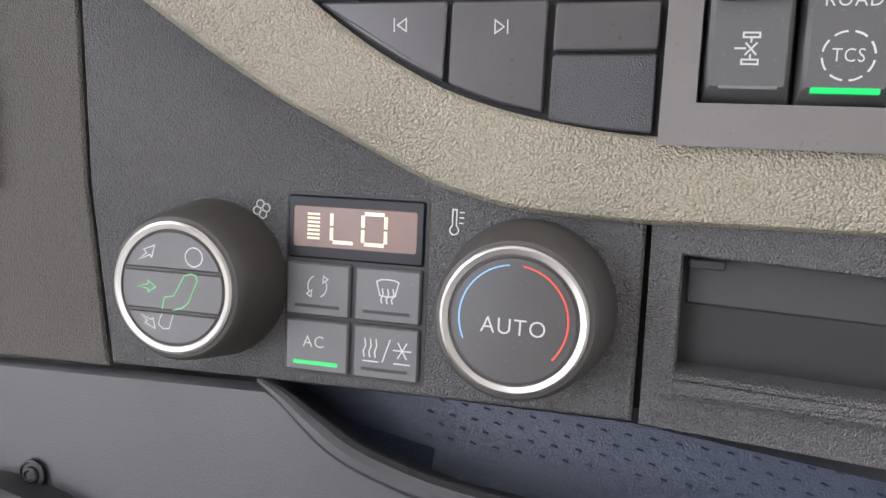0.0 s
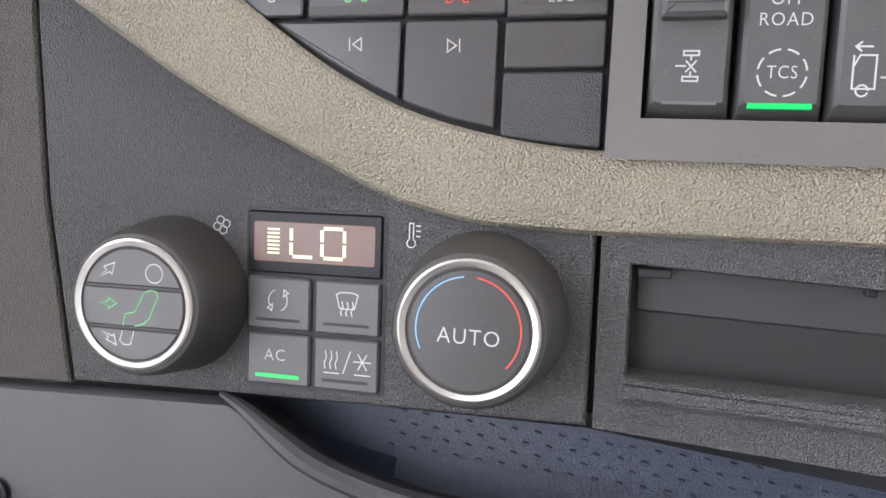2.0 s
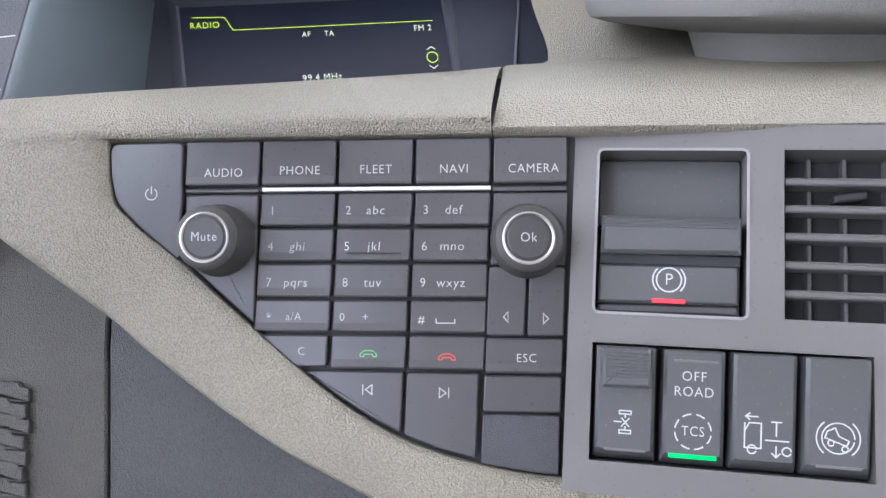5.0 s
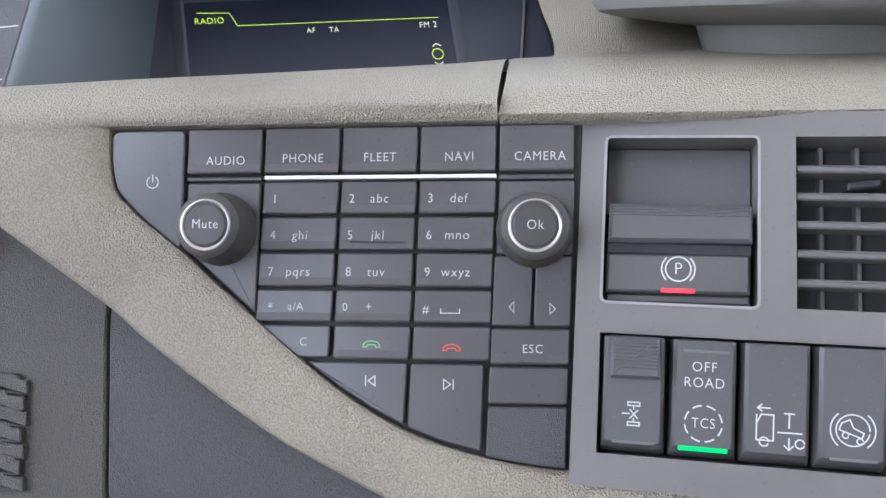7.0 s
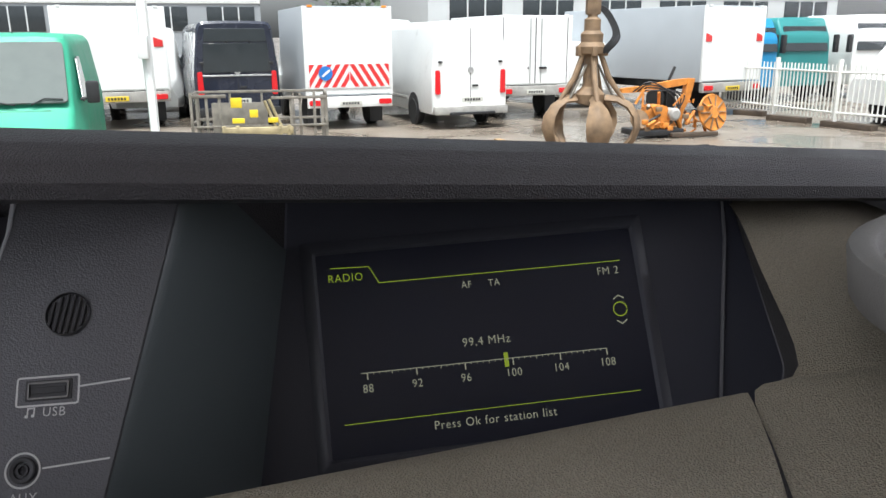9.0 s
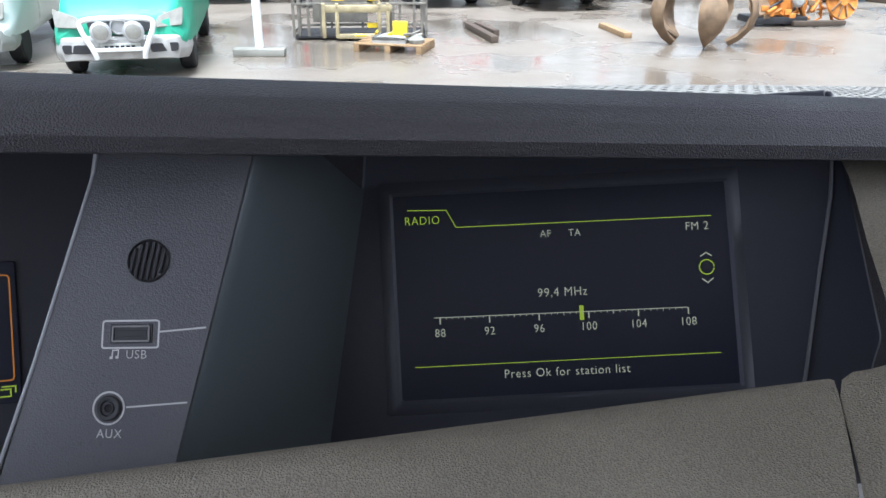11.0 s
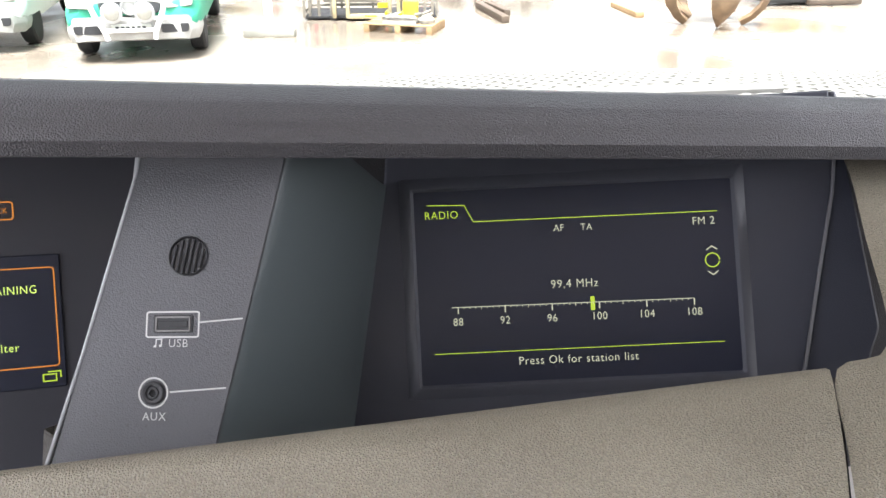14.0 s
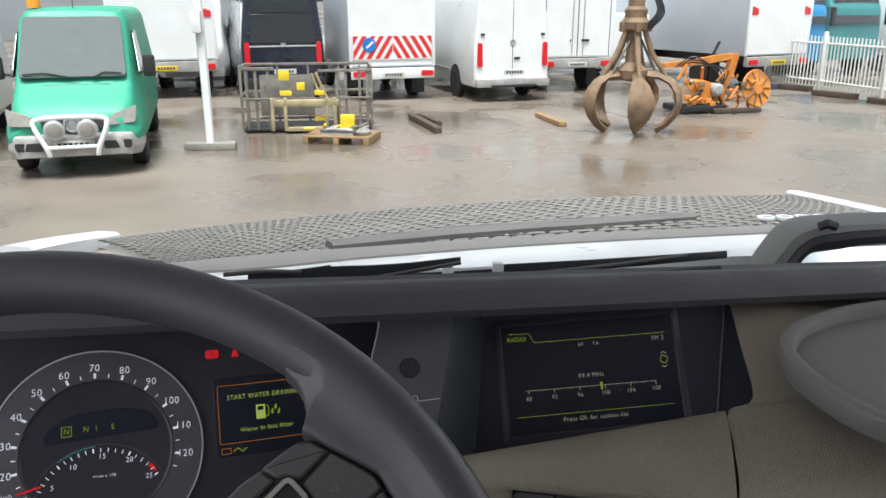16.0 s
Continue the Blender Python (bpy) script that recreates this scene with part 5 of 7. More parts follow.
# ---- windscreen ----
gl = bpy.data.materials.new("windscreen_glass")
gl.use_nodes = True
gn, gk = gl.node_tree.nodes, gl.node_tree.links
gn.remove(gn["Principled BSDF"])
fres, tra, glo, mixn = gn.new("ShaderNodeFresnel"), gn.new("ShaderNodeBsdfTransparent"), gn.new("ShaderNodeBsdfGlossy"), gn.new("ShaderNodeMixShader")
fres.inputs["IOR"].default_value = 1.25
tra.inputs["Color"].default_value = (0.93, 0.96, 0.95, 1)
glo.inputs["Roughness"].default_value = 0.02
gk.new(fres.outputs[0], mixn.inputs[0])
gk.new(tra.outputs[0], mixn.inputs[1])
gk.new(glo.outputs[0], mixn.inputs[2])
gk.new(mixn.outputs[0], gn["Material Output"].inputs["Surface"])
ws = solid("windscreen", loft([[Vector((x, 0.385, -0.16)), Vector((x, 0.34, 0.30)), Vector((x, 0.27, 0.80))] for x in (-1.05, 0.2, 1.45)]), gl, CAB, "clear windscreen glass of the cab", "windscreen", kind="structure")
ws.visible_shadow = False

# ---- the yard outside ----
ZG = -2.09
def wet_ground():
    m = bpy.data.materials.new("wet_asphalt")
    m.use_nodes = True
    n, l = m.node_tree.nodes, m.node_tree.links
    b = n["Principled BSDF"]
    tc = n.new("ShaderNodeTexCoord")
    a, c = n.new("ShaderNodeTexNoise"), n.new("ShaderNodeTexNoise")
    a.inputs["Scale"].default_value, a.inputs["Detail"].default_value = 0.35, 6
    c.inputs["Scale"].default_value, c.inputs["Detail"].default_value = 22, 5
    for t in (a, c):
        l.new(tc.outputs["Object"], t.inputs["Vector"])
    r = n.new("ShaderNodeValToRGB")
    r.color_ramp.elements[0].position, r.color_ramp.elements[0].color = 0.35, (0.165, 0.134, 0.104, 1)
    r.color_ramp.elements[1].position, r.color_ramp.elements[1].color = 0.7, (0.29, 0.245, 0.20, 1)
    l.new(a.outputs["Fac"], r.inputs[0])
    mx = n.new("ShaderNodeMix")
    mx.data_type, mx.blend_type = "RGBA", "MULTIPLY"
    mx.inputs["Factor"].default_value = 0.45
    l.new(r.outputs[0], mx.inputs["A"])
    l.new(c.outputs["Fac"], mx.inputs["B"])
    l.new(mx.outputs["Result"], b.inputs["Base Color"])
    q = n.new("ShaderNodeMapRange")
    q.inputs[1].default_value, q.inputs[2].default_value, q.inputs[3].default_value, q.inputs[4].default_value = 0.40, 0.58, 0.10, 0.42
    l.new(a.outputs["Fac"], q.inputs[0])
    l.new(q.outputs[0], b.inputs["Roughness"])
    bp = n.new("ShaderNodeBump")
    bp.inputs["Strength"].default_value, bp.inputs["Distance"].default_value = 0.25, 0.01
    l.new(c.outputs["Fac"], bp.inputs["Height"])
    l.new(bp.outputs[0], b.inputs["Normal"])
    return m


gb = bmesh.new()
bmesh.ops.create_grid(gb, x_segments=4, y_segments=4, size=1500)
solid("ground", gb, wet_ground(), Matrix.Translation((0, 0, ZG)), "wet brown-grey asphalt yard with puddles", "ground", kind="structure")

PAINTW = material("white_vehicle_paint", (0.76, 0.77, 0.76), 0.35, vary=0.05, blotch=1.5, coat=0.3, spots=0.15, spot_color=(0.4, 0.38, 0.35), spot_scale=9)
PAINTG = material("green_vehicle_paint", (0.035, 0.31, 0.19), 0.55, vary=0.10, blotch=2.0, coat=0.05)
PAINTN = material("navy_vehicle_paint", (0.014, 0.018, 0.034), 0.25, vary=0.08, blotch=2.0, coat=0.5)
PAINTGREY = material("grey_box_panel", (0.42, 0.45, 0.48), 0.45, vary=0.06, blotch=1.0)
PAINTT = material("teal_vehicle_paint", (0.03, 0.22, 0.22), 0.4, vary=0.06, blotch=1.0)
PAINTB = material("blue_vehicle_paint", (0.02, 0.25, 0.50), 0.4, vary=0.06, blotch=1.0)
BUMPER = material("dirty_grey_bumper", (0.33, 0.32, 0.30), 0.6, vary=0.2, blotch=5)
BLACKP = material("black_vehicle_plastic", (0.02, 0.02, 0.022), 0.5)
GLASSD = material("dark_vehicle_glass", (0.03, 0.036, 0.04), 0.08, vary=0.1, blotch=3)
GLASSG = material("dusty_windscreen", (0.12, 0.135, 0.13), 0.65, vary=0.08, blotch=3)
GLASSG.node_tree.nodes["Principled BSDF"].inputs["Specular IOR Level"].default_value = 0.1
LAMPC = material("clear_headlamp", (0.25, 0.24, 0.21), 0.15, vary=0.15, blotch=12)
LAMPR = material("red_tail_lamp", (0.60, 0.015, 0.02), 0.2, vary=0.1)
LAMPO = material("amber_lamp", (0.85, 0.28, 0.02), 0.25, vary=0.1)
TYRE = material("tyre_rubber", (0.018, 0.018, 0.018), 0.75, grain=90, depth=0.4, cells=False)
RIMM = material("steel_wheel_rim", (0.42, 0.42, 0.42), 0.45, metal=0.4, vary=0.15, blotch=6)
PLATEM = material("pale_number_plate", (0.55, 0.55, 0.50), 0.5)
PLATEY = material("yellow_plate", (0.70, 0.50, 0.03), 0.5)
REDS = material("red_marking_stripe", (0.62, 0.03, 0.03), 0.4)
BLUES = material("blue_round_sign", (0.02, 0.16, 0.50), 0.4)
RUST = material("rusty_brown_steel", (0.20, 0.13, 0.075), 0.7, vary=0.35, blotch=5, grain=60, depth=0.3, cells=False)
ORNG = material("worn_orange_paint", (0.55, 0.20, 0.03), 0.6, vary=0.35, blotch=5, spots=0.5, spot_color=(0.12, 0.07, 0.04), spot_scale=30)
YELP = material("yellow_paint", (0.75, 0.55, 0.02), 0.5, vary=0.15, blotch=6)
WOOD = material("weathered_wood", (0.28, 0.18, 0.09), 0.8, vary=0.25, blotch=8, grain=80, depth=0.3, cells=False)
DARKWOOD = material("wet_dark_timber", (0.07, 0.05, 0.035), 0.6, vary=0.3, blotch=6)
CAGEM = material("weathered_galvanised_steel", (0.22, 0.20, 0.17), 0.55, metal=0.3, vary=0.3, blotch=6)
BEAMM = material("dusty_yellow_steel", (0.34, 0.28, 0.16), 0.6, vary=0.3, blotch=5)
FENCEM = material("white_fence_paint", (0.72, 0.72, 0.68), 0.5, vary=0.08, blotch=3)
CONC = material("damp_concrete", (0.24, 0.23, 0.20), 0.7, vary=0.2, blotch=3)


def at_ground(x, y, yaw):
    return pose(x, y, ZG, 0, 0, yaw)


def skin(stations):
    """A vehicle body over sections (y, lower half width, upper half width, floor, roof, corner)."""
    rows = []
    for y, w0, w1, z0, z1, r in stations:
        half = [(w0 * 0.96, z0), (w0, z0 + 0.10), (w0, z0 + 0.45 * (z1 - z0)), (w1, z1 - r), (w1 - 0.12 * r, z1 - 0.55 * r), (w1 - 0.45 * r, z1 - 0.14 * r), (w1 - r, z1), (w1 * 0.4, z1 + 0.015)]
        rows.append([Vector((x, y, z)) for x, z in half] + [Vector((-x, y, z)) for x, z in half[::-1]])
    return loft(rows, closed=True, caps=True)


def quad(name, pts_, mat, parent, thick=0.012, label="", r=0.04):
    """A flat panel over four or more points, with thickness along its normal and rounded corners."""
    p = [Vector(q) for q in pts_]
    n = (p[1] - p[0]).cross(p[2] - p[0]).normalized()
    x = (p[1] - p[0]).normalized()
    y = n.cross(x)
    flat = rounded([((q - p[0]).dot(x), (q - p[0]).dot(y)) for q in p], r, 3)
    m = Matrix(((x[0], y[0], n[0], p[0][0]), (x[1], y[1], n[1], p[0][1]), (x[2], y[2], n[2], p[0][2]), (0, 0, 0, 1)))
    return part(name, plate(flat, -0.01, thick, min(0.006, thick * 0.5), k=1.0), mat, parent, label, m=m)


def wheel(parent, x, y, r, w, side):
    m = Matrix.Translation((x, y, r)) @ pose(0, 0, 0, 0, 90 * side, 0)
    t = part("wheel", lathe([(r * 0.60, -w / 2), (r * 0.93, -w / 2), (r, -w * 0.36), (r, w * 0.36), (r * 0.93, w / 2), (r * 0.60, w / 2)], 28, k=1.0), TYRE, parent, m=m)
    part("rim", lathe([(r * 0.62, w * 0.42), (r * 0.58, w * 0.30), (r * 0.30, w * 0.22), (r * 0.24, w * 0.40), (0, w * 0.42)], 24, k=1.0), RIMM, t)


def bars(parent, pts_, mat=None):
    """A number plate with plain bars."""
    pl = quad("number_plate", pts_, mat or PLATEM, parent, r=0.01)
    p = [Vector(q) for q in pts_]
    w_, h_ = (p[1] - p[0]).length, (p[3] - p[0]).length
    for i in range(6):
        part("bar", plate(rect(w_ * (0.1 + 0.135 * i), h_ * 0.25, w_ * (0.19 + 0.135 * i), h_ * 0.75), 0.010, 0.016, 0.001, k=1.0), BLACKP, pl)


def van_rear(name, label, x, y, yaw, W, H, L, paint, windows=False, lamps="tall", doors=2):
    v = thing(name, at_ground(x, y, yaw), label, "van")
    h = W / 2
    part("body", skin([(0.0, h * 0.95, h * 0.84, 0.42, H - 0.06, 0.16), (0.06, h, h * 0.88, 0.36, H, 0.18), (L * 0.6, h, h * 0.88, 0.34, H, 0.2), (L * 0.75, h, h * 0.87, 0.34, H - 0.03, 0.2),
                       (L * 0.84, h, h * 0.84, 0.34, H * 0.72, 0.2), (L * 0.93, h * 0.97, h * 0.85, 0.34, H * 0.48, 0.12), (L, h * 0.8, h * 0.7, 0.36, H * 0.36, 0.1)]), paint, v)
    part("bumper", box(-h * 0.98, h * 0.98, -0.13, 0.10, 0.36, 0.56, 0.04), BLACKP if windows else BUMPER, v)
    for s in (-1, 1):
        lx = s * h * 0.87
        quad("tail_light", [(lx - 0.07, -0.012, 0.85), (lx + 0.07, -0.012, 0.85), (lx + 0.055, -0.008, 1.42 if lamps == "tall" else 1.2), (lx - 0.06, -0.008, 1.42 if lamps == "tall" else 1.2)], LAMPR, v, 0.03)
        for yw in (L * 0.22, L * 0.80):
            wheel(v, s * (h - 0.085), yw, 0.34, 0.22, s)
            part("wheel_arch", lathe([(0.43, -0.05), (0.43, 0.010), (0.39, 0.016), (0, 0.016)], 28, k=1.0), BLACKP, v, m=Matrix.Translation((s * (h - 0.005), yw, 0.40)) @ pose(0, 0, 0, 0, 90 * s, 0))
        part("side_moulding", box(s * h - 0.012, s * h + 0.012, L * 0.30, L * 0.70, 0.62, 0.70, 0.008), BLACKP if windows else BUMPER, v)
        part("door_handle", box(s * h - 0.01, s * h + 0.02, L * 0.60, L * 0.63, 1.05, 1.09, 0.006), BLACKP, v)
        mm = part("mirror", box(s * (h + 0.14) - 0.09, s * (h + 0.14) + 0.09, L * 0.80, L * 0.80 + 0.1, 1.35, 1.62, 0.03), BLACKP, v)
        quad("side_window", [(s * (h * 0.975), L * 0.66, 1.42), (s * (h * 0.985), L * 0.86, 1.36), (s * h * 0.93, L * 0.83, 1.75), (s * h * 0.93, L * 0.66, H * 0.76)][::s], GLASSD, v, 0.012)
        quad("hinge", [(s * h * 0.80 - 0.05, -0.01, H * 0.62), (s * h * 0.80 + 0.05, -0.01, H * 0.62), (s * h * 0.80 + 0.05, -0.01, H * 0.64), (s * h * 0.80 - 0.05, -0.01, H * 0.64)], BLACKP, v, 0.02, r=0.005)
    part("door_gap", box(-0.006, 0.006, -0.006, 0.02, 0.6, H - 0.16), BLACKP, v)
    part("rear_handle", box(0.04, 0.20, -0.03, 0.0, 1.02, 1.07, 0.008), BLACKP, v)
    part("rear_step", box(-h * 0.6, h * 0.6, -0.20, -0.10, 0.36, 0.42, 0.015), BLACKP, v)
    part("badge", lathe([(0.075, 0), (0.075, 0.012), (0.05, 0.016), (0.045, 0.008), (0, 0.008)], 24, k=1.0), RIMM, v, m=Matrix.Translation((0.0, -0.006, 1.42)) @ pose(0, 0, 0, 90))
    bars(v, [(-0.27, -0.14, 0.66), (0.27, -0.14, 0.66), (0.27, -0.14, 0.78), (-0.27, -0.14, 0.78)])
    if windows:
        quad("rear_window", [(-h * 0.80, -0.012, 1.40), (h * 0.80, -0.012, 1.40), (h * 0.75, -0.006, H - 0.50), (-h * 0.75, -0.006, H - 0.50)], GLASSD, v, 0.012)
        quad("upper_window", [(-h * 0.74, -0.010, H - 0.46), (h * 0.74, -0.010, H - 0.46), (h * 0.70, -0.004, H - 0.16), (-h * 0.70, -0.004, H - 0.16)], GLASSD, v, 0.012)
        quad("trim_bar", [(-h * 0.82, -0.014, 1.30), (h * 0.82, -0.014, 1.30), (h * 0.82, -0.014, 1.34), (-h * 0.82, -0.014, 1.34)], RIMM, v, 0.01, r=0.005)
    return v


def slanted(a, wide, lean, y0, y1, x0, x1):
    """A slanted stripe, cut off at x0 and x1."""
    poly = [(a, y0), (a + wide, y0), (a + wide + lean, y1), (a + lean, y1)]
    for edge, keep in ((x0, 1), (x1, -1)):
        out = []
        for p, q in zip(poly, poly[1:] + poly[:1]):
            inside_p, inside_q = (p[0] - edge) * keep >= 0, (q[0] - edge) * keep >= 0
            if inside_p:
                out.append(p)
            if inside_p != inside_q:
                t = (edge - p[0]) / (q[0] - p[0])
                out.append((edge, p[1] + t * (q[1] - p[1])))
        poly = out
    return poly


def box_truck(name, label, x, y, yaw, W, H, L, side, z_box=0.75, stripes=False, doors=True, reflect=False, lift=True):
    v = thing(name, at_ground(x, y, yaw), label, "truck")
    h = W / 2
    bx = bmesh.new()
    box(-h, h, 0, L, z_box, H, 0.03, bx)
    part("cargo_box", bx, side, v)
    quad("rear_wall", [(-h + 0.03, -0.004, z_box + 0.04), (h - 0.03, -0.004, z_box + 0.04), (h - 0.03, -0.004, H - 0.05), (-h + 0.03, -0.004, H - 0.05)], PAINTW, v, 0.02, r=0.01)
    for s in (-1, 1):
        part("corner_post", box(s * h - 0.035, s * h + 0.035, -0.035, 0.03, z_box, H, 0.01), PAINTW, v)
        wheel(v, s * (h - 0.25), L * 0.30, 0.38, 0.26, s)
        wheel(v, s * (h - 0.20), L + 0.7, 0.38, 0.24, s)
        quad("tail_light", [(s * h * 0.82 - 0.16, -0.10, z_box - 0.22), (s * h * 0.82 + 0.16, -0.10, z_box - 0.22), (s * h * 0.82 + 0.16, -0.10, z_box - 0.09), (s * h * 0.82 - 0.16, -0.10, z_box - 0.09)], LAMPR, v, 0.03)
        part("mud_flap", box(s * (h - 0.25) - 0.16, s * (h - 0.25) + 0.16, L * 0.30 - 0.55, L * 0.30 - 0.52, 0.12, z_box - 0.05), BLACKP, v)
        part("top_lamp", box(s * h * 0.86 - 0.06, s * h * 0.86 + 0.06, -0.03, 0.0, H - 0.03, H + 0.02, 0.005), LAMPO if stripes else PAINTW, v)
    part("tail_beam", box(-h, h, -0.09, 0.05, z_box - 0.28, z_box - 0.02, 0.02), BUMPER if not stripes else PAINTW, v)
    part("chassis", box(-0.42, 0.42, 0.1, L + 1.4, z_box - 0.28, z_box, 0.02), BLACKP, v)
    part("cab", skin([(L + 0.15, h * 0.92, h * 0.84, 0.5, H * 0.82, 0.15), (L + 0.9, h * 0.92, h * 0.82, 0.5, H * 0.80, 0.15), (L + 1.5, h * 0.9, h * 0.8, 0.5, H * 0.52, 0.1), (L + 1.9, h * 0.8, h * 0.7, 0.5, H * 0.44, 0.1)]), PAINTW, v)
    bars(v, [(-0.27, -0.11, z_box - 0.24), (0.27, -0.11, z_box - 0.24), (0.27, -0.11, z_box - 0.12), (-0.27, -0.11, z_box - 0.12)], PLATEY if reflect else None)
    if doors:
        part("door_gap", box(-0.012, 0.012, -0.032, -0.01, z_box + 0.05, H - 0.06), BLACKP, v)
        for s in (-1, 1):
            part("lock_rod", tube([(s * 0.16, -0.05, z_box + 0.06), (s * 0.16, -0.05, H - 0.08)], 0.014, 8), RIMM, v)
            part("door_lock", box(s * 0.16 - 0.05, s * 0.16 + 0.12 * s + 0.05, -0.07, -0.03, z_box + 0.42, z_box + 0.48, 0.01), BLACKP, v)
            part("hinge_line", box(s * h * 0.90 - 0.008, s * h * 0.90 + 0.008, -0.032, -0.01, z_box + 0.05, H - 0.06), BLACKP, v)
    if reflect:
        for s in (-1, 1):
            quad("marking_sign", [(s * h * 0.86 - 0.11, -0.03, H - 0.95), (s * h * 0.86 + 0.11, -0.03, H - 0.95), (s * h * 0.86 + 0.11, -0.03, H - 0.80), (s * h * 0.86 - 0.11, -0.03, H - 0.72)], REDS, v, 0.012, r=0.01)
    if stripes:
        z0, z1 = z_box + 0.18, z_box + 0.78
        bd = quad("marking_board", [(-h * 0.96, -0.03, z0), (h * 0.96, -0.03, z0), (h * 0.96, -0.03, z1), (-h * 0.96, -0.03, z1)], PAINTW, v, 0.02, "white board with red slanted stripes", r=0.01)
        w_, hh = 2 * h * 0.96, z1 - z0
        for i in range(6):
            for s in (0, 1):
                p4 = slanted(-0.30 + 0.215 * i, 0.115, 0.34, 0.03, hh - 0.03, 0.02, w_ / 2 - 0.01)
                if s:
                    p4 = [(w_ - x, y) for x, y in p4]
                part("stripe", plate(p4, 0.018, 0.026, 0.001, k=1.0), REDS, bd)
        part("round_sign", lathe([(0.17, 0.02), (0.17, 0.04), (0, 0.042)], 32, k=1.0), BLUES, bd, "blue round sign", m=Matrix.Translation((0.42, hh * 0.60, 0)))
        part("sign_arrow", stroke([(0.52, hh * 0.60 + 0.08), (0.34, hh * 0.60 - 0.07)], 0.05, 0.04, k=1.0, thick=0.006), PAINTW, bd)
    return v


van_rear("parked_van", "navy blue panel van with dark rear windows, parked on wet asphalt", -4.08, 19.25, 19, 2.02, 2.58, 5.9, PAINTN, True)
van_rear("parked_van", "white high-roof panel van with tall red tail lights", 1.58, 19.1, 18, 1.98, 2.56, 6.6, PAINTW)
box_truck("box_truck", "white road-works box truck with red striped board", -1.38, 19.25, 18, 2.12, 2.92, 3.6, PAINTGREY, 0.82, stripes=True, doors=False)
box_truck("box_truck", "white box truck with closed twin rear doors", 3.5, 21.2, 16, 2.1, 2.74, 3.9, PAINTW, 0.92)
box_truck("box_truck", "large box truck with grey side wall and white rear", 9.1, 21.6, 26, 2.3, 2.98, 6.2, PAINTGREY, 0.95, doors=False, reflect=True)
box_truck("box_truck", "white box truck with tail lift, parked beside the green van", -7.1, 19.5, 20, 2.5, 2.95, 4.6, PAINTW, 0.95, doors=False, reflect=True)
van_rear("parked_van", "white low van behind the grapple", 5.6, 24.5, 18, 1.9, 2.0, 5.0, PAINTW)
van_rear("parked_van", "white van with amber roof lamps in the back row", -0.6, 27.5, 18, 2.0, 2.75, 5.6, PAINTW)
van_rear("parked_van", "white van in the back row beside the navy van", -8.6, 27.0, 196, 2.0, 2.5, 5.6, PAINTW)


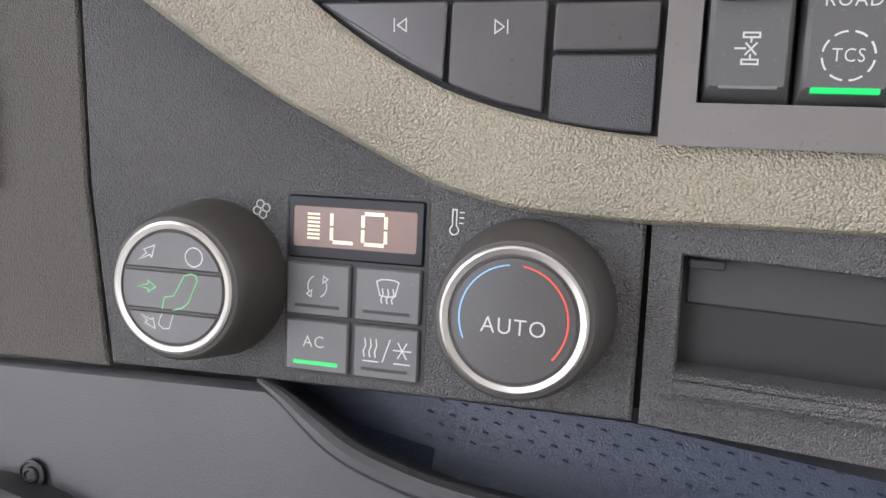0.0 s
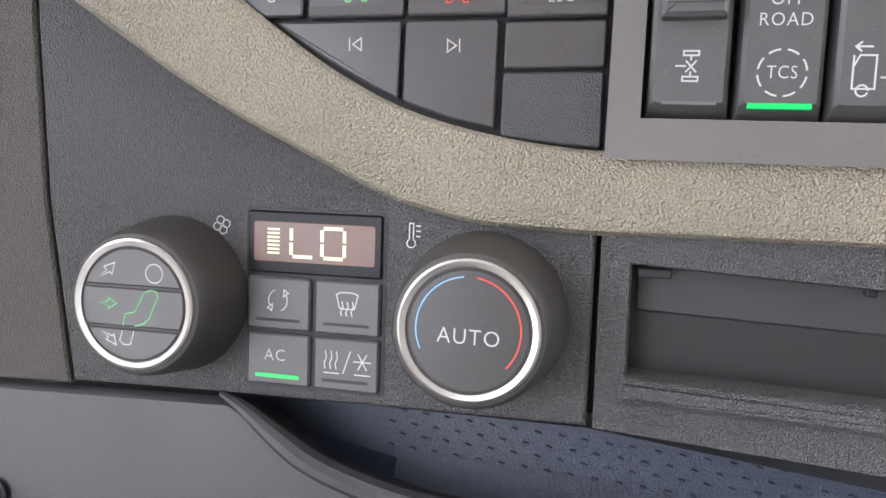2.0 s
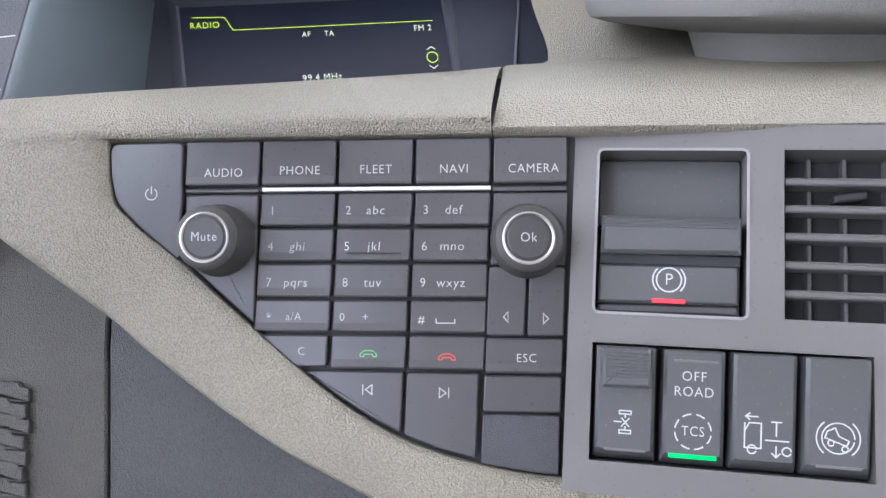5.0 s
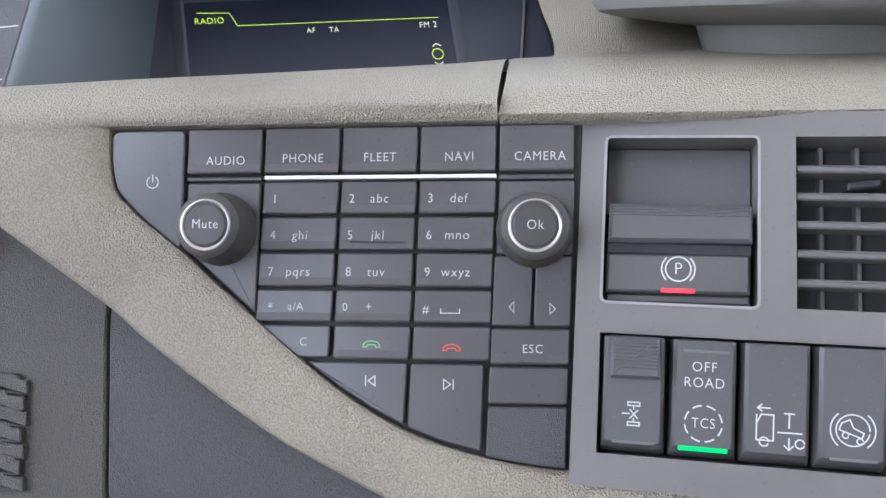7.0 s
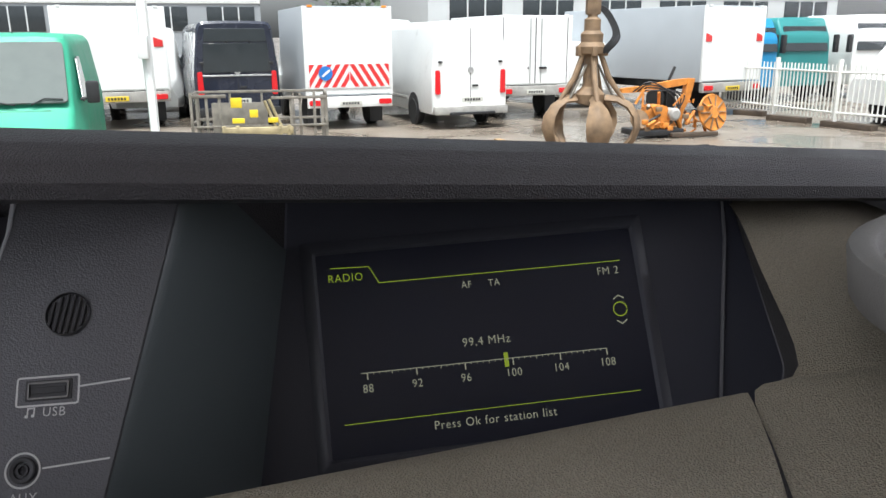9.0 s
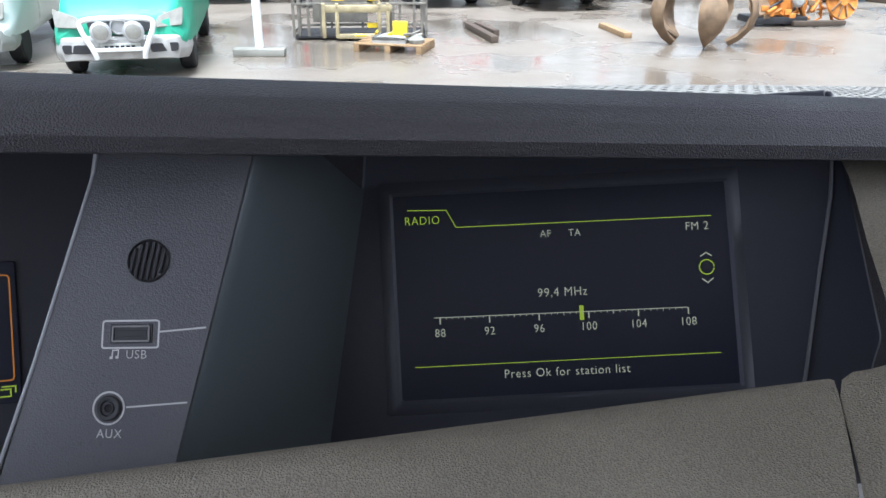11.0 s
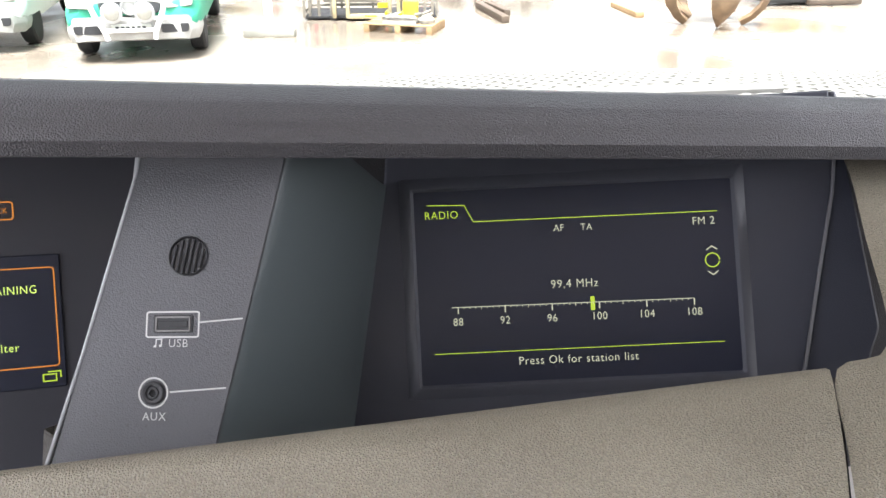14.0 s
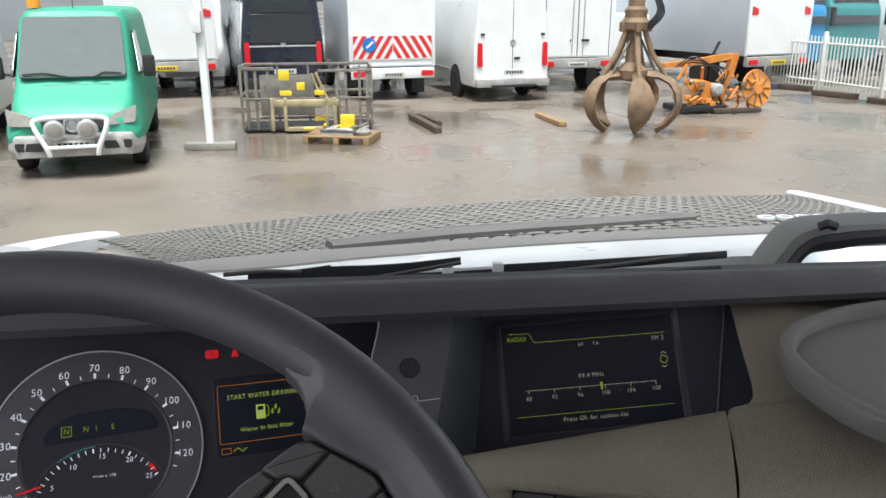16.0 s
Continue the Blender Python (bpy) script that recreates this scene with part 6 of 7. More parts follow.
def van_front(name, label, x, y, yaw, W, H, paint, bull=False, beacon=False):
    v = thing(name, at_ground(x, y, yaw), label, "van")
    h = W / 2
    part("body", skin([(-5.2, h * 0.95, h * 0.82, 0.40, H - 0.05, 0.16), (-5.1, h, h * 0.86, 0.36, H, 0.2), (-1.75, h, h * 0.84, 0.36, H, 0.2), (-1.45, h, h * 0.83, 0.36, H - 0.06, 0.18), (-1.02, h, h * 0.85, 0.38, H * 0.735, 0.14),
                       (-0.68, h, h * 0.88, 0.38, 1.26, 0.10), (-0.30, h * 0.99, h * 0.88, 0.40, 1.05, 0.12), (-0.10, h * 0.95, h * 0.82, 0.42, 0.90, 0.12), (-0.02, h * 0.88, h * 0.74, 0.44, 0.78, 0.10)]), paint, v)
    quad("windscreen", [(h * 0.80, -0.66, 1.33), (-h * 0.80, -0.66, 1.33), (-h * 0.745, -1.37, H - 0.13), (h * 0.745, -1.37, H - 0.13)], GLASSG, v, 0.02, "dusty windscreen", r=0.08)
    part("vent_slot", box(-h * 0.55, h * 0.45, -0.72, -0.60, 1.215, 1.235, 0.005), BLACKP, v)
    part("bumper", skin([(-0.5, h * 1.0, h * 0.98, 0.30, 0.62, 0.06), (-0.15, h * 0.98, h * 0.95, 0.28, 0.62, 0.06), (0.06, h * 0.85, h * 0.82, 0.30, 0.60, 0.05), (0.10, h * 0.7, h * 0.68, 0.32, 0.56, 0.04)]), BUMPER, v, "dirty grey bumper")
    for s in (-1, 1):
        quad("headlight", [(s * h * 0.50, -0.02, 0.70), (s * h * 0.90, -0.10, 0.72), (s * h * 0.93, -0.20, 0.96), (s * h * 0.56, -0.03, 0.86)][::-s], LAMPC, v, 0.045, "cloudy clear headlight")
        quad("bumper_grille", [(s * h * 0.42, 0.10, 0.40), (s * h * 0.82, 0.075, 0.40), (s * h * 0.84, 0.07, 0.52), (s * h * 0.42, 0.105, 0.52)][::-s], BLACKP, v, 0.015)
        wheel(v, s * (h - 0.12), -0.85, 0.34, 0.22, s)
        wheel(v, s * (h - 0.12), -4.3, 0.34, 0.22, s)
        part("mirror", box(s * (h + 0.13) - 0.09, s * (h + 0.13) + 0.09, -1.0, -0.88, 1.30, 1.62, 0.04), BLACKP, v)
        part("mirror_arm", tube([(s * h * 0.95, -0.95, 1.36), (s * (h + 0.1), -0.94, 1.38)], 0.02, 8), BLACKP, v)
        quad("side_window", [(s * (h * 0.985), -1.0, 1.32), (s * h * 0.985, -1.95, 1.32), (s * h * 0.90, -1.95, H - 0.34), (s * h * 0.89, -1.5, H - 0.34)][::-s], GLASSD, v, 0.012)
        part("wiper", tube([(s * 0.1 - 0.15, -0.62, 1.32), (s * 0.4 - 0.02, -0.66, 1.40), (s * 0.66, -0.65, 1.385)], 0.012, 6), BLACKP, v)
    quad("grille", [(h * 0.42, 0.02, 0.66), (-h * 0.42, 0.02, 0.66), (-h * 0.46, -0.02, 0.84), (h * 0.46, -0.02, 0.84)], BLACKP, v, 0.02)
    part("badge", lathe([(0.115, 0), (0.115, 0.02), (0.095, 0.03), (0.085, 0.01), (0, 0.01)], 28, k=1.0), RIMM, v, "round silver badge", m=Matrix.Translation((0, 0.05, 0.75)) @ pose(0, 0, 0, -90))
    bars(v, [(0.26, 0.115, 0.42), (-0.26, 0.115, 0.42), (-0.26, 0.115, 0.53), (0.26, 0.115, 0.53)])
    if bull:
        bb = part("bull_bar", tube(smoothed([(-0.31, 0.20, 0.34), (-0.34, 0.22, 0.46), (-0.46, 0.20, 0.74), (-0.41, 0.18, 0.85), (0.0, 0.18, 0.87), (0.41, 0.18, 0.85), (0.46, 0.20, 0.74), (0.34, 0.22, 0.46), (0.31, 0.20, 0.34)], 5), 0.036, 12), PAINTW, v, "white tubular bull bar")
        part("cross_bar", tube([(-0.34, 0.22, 0.46), (0.34, 0.22, 0.46)], 0.028, 10), PAINTW, bb)
        for s in (-1, 1):
            part("spot_lamp", lathe([(0.05, -0.10), (0.13, -0.02), (0.14, 0.02), (0.125, 0.03), (0, 0.045)], 28, k=1.0), RIMM, bb, "round spot lamp", m=Matrix.Translation((s * 0.21, 0.21, 0.70)) @ pose(0, 0, 0, -90))
            part("lens", lathe([(0.105, 0.028), (0.10, 0.044), (0.05, 0.056), (0, 0.058)], 24, k=1.0), LAMPC, bb, m=Matrix.Translation((s * 0.21, 0.21, 0.70)) @ pose(0, 0, 0, -90))
    if beacon:
        part("beacon", lathe([(0.10, 0), (0.095, 0.10), (0.085, 0.16), (0.06, 0.18), (0, 0.185)], 20, k=1.0), LAMPO, v, "amber beacon", m=Matrix.Translation((h * 0.62, -1.75, H)))
        part("aerial", tube([(0.0, -1.6, H), (0.0, -1.62, H + 0.22)], 0.008, 6), BLACKP, v)
    return v


van_front("parked_van", "green panel van with white bull bar and amber beacon", -5.32, 10.32, 197, 1.82, 2.29, PAINTG, True, True)
van_front("parked_van", "white panel van parked beside the green van", -8.15, 10.5, 200, 2.0, 2.45, PAINTW)
van_front("parked_van", "white van facing the yard in the back row", -6.3, 29.0, 196, 2.0, 2.5, PAINTW)

# ---- scrap and tools in the yard ----
# orange-peel grapple hanging to the ground
gr = thing("grapple", at_ground(3.42, 14.35, 0), "rusty five-claw scrap grapple standing on the ground", "grapple")
for i in range(5):
    a = radians(-90 + 72 * i)
    c, s = math.cos(a), math.sin(a)
    spine = [(0.26, 1.12), (0.48, 1.10), (0.68, 0.98), (0.80, 0.78), (0.83, 0.55), (0.76, 0.32), (0.62, 0.14), (0.46, 0.02)]
    rows_ = []
    for j, (r_, z_) in enumerate(spine):
        w_ = (0.07, 0.10, 0.17, 0.23, 0.24, 0.20, 0.12, 0.03)[j]
        nx, nz = ((0.2, 1), (0.35, 0.95), (0.7, 0.7), (0.95, 0.3), (1, 0), (0.9, -0.4), (0.75, -0.65), (0.6, -0.8))[j]
        ring_ = []
        for u_, o_ in ((-1, -0.06), (-0.5, 0.0), (0, 0.035), (0.5, 0.0), (1, -0.06), (0.6, -0.10), (0, -0.05), (-0.6, -0.10)):
            rr, zz = r_ * 1.12 + o_ * nx, z_ + o_ * nz
            ring_.append(Vector((rr * c - u_ * w_ * s, rr * s + u_ * w_ * c, zz)))
        rows_.append(ring_)
    part("claw", loft(rows_, closed=True, caps=True), RUST, gr)
    part("ram", tube([(0.16 * c, 0.16 * s, 1.92), (0.34 * c, 0.34 * s, 1.46), (0.62 * c, 0.62 * s, 1.06)], [0.05, 0.055, 0.04], 10), RUST, gr)
    part("link", tube([(0.13 * c - 0.07 * s, 0.13 * s + 0.07 * c, 1.70), (0.30 * c - 0.06 * s, 0.30 * s + 0.06 * c, 1.36), (0.44 * c - 0.05 * s, 0.44 * s + 0.05 * c, 1.10)], 0.022, 6), CAGEM, gr)
    part("lug", box(-0.07, 0.07, -0.05, 0.05, -0.09, 0.09, 0.02), RUST, gr, m=Matrix.Translation((0.24 * c, 0.24 * s, 1.94)) @ pose(0, 0, 0, 0, 0, math.degrees(a)))
part("hub", lathe([(0.10, 0.95), (0.26, 1.0), (0.28, 1.16), (0.14, 1.3), (0.12, 1.85), (0.24, 1.9), (0.26, 2.02), (0.20, 2.1), (0.21, 2.24), (0.15, 2.3), (0.15, 2.5), (0.09, 2.54), (0.09, 2.66), (0, 2.66)], 24, k=1.0), RUST, gr)
part("hanger", box(-0.13, 0.13, -0.09, 0.09, 2.58, 2.86, 0.03), RUST, gr)
for i in range(4):
    part("hose", tube(smoothed([(0.1 + 0.05 * i, -0.15, 1.9), (0.34 + 0.04 * i, -0.2, 2.2), (0.26, -0.1, 2.5 + 0.05 * i), (0.05, -0.05, 2.75)], 4), 0.018, 6), BLACKP, gr)
part("boom_tip", box(-0.16, 0.16, -0.12, 0.12, 2.86, 3.6, 0.04), RUST, gr)

# orange machine
om = thing("orange_machine", at_ground(5.95, 17.2, 12), "worn orange mower machine with spoked disc and bare frame", "machine")
part("base", box(-1.05, 0.15, -0.40, 0.30, 0.06, 0.20, 0.03), BLACKP, om)
part("skid", box(-0.2, 0.95, -0.50, -0.36, 0.02, 0.12, 0.02), DARKWOOD, om)
part("arm", loft([[Vector((x, y + 0.06, z - h_)), Vector((x, y - 0.06, z - h_)), Vector((x, y - 0.06, z + h_)), Vector((x, y + 0.06, z + h_))] for x, y, z, h_ in ((-1.15, 0.2, 1.02, 0.05), (-0.6, 0.12, 1.06, 0.07), (0.1, 0.02, 1.18, 0.075), (0.42, 0.0, 1.22, 0.06))], closed=True, caps=True), ORNG, om)
part("post", loft([[Vector((x - w_, -0.09, z)), Vector((x + w_, -0.09, z)), Vector((x + w_, 0.09, z)), Vector((x - w_, 0.09, z))] for x, z, w_ in ((0.16, 0.22, 0.09), (0.22, 0.55, 0.06), (0.36, 0.85, 0.07), (0.44, 1.27, 0.08))], closed=True, caps=True), ORNG, om)
part("housing", skin([(-0.28, 0.26, 0.20, 0.22, 0.70, 0.08), (0.2, 0.26, 0.20, 0.22, 0.70, 0.08)]), ORNG, om, m=Matrix.Translation((-0.42, 0, 0)))
part("motor", lathe([(0.13, -0.2), (0.14, 0.1), (0.09, 0.14), (0, 0.14)], 20, k=1.0), BUMPER, om, "grey motor drum", m=Matrix.Translation((-0.10, -0.28, 0.52)) @ pose(0, 0, 0, 90))
w_ = part("disc", lathe([(0.40, -0.03), (0.42, 0.0), (0.40, 0.03), (0.36, 0.015), (0.16, 0.03), (0.13, 0.07), (0, 0.08)], 36, k=1.0), ORNG, om, "rusted orange disc", m=Matrix.Translation((0.92, -0.25, 0.52)) @ pose(0, 0, 0, 78, 0, 12))
for j in range(10):
    a = math.pi * j / 5
    part("spoke", tube([(0.08 * math.cos(a), 0.08 * math.sin(a), 0.06), (0.38 * math.cos(a), 0.38 * math.sin(a), 0.03)], 0.016, 6), RUST, w_)
part("small_wheel", lathe([(0.20, -0.05), (0.23, 0.0), (0.20, 0.05), (0.08, 0.03), (0, 0.05)], 24, k=1.0), RUST, om, m=Matrix.Translation((-0.92, -0.30, 0.42)) @ pose(0, 0, 0, 70))
rnd = random.Random(4)
for j in range(46):
    p0 = (rnd.uniform(-1.05, 0.95), rnd.uniform(-0.42, 0.2), rnd.uniform(0.12, 0.78))
    p1 = (p0[0] + rnd.uniform(-0.34, 0.34), p0[1] + rnd.uniform(-0.12, 0.12), max(0.08, p0[2] + rnd.uniform(-0.38, 0.36)))
    part("rod", tube([p0, p1], rnd.uniform(0.014, 0.042), 6), rnd.choice((ORNG, ORNG, ORNG, RUST, BLACKP, CAGEM)), om)
for j in range(8):
    x, z = rnd.uniform(-0.95, 0.6), rnd.uniform(0.18, 0.7)
    part("bracket", box(x - 0.07, x + 0.07, -0.40, -0.34, z - 0.05, z + 0.05, 0.01), rnd.choice((ORNG, ORNG, RUST)), om)
for j in range(4):
    part("hose", tube(smoothed([(-0.9 + 0.1 * j, 0.1, 1.0), (-0.6, -0.1, 1.22 - 0.06 * j), (-0.1 + 0.1 * j, -0.15, 0.95), (0.1, -0.2, 0.6)], 4), 0.016, 6), BLACKP, om)
part("exhaust", tube([(0.0, 0.2, 1.1), (0.05, 0.2, 1.28), (0.16, 0.2, 1.52)], 0.035, 8), BLACKP, om)

# work cage with beam
cg = thing("work_cage", at_ground(-2.75, 14.75, 8), "weathered steel work cage with yellow plates", "cage")
for x in (-1.22, -1.12, -0.95, -0.72, 0.55, 0.72, 0.98, 1.12, 1.2):
    part("post", box(x - 0.025, x + 0.025, -0.5, -0.45, 0.05, 1.22 + 0.04 * math.sin(9 * x), 0.006), CAGEM, cg)
for x in (-1.2, -0.6, 0.0, 0.6, 1.2):
    part("post", box(x - 0.02, x + 0.02, 0.45, 0.5, 0.05, 1.22, 0.006), CAGEM, cg)
for z in (0.12, 0.66, 1.18):
    part("rail", box(-1.22, 1.22, 0.44, 0.49, z, z + 0.05, 0.01), CAGEM, cg)
    for x in (-1.22, 1.2):
        part("rail", box(x - 0.02, x + 0.02, -0.5, 0.5, z, z + 0.05, 0.01), CAGEM, cg)
part("rail", box(-1.2, -0.6, -0.52, -0.47, 1.16, 1.22, 0.01), CAGEM, cg)
part("rail", box(0.2, 1.2, -0.52, -0.47, 1.12, 1.17, 0.01), CAGEM, cg)
part("rail", box(-1.2, 1.2, -0.52, -0.48, 0.62, 0.66, 0.01), CAGEM, cg)
part("beam", box(-0.66, 0.58, -0.66, -0.52, 0.50, 0.63, 0.03), BEAMM, cg)
part("beam", box(-0.42, 0.5, -0.66, -0.52, 0.04, 0.12, 0.02), BEAMM, cg)
for x in (-0.66, -0.42, 0.34, 0.5):
    part("beam_post", box(x - 0.035, x + 0.035, -0.66, -0.54, 0.05, 0.66, 0.02), BEAMM, cg)
part("strut", tube([(0.08, -0.5, 1.1), (0.26, -0.52, 0.62)], 0.03, 8), BEAMM, cg)
part("strut", tube([(0.16, -0.5, 1.12), (0.36, -0.52, 0.62)], 0.03, 8), BEAMM, cg)
for x, z, w_, h_ in ((-0.42, 0.98, 0.20, 0.18), (-0.12, 0.80, 0.15, 0.14), (-0.40, 0.70, 0.22, 0.09), (0.22, 0.70, 0.18, 0.09), (0.24, 0.22, 0.24, 0.09)):
    part("yellow_plate", box(x - w_ / 2, x + w_ / 2, -0.56, -0.53, z, z + h_, 0.01), YELP, cg)
part("grid_floor", box(-1.2, 1.2, -0.5, 0.5, 0.03, 0.08, 0.01), BLACKP, cg)
part("back_plate", box(-0.95, 0.1, 0.40, 0.43, 0.2, 1.0, 0.01), CAGEM, cg)

# pallet with tools
pl_ = thing("pallet", at_ground(-1.93, 13.25, -10), "weathered wooden pallet on wet asphalt", "pallet")
for i in range(5):
    part("board", box(-0.6, 0.6, -0.4 + 0.18 * i, -0.28 + 0.18 * i, 0.12, 0.145, 0.004), WOOD, pl_)
for x in (-0.55, 0.0, 0.55):
    part("bearer", box(x - 0.05, x + 0.05, -0.4, 0.44, 0.0, 0.12, 0.006), WOOD, pl_)
tl = thing("tool_bundle", at_ground(-1.93, 13.25, -10) @ Matrix.Translation((0, 0, 0.145)), "yellow machine parts lying on the pallet", "tools")
part("plate", box(0.0, 0.26, -0.1, 0.0, 0.06, 0.34, 0.03), YELP, tl)
part("tray", skin([(-0.3, 0.30, 0.26, 0.0, 0.10, 0.04), (0.2, 0.30, 0.26, 0.0, 0.10, 0.04)]), BUMPER, tl)
part("hood", lathe([(0.14, 0), (0.15, 0.06), (0.08, 0.12), (0, 0.13)], 20, k=1.0), LAMPC, tl, m=Matrix.Translation((0.42, -0.1, 0.0)))
for j in range(7):
    p0 = Vector((rnd.uniform(-0.5, 0.4), rnd.uniform(-0.25, 0.1), rnd.uniform(0.05, 0.14)))
    part("bar", tube([p0, p0 + Vector((rnd.uniform(-0.2, 0.25), rnd.uniform(-0.1, 0.1), rnd.uniform(0, 0.12)))], 0.025, 6), rnd.choice((YELP, YELP, CAGEM, RUST)), tl)


def beam(name, a, b, w_, h_, mat, label, category):
    a, b = Vector((*a, ZG)), Vector((*b, ZG))
    d = b - a
    o = solid(name, box(-w_ / 2, w_ / 2, 0, d.length, 0, h_, 0.012), mat, Matrix.Translation(a) @ pose(0, 0, 0, 0, 0, math.degrees(math.atan2(-d.x, d.y))), label, category)
    return o


beam("timber", (-0.80, 16.0), (-0.22, 14.1), 0.14, 0.12, DARKWOOD, "dark wet timber lying in the yard", "timber")
beam("timber", (-0.62, 16.2), (-0.20, 15.0), 0.12, 0.10, DARKWOOD, "dark wet timber lying in the yard", "timber")
beam("timber", (1.93, 16.3), (2.26, 14.9), 0.16, 0.10, WOOD, "pale timber lying in the yard", "timber")
for a, b in (((9.45, 21.9), (10.0, 21.2)), ((9.75, 20.4), (10.35, 19.4)), ((10.4, 18.8), (11.0, 17.6)), ((11.4, 17.2), (12.0, 16.2))):
    beam("kerb_block", a, b, 0.28, 0.14, DARKWOOD, "dark damp block under the fence", "block")

# white post with foot
ps = thing("loading_post", at_ground(-4.05, 12.45, 5), "white steel post on a flat foot", "post")
part("post", tube([(0.0, 0.0, 0.10), (-0.02, 0.1, 1.2), (-0.06, 0.2, 2.9)], [0.07, 0.075, 0.085], 8), PAINTW, ps)
part("foot", box(-0.42, 0.42, -0.12, 0.12, 0.0, 0.12, 0.02), CONC, ps)
part("bracket", box(-0.14, 0.02, -0.05, 0.1, 1.9, 2.25, 0.02), PAINTW, ps)

# fence
fn = thing("fence", Matrix.Identity(4), "white upright-bar yard fence on blocks", "fence")
fpts = [Vector((9.35, 22.6, ZG)), Vector((9.95, 20.6, ZG)), Vector((10.5, 18.5, ZG)), Vector((11.75, 16.6, ZG))]
for a, b in zip(fpts, fpts[1:]):
    d = b - a
    for q in ((a, b) if b is fpts[-1] else (a,)):
        part("post", box(q.x - 0.045, q.x + 0.045, q.y - 0.045, q.y + 0.045, ZG + 0.02, ZG + 1.62, 0.008), FENCEM, fn)
    for z in (0.35, 1.32):
        part("rail", tube([a + Vector((0, 0, z)), b + Vector((0, 0, z))], 0.028, 6), FENCEM, fn)
    n_ = int(d.length / 0.125)
    for i in range(1, n_):
        q = a + d * (i / n_)
        part("bar", box(q.x - 0.014, q.x + 0.014, q.y - 0.014, q.y + 0.014, ZG + 0.2, ZG + 1.5), FENCEM, fn, smooth=False)

# trucks and vans past the fence
box_truck("box_truck", "white box truck past the fence", 17.5, 20.0, 100, 2.3, 2.5, 4.0, PAINTW, 0.85)
for x, y, pm, w_, h_, lb in ((11.9, 25.6, PAINTB, 1.0, 2.7, "blue container beside the box truck"), (13.6, 26.4, PAINTT, 2.4, 2.75, "teal truck cab in the far row"), (16.6, 27.2, PAINTW, 2.4, 2.85, "white truck cab in the far row")):
    tc_ = thing("truck_cab", at_ground(x, y, 200), lb, "truck")
    part("cab", skin([(-2.2, w_ / 2, w_ / 2 * 0.95, 0.5, h_, 0.15), (-0.3, w_ / 2, w_ / 2 * 0.93, 0.5, h_, 0.2), (-0.02, w_ / 2 * 0.96, w_ / 2 * 0.9, 0.5, h_ * 0.8, 0.15), (0.0, w_ / 2 * 0.9, w_ / 2 * 0.86, 0.6, h_ * 0.74, 0.15)]), pm, tc_)
    quad("windscreen", [(w_ * 0.42, 0.03, 1.65), (-w_ * 0.42, 0.03, 1.65), (-w_ * 0.40, -0.12, h_ - 0.28), (w_ * 0.40, -0.12, h_ - 0.28)], GLASSD, tc_, 0.02)
    for s in (-1, 1):
        part("mirror", box(s * (w_ / 2 + 0.18) - 0.09, s * (w_ / 2 + 0.18) + 0.09, -0.05, 0.08, 1.6, 2.2, 0.03), BLACKP, tc_)
        wheel(tc_, s * (w_ / 2 - 0.15), -0.9, 0.48, 0.28, s)

# far buildings and trees
WALLW = material("pale_hall_cladding", (0.55, 0.57, 0.58), 0.6, vary=0.06, blotch=0.3)
WALLG = material("grey_hall_cladding", (0.30, 0.32, 0.34), 0.6, vary=0.06, blotch=0.3)
for x, y, w_, h_, mt, lb in ((14, 46, 26, 9, WALLW, "pale industrial hall with dark window bands"), (-26, 50, 34, 7.5, WALLG, "grey industrial hall behind the parked vans")):
    bl = thing("hall", at_ground(x, y, 12), lb, "building")
    part("wall", box(-w_ / 2, w_ / 2, 0, 14, 0, h_, 0.05), mt, bl)
    part("roof_edge", box(-w_ / 2 - 0.2, w_ / 2 + 0.2, -0.25, 14, h_, h_ + 0.35, 0.05), WALLG, bl)
    for i in range(int(w_ / 4.2)):
        x0 = -w_ / 2 + 1.2 + 4.2 * i
        for z0 in (2.6, 5.6):
            wn_ = part("window", box(x0, x0 + 3.0, -0.06, 0.02, z0, z0 + 1.5, 0.02), GLASSD, bl)
            for k_ in range(1, 3):
                part("mullion", box(x0 + k_ - 0.04, x0 + k_ + 0.04, -0.10, -0.04, z0, z0 + 1.5), WALLW, wn_)
    part("band", box(-w_ / 2, w_ / 2, -0.08, 0.0, 4.3, 5.1, 0.02), PAINTW, bl)
LEAF = material("grey_green_leaves", (0.07, 0.10, 0.06), 0.7, vary=0.3, blotch=0.5)
lf = bmesh.new()
for i in range(2600):
    cx = rnd.choice((-4.0, -1.0, 2.5, 5.5, 9.0)) + rnd.gauss(0, 1.6)
    p = Vector((cx, 62 + rnd.gauss(0, 1.2), ZG + 2.2 + abs(rnd.gauss(0, 1.5))))
    a, b = Vector((rnd.uniform(-1, 1), rnd.uniform(-1, 1), rnd.uniform(-1, 1))) * 0.3, Vector((rnd.uniform(-1, 1), rnd.uniform(-1, 1), rnd.uniform(-1, 1))) * 0.3
    lf.faces.new([lf.verts.new(p + q) for q in (a, b, -a)])
solid("far_trees", lf, LEAF, None, "grey-green trees far behind the yard", "trees", kind="stuff", smooth=False)

# ---- the truck's own front, below the windscreen ----
def slope(y):
    return -0.165 - 0.1 * (y - 1.0)


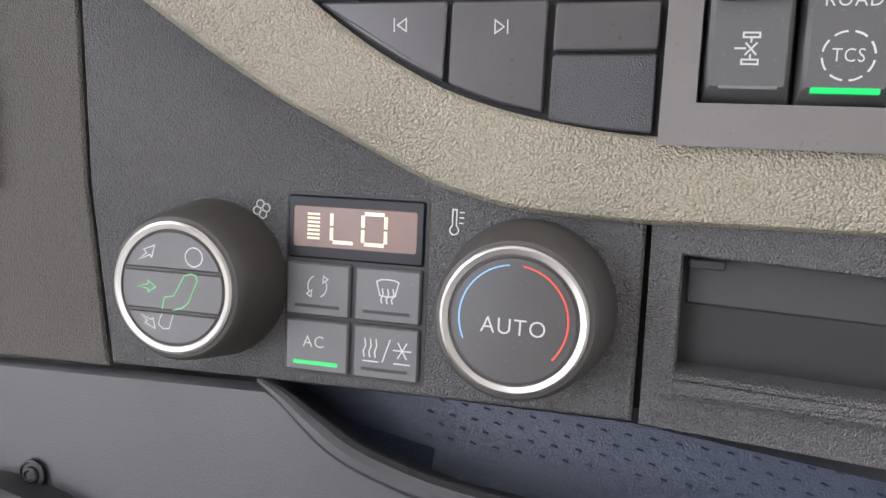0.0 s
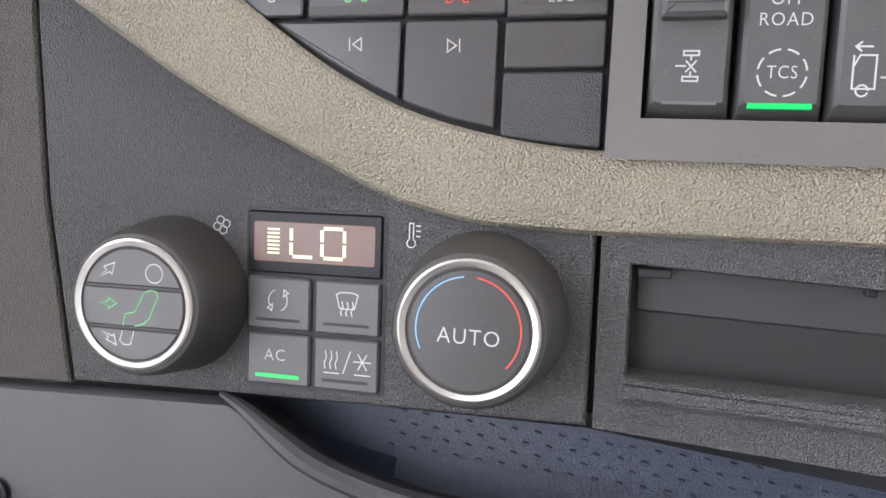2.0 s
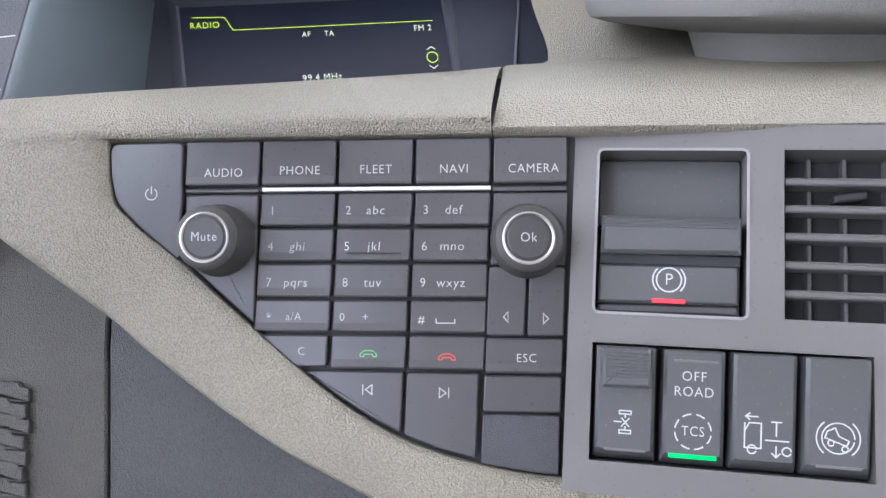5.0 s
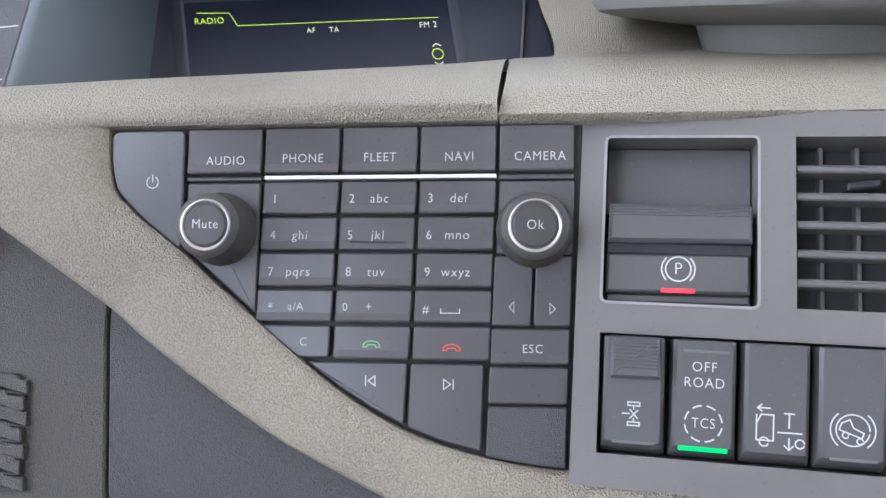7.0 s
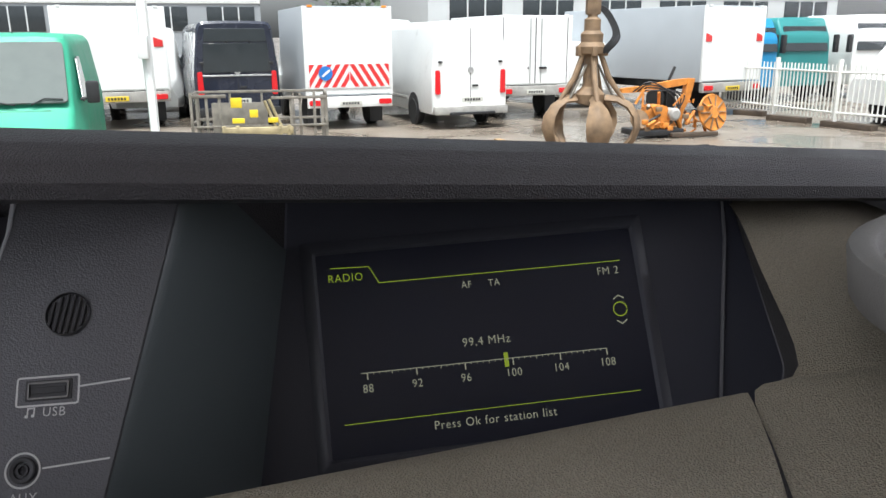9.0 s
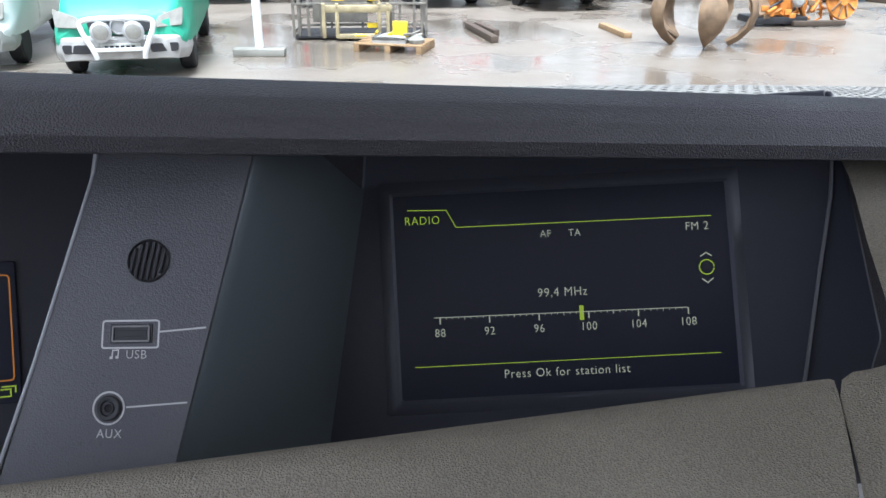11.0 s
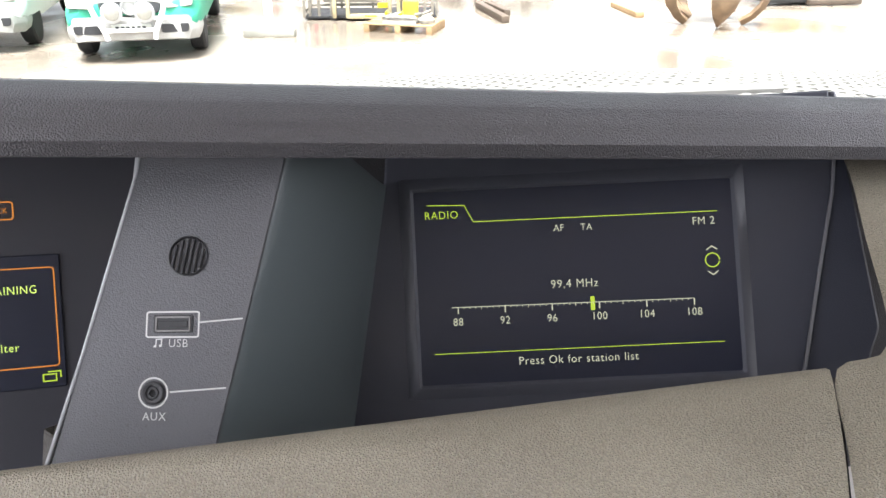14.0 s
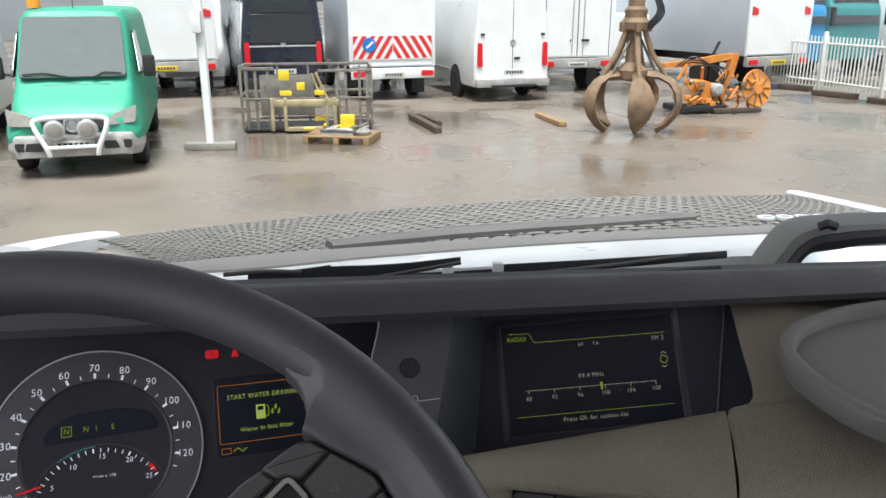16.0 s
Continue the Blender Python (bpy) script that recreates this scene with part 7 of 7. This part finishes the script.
MESHM = material("grey_black_mesh", (0.19, 0.182, 0.168), 0.6, vary=0.1)
COWLW = material("white_cowl_paint", (0.70, 0.71, 0.72), 0.3, coat=0.3, vary=0.04, blotch=3)
COWLG = material("grey_cowl_plastic", (0.19, 0.183, 0.17), 0.55, vary=0.08, grain=700, depth=0.2, cells=False)
nose = thing("truck_nose", Matrix.Identity(4), "the truck's own nose with grey mesh panel and white cowl", "truck nose")
far_e = [(-0.84, 0.90), (-0.62, 1.08), (-0.25, 1.31), (0.21, 1.49), (0.70, 1.555), (0.87, 1.555)]
near_e = [(-0.62, 0.68), (-0.50, 0.74), (-0.30, 0.82), (0.05, 0.93), (0.58, 1.05), (0.92, 1.13)]
part("mesh_base", loft([[Vector((a[0], a[1], slope(a[1]) - 0.012)), Vector(((a[0] + b[0]) / 2, (a[1] + b[1]) / 2, slope((a[1] + b[1]) / 2) - 0.006)), Vector((b[0], b[1], slope(b[1]) - 0.012))] for a, b in zip(far_e, near_e)]), COWLG, nose)
mb = bmesh.new()
FE, NE = smoothed([(x, y, 0) for x, y in far_e], 6), smoothed([(x, y, 0) for x, y in near_e], 6)
def mesh_at(s, t):
    i = min(int(s * (len(FE) - 1)), len(FE) - 2)
    f_ = s * (len(FE) - 1) - i
    p = FE[i].lerp(FE[i + 1], f_).lerp(NE[i].lerp(NE[i + 1], f_), t)
    return Vector((p.x, p.y, slope(p.y) + 0.006 * math.sin(math.pi * t)))
NX, NY = 46, 21
for j in range(NY):
    for i in range(NX):
        s0 = (i + 0.5 * (j % 2)) / (NX + 0.5)
        ds, dt = 0.98 / NX, 1.0 / NY
        t0 = j / NY
        hexa = [(0.0, 0.5), (0.22, 0.05), (0.78, 0.05), (1.0, 0.5), (0.78, 0.95), (0.22, 0.95)]
        o_ = [mesh_at(min(1, max(0, s0 + ds * a)), min(1, t0 + dt * b)) for a, b in hexa]
        c_ = sum(o_, Vector()) / 6
        n_ = [c_ + (q - c_) * 0.70 - Vector((0, 0, 0.0015)) for q in o_]
        vo, vn = [mb.verts.new(q + Vector((0, 0, 0.002))) for q in o_], [mb.verts.new(q) for q in n_]
        for k_ in range(6):
            mb.faces.new((vo[k_], vo[(k_ + 1) % 6], vn[(k_ + 1) % 6], vn[k_]))
ob_ = part("mesh_cells", mb, MESHM, nose, "grey honeycomb mesh")
tagged(ob_, kind="stuff")
def ribbon(name, edge_a, edge_b, mat, lift=0.0, thick=0.02, label=""):
    ra, rb = smoothed([(x, y, z) for x, y, z in edge_a], 5), smoothed([(x, y, z) for x, y, z in edge_b], 5)
    rows = []
    for a, b in zip(ra, rb):
        up_ = Vector((0, 0, thick))
        rows.append([a - up_, a + Vector((0, 0, lift * 0.6)), a.lerp(b, 0.15) + Vector((0, 0, lift)), a.lerp(b, 0.85) + Vector((0, 0, lift)), b + Vector((0, 0, lift * 0.6)), b - up_])
    return part(name, loft(rows, closed=True, caps=True), mat, nose, label)
def e3(pts_, dz=0.0):
    return [(x, y, slope(y) + dz) for x, y in pts_]
near2 = [(-0.56, 0.62), (-0.44, 0.655), (-0.26, 0.74), (0.08, 0.86), (0.62, 0.99), (0.98, 1.07)]
near3 = [(-0.60, 0.52), (-0.40, 0.55), (-0.24, 0.60), (0.10, 0.68), (0.50, 0.74), (0.98, 0.80)]
ribbon("grey_edge", e3(near_e), e3(near2), COWLG, 0.006)
ribbon("white_cowl", e3(near2, -0.003), e3(near3, 0.004), COWLW, 0.004, label="white painted cowl")
ribbon("white_edge", e3([(0.86, 1.575), (0.90, 1.36), (0.94, 1.14)]), e3([(0.90, 1.575), (0.95, 1.36), (1.00, 1.14)]), COWLW, 0.012)
ribbon("white_edge", e3([(-0.80, 0.93), (-0.86, 0.86), (-0.90, 0.78)]), e3([(-0.86, 0.95), (-0.93, 0.88), (-0.98, 0.80)]), COWLW, 0.012)
ribbon("wiper_trough", e3(near3, -0.02), e3([(x, y - 0.22) for x, y in near3], -0.03), BLACKP, 0.0)
# the ridge is cowl plastic with the shade of its near face in its colour
ribbon("grip_ridge", e3([(-0.36, 0.835), (-0.10, 0.985), (0.20, 1.10), (0.47, 1.185)], 0.004), e3([(-0.34, 0.80), (-0.06, 0.935), (0.22, 1.04), (0.46, 1.13)], 0.004), material("shaded_cowl_plastic", (0.13, 0.125, 0.118), 0.6, vary=0.08), 0.012, label="raised grey ridge")
for i in range(5):
    x0 = 0.62 + 0.045 * i
    y0 = 1.128 + 0.004 * i
    part("raised_letter", stroke(arc(x0, y0, 0.017, 0, 340, 12, 0.012), 0.007, slope(y0) + 0.006, k=1.0, thick=0.006), COWLW, nose, "plain raised white mark")
BLADES = (((-0.394, 0.376, -0.049), (-0.335, 0.389, -0.049), (-0.286, 0.401, -0.046)),
          ((-0.288, 0.400, -0.048), (-0.197, 0.421, -0.049), (-0.105, 0.443, -0.044)),
          ((-0.256, 0.408, -0.064), (-0.117, 0.440, -0.067), (0.052, 0.479, -0.067)),
          ((-0.051, 0.455, -0.064), (0.122, 0.496, -0.066), (0.313, 0.540, -0.066)))
ARMS = (((-0.306, 0.396, -0.067), (-0.244, 0.410, -0.060), (-0.174, 0.427, -0.053), (-0.105, 0.443, -0.045)),
        ((-0.198, 0.421, -0.069), (-0.034, 0.459, -0.071), (0.140, 0.500, -0.066), (0.241, 0.523, -0.060)),
        ((-0.422, 0.369, -0.037), (-0.364, 0.382, -0.037), (-0.323, 0.392, -0.042)))
for k_, pts_ in enumerate(BLADES):
    wp = thing("wiper", Matrix.Identity(4), "black windscreen wiper blade resting low on the glass", "wiper", "windscreen wipers")
    line_ = smoothed(pts_, 5)
    rows_ = []
    for i, p in enumerate(line_):
        e_ = 0.0095 * (1.0 - 0.45 * i / (len(line_) - 1)) if k_ else 0.0095
        rows_.append([p + Vector((0.0, 0.004 * sy, e_ * sz)) for sy, sz in ((-1, -1), (0.6, -1), (1, 0.2), (0.4, 1), (-0.4, 1), (-1, 0.1))])
    part("blade", loft(rows_, closed=True, caps=True), BLACKP, wp)
    if k_ < len(ARMS):
        part("arm", tube([p + Vector((0, -0.012, 0.002)) for p in smoothed(ARMS[k_], 5)], 0.0032, 8), STEEL, wp, "thin grey wiper arm")
for x, y, z in ((-0.123, 0.439, -0.058), (-0.051, 0.455, -0.056)):
    part("wiper_cap", box(-0.008, 0.008, -0.006, 0.006, -0.009, 0.009, 0.002), COWLW, wp, "small white cap", m=Matrix.Translation((x, y - 0.012, z)))
# near-side mirror
mi = thing("outer_mirror", Matrix.Identity(4), "black framed outside mirror of the truck", "mirror")
MO = smoothed([(0.37, 0.0, -0.30), (0.395, 0.0, -0.18), (0.417, 0.0, -0.124), (0.437, 0.0, -0.087), (0.455, 0.0, -0.062), (0.477, 0.0, -0.049), (0.508, 0.0, -0.043), (0.60, 0.0, -0.038), (0.90, 0.0, -0.028)], 5)
MF = smoothed([(0.385, 0.0, -0.30), (0.412, 0.0, -0.18), (0.433, 0.0, -0.124), (0.451, 0.0, -0.090), (0.467, 0.0, -0.070), (0.484, 0.0, -0.060), (0.512, 0.0, -0.054), (0.60, 0.0, -0.046), (0.90, 0.0, -0.036)], 5)
MI = smoothed([(0.415, 0.0, -0.30), (0.442, 0.0, -0.18), (0.461, 0.0, -0.124), (0.470, 0.0, -0.101), (0.482, 0.0, -0.090), (0.500, 0.0, -0.086), (0.530, 0.0, -0.083), (0.60, 0.0, -0.073), (0.90, 0.0, -0.055)], 5)
part("shell_edge", loft([[a + Vector((0, 0.70, -0.004)), a + Vector((0, 0.640, 0)), a + Vector((0, 0.618, -0.001)), b + Vector((0, 0.612, 0)), b + Vector((0, 0.630, -0.006))] for a, b in zip(MO, MF)]), COWLG, mi, "grey shell edge")
part("frame", loft([[a + Vector((0, 0.625, 0)), a + Vector((0, 0.606, -0.001)), a.lerp(b, 0.3) + Vector((0, 0.600, 0)), a.lerp(b, 0.8) + Vector((0, 0.606, 0)), b + Vector((0, 0.618, 0)), b + Vector((0, 0.66, -0.004))] for a, b in zip(MF, MI)]), BLACKP, mi, "black frame")
SILVERED = material("silvered_mirror", (0.62, 0.65, 0.66), 0.12, metal=1.0, vary=0.05)
quad("glass", [(x, 0.650 + 0.42 * (z + 0.07) + 0.1 * (x - 0.6), z) for x, z in ((0.39, -0.30), (0.90, -0.30), (0.90, -0.045), (0.48, -0.075), (0.45, -0.11))], SILVERED, mi, 0.004, "pale mirror glass", r=0.01)
part("cap", tube([(0.486, 0.61, -0.042), (0.497, 0.605, -0.035), (0.512, 0.605, -0.040)], 0.008, 8), BLACKP, mi)
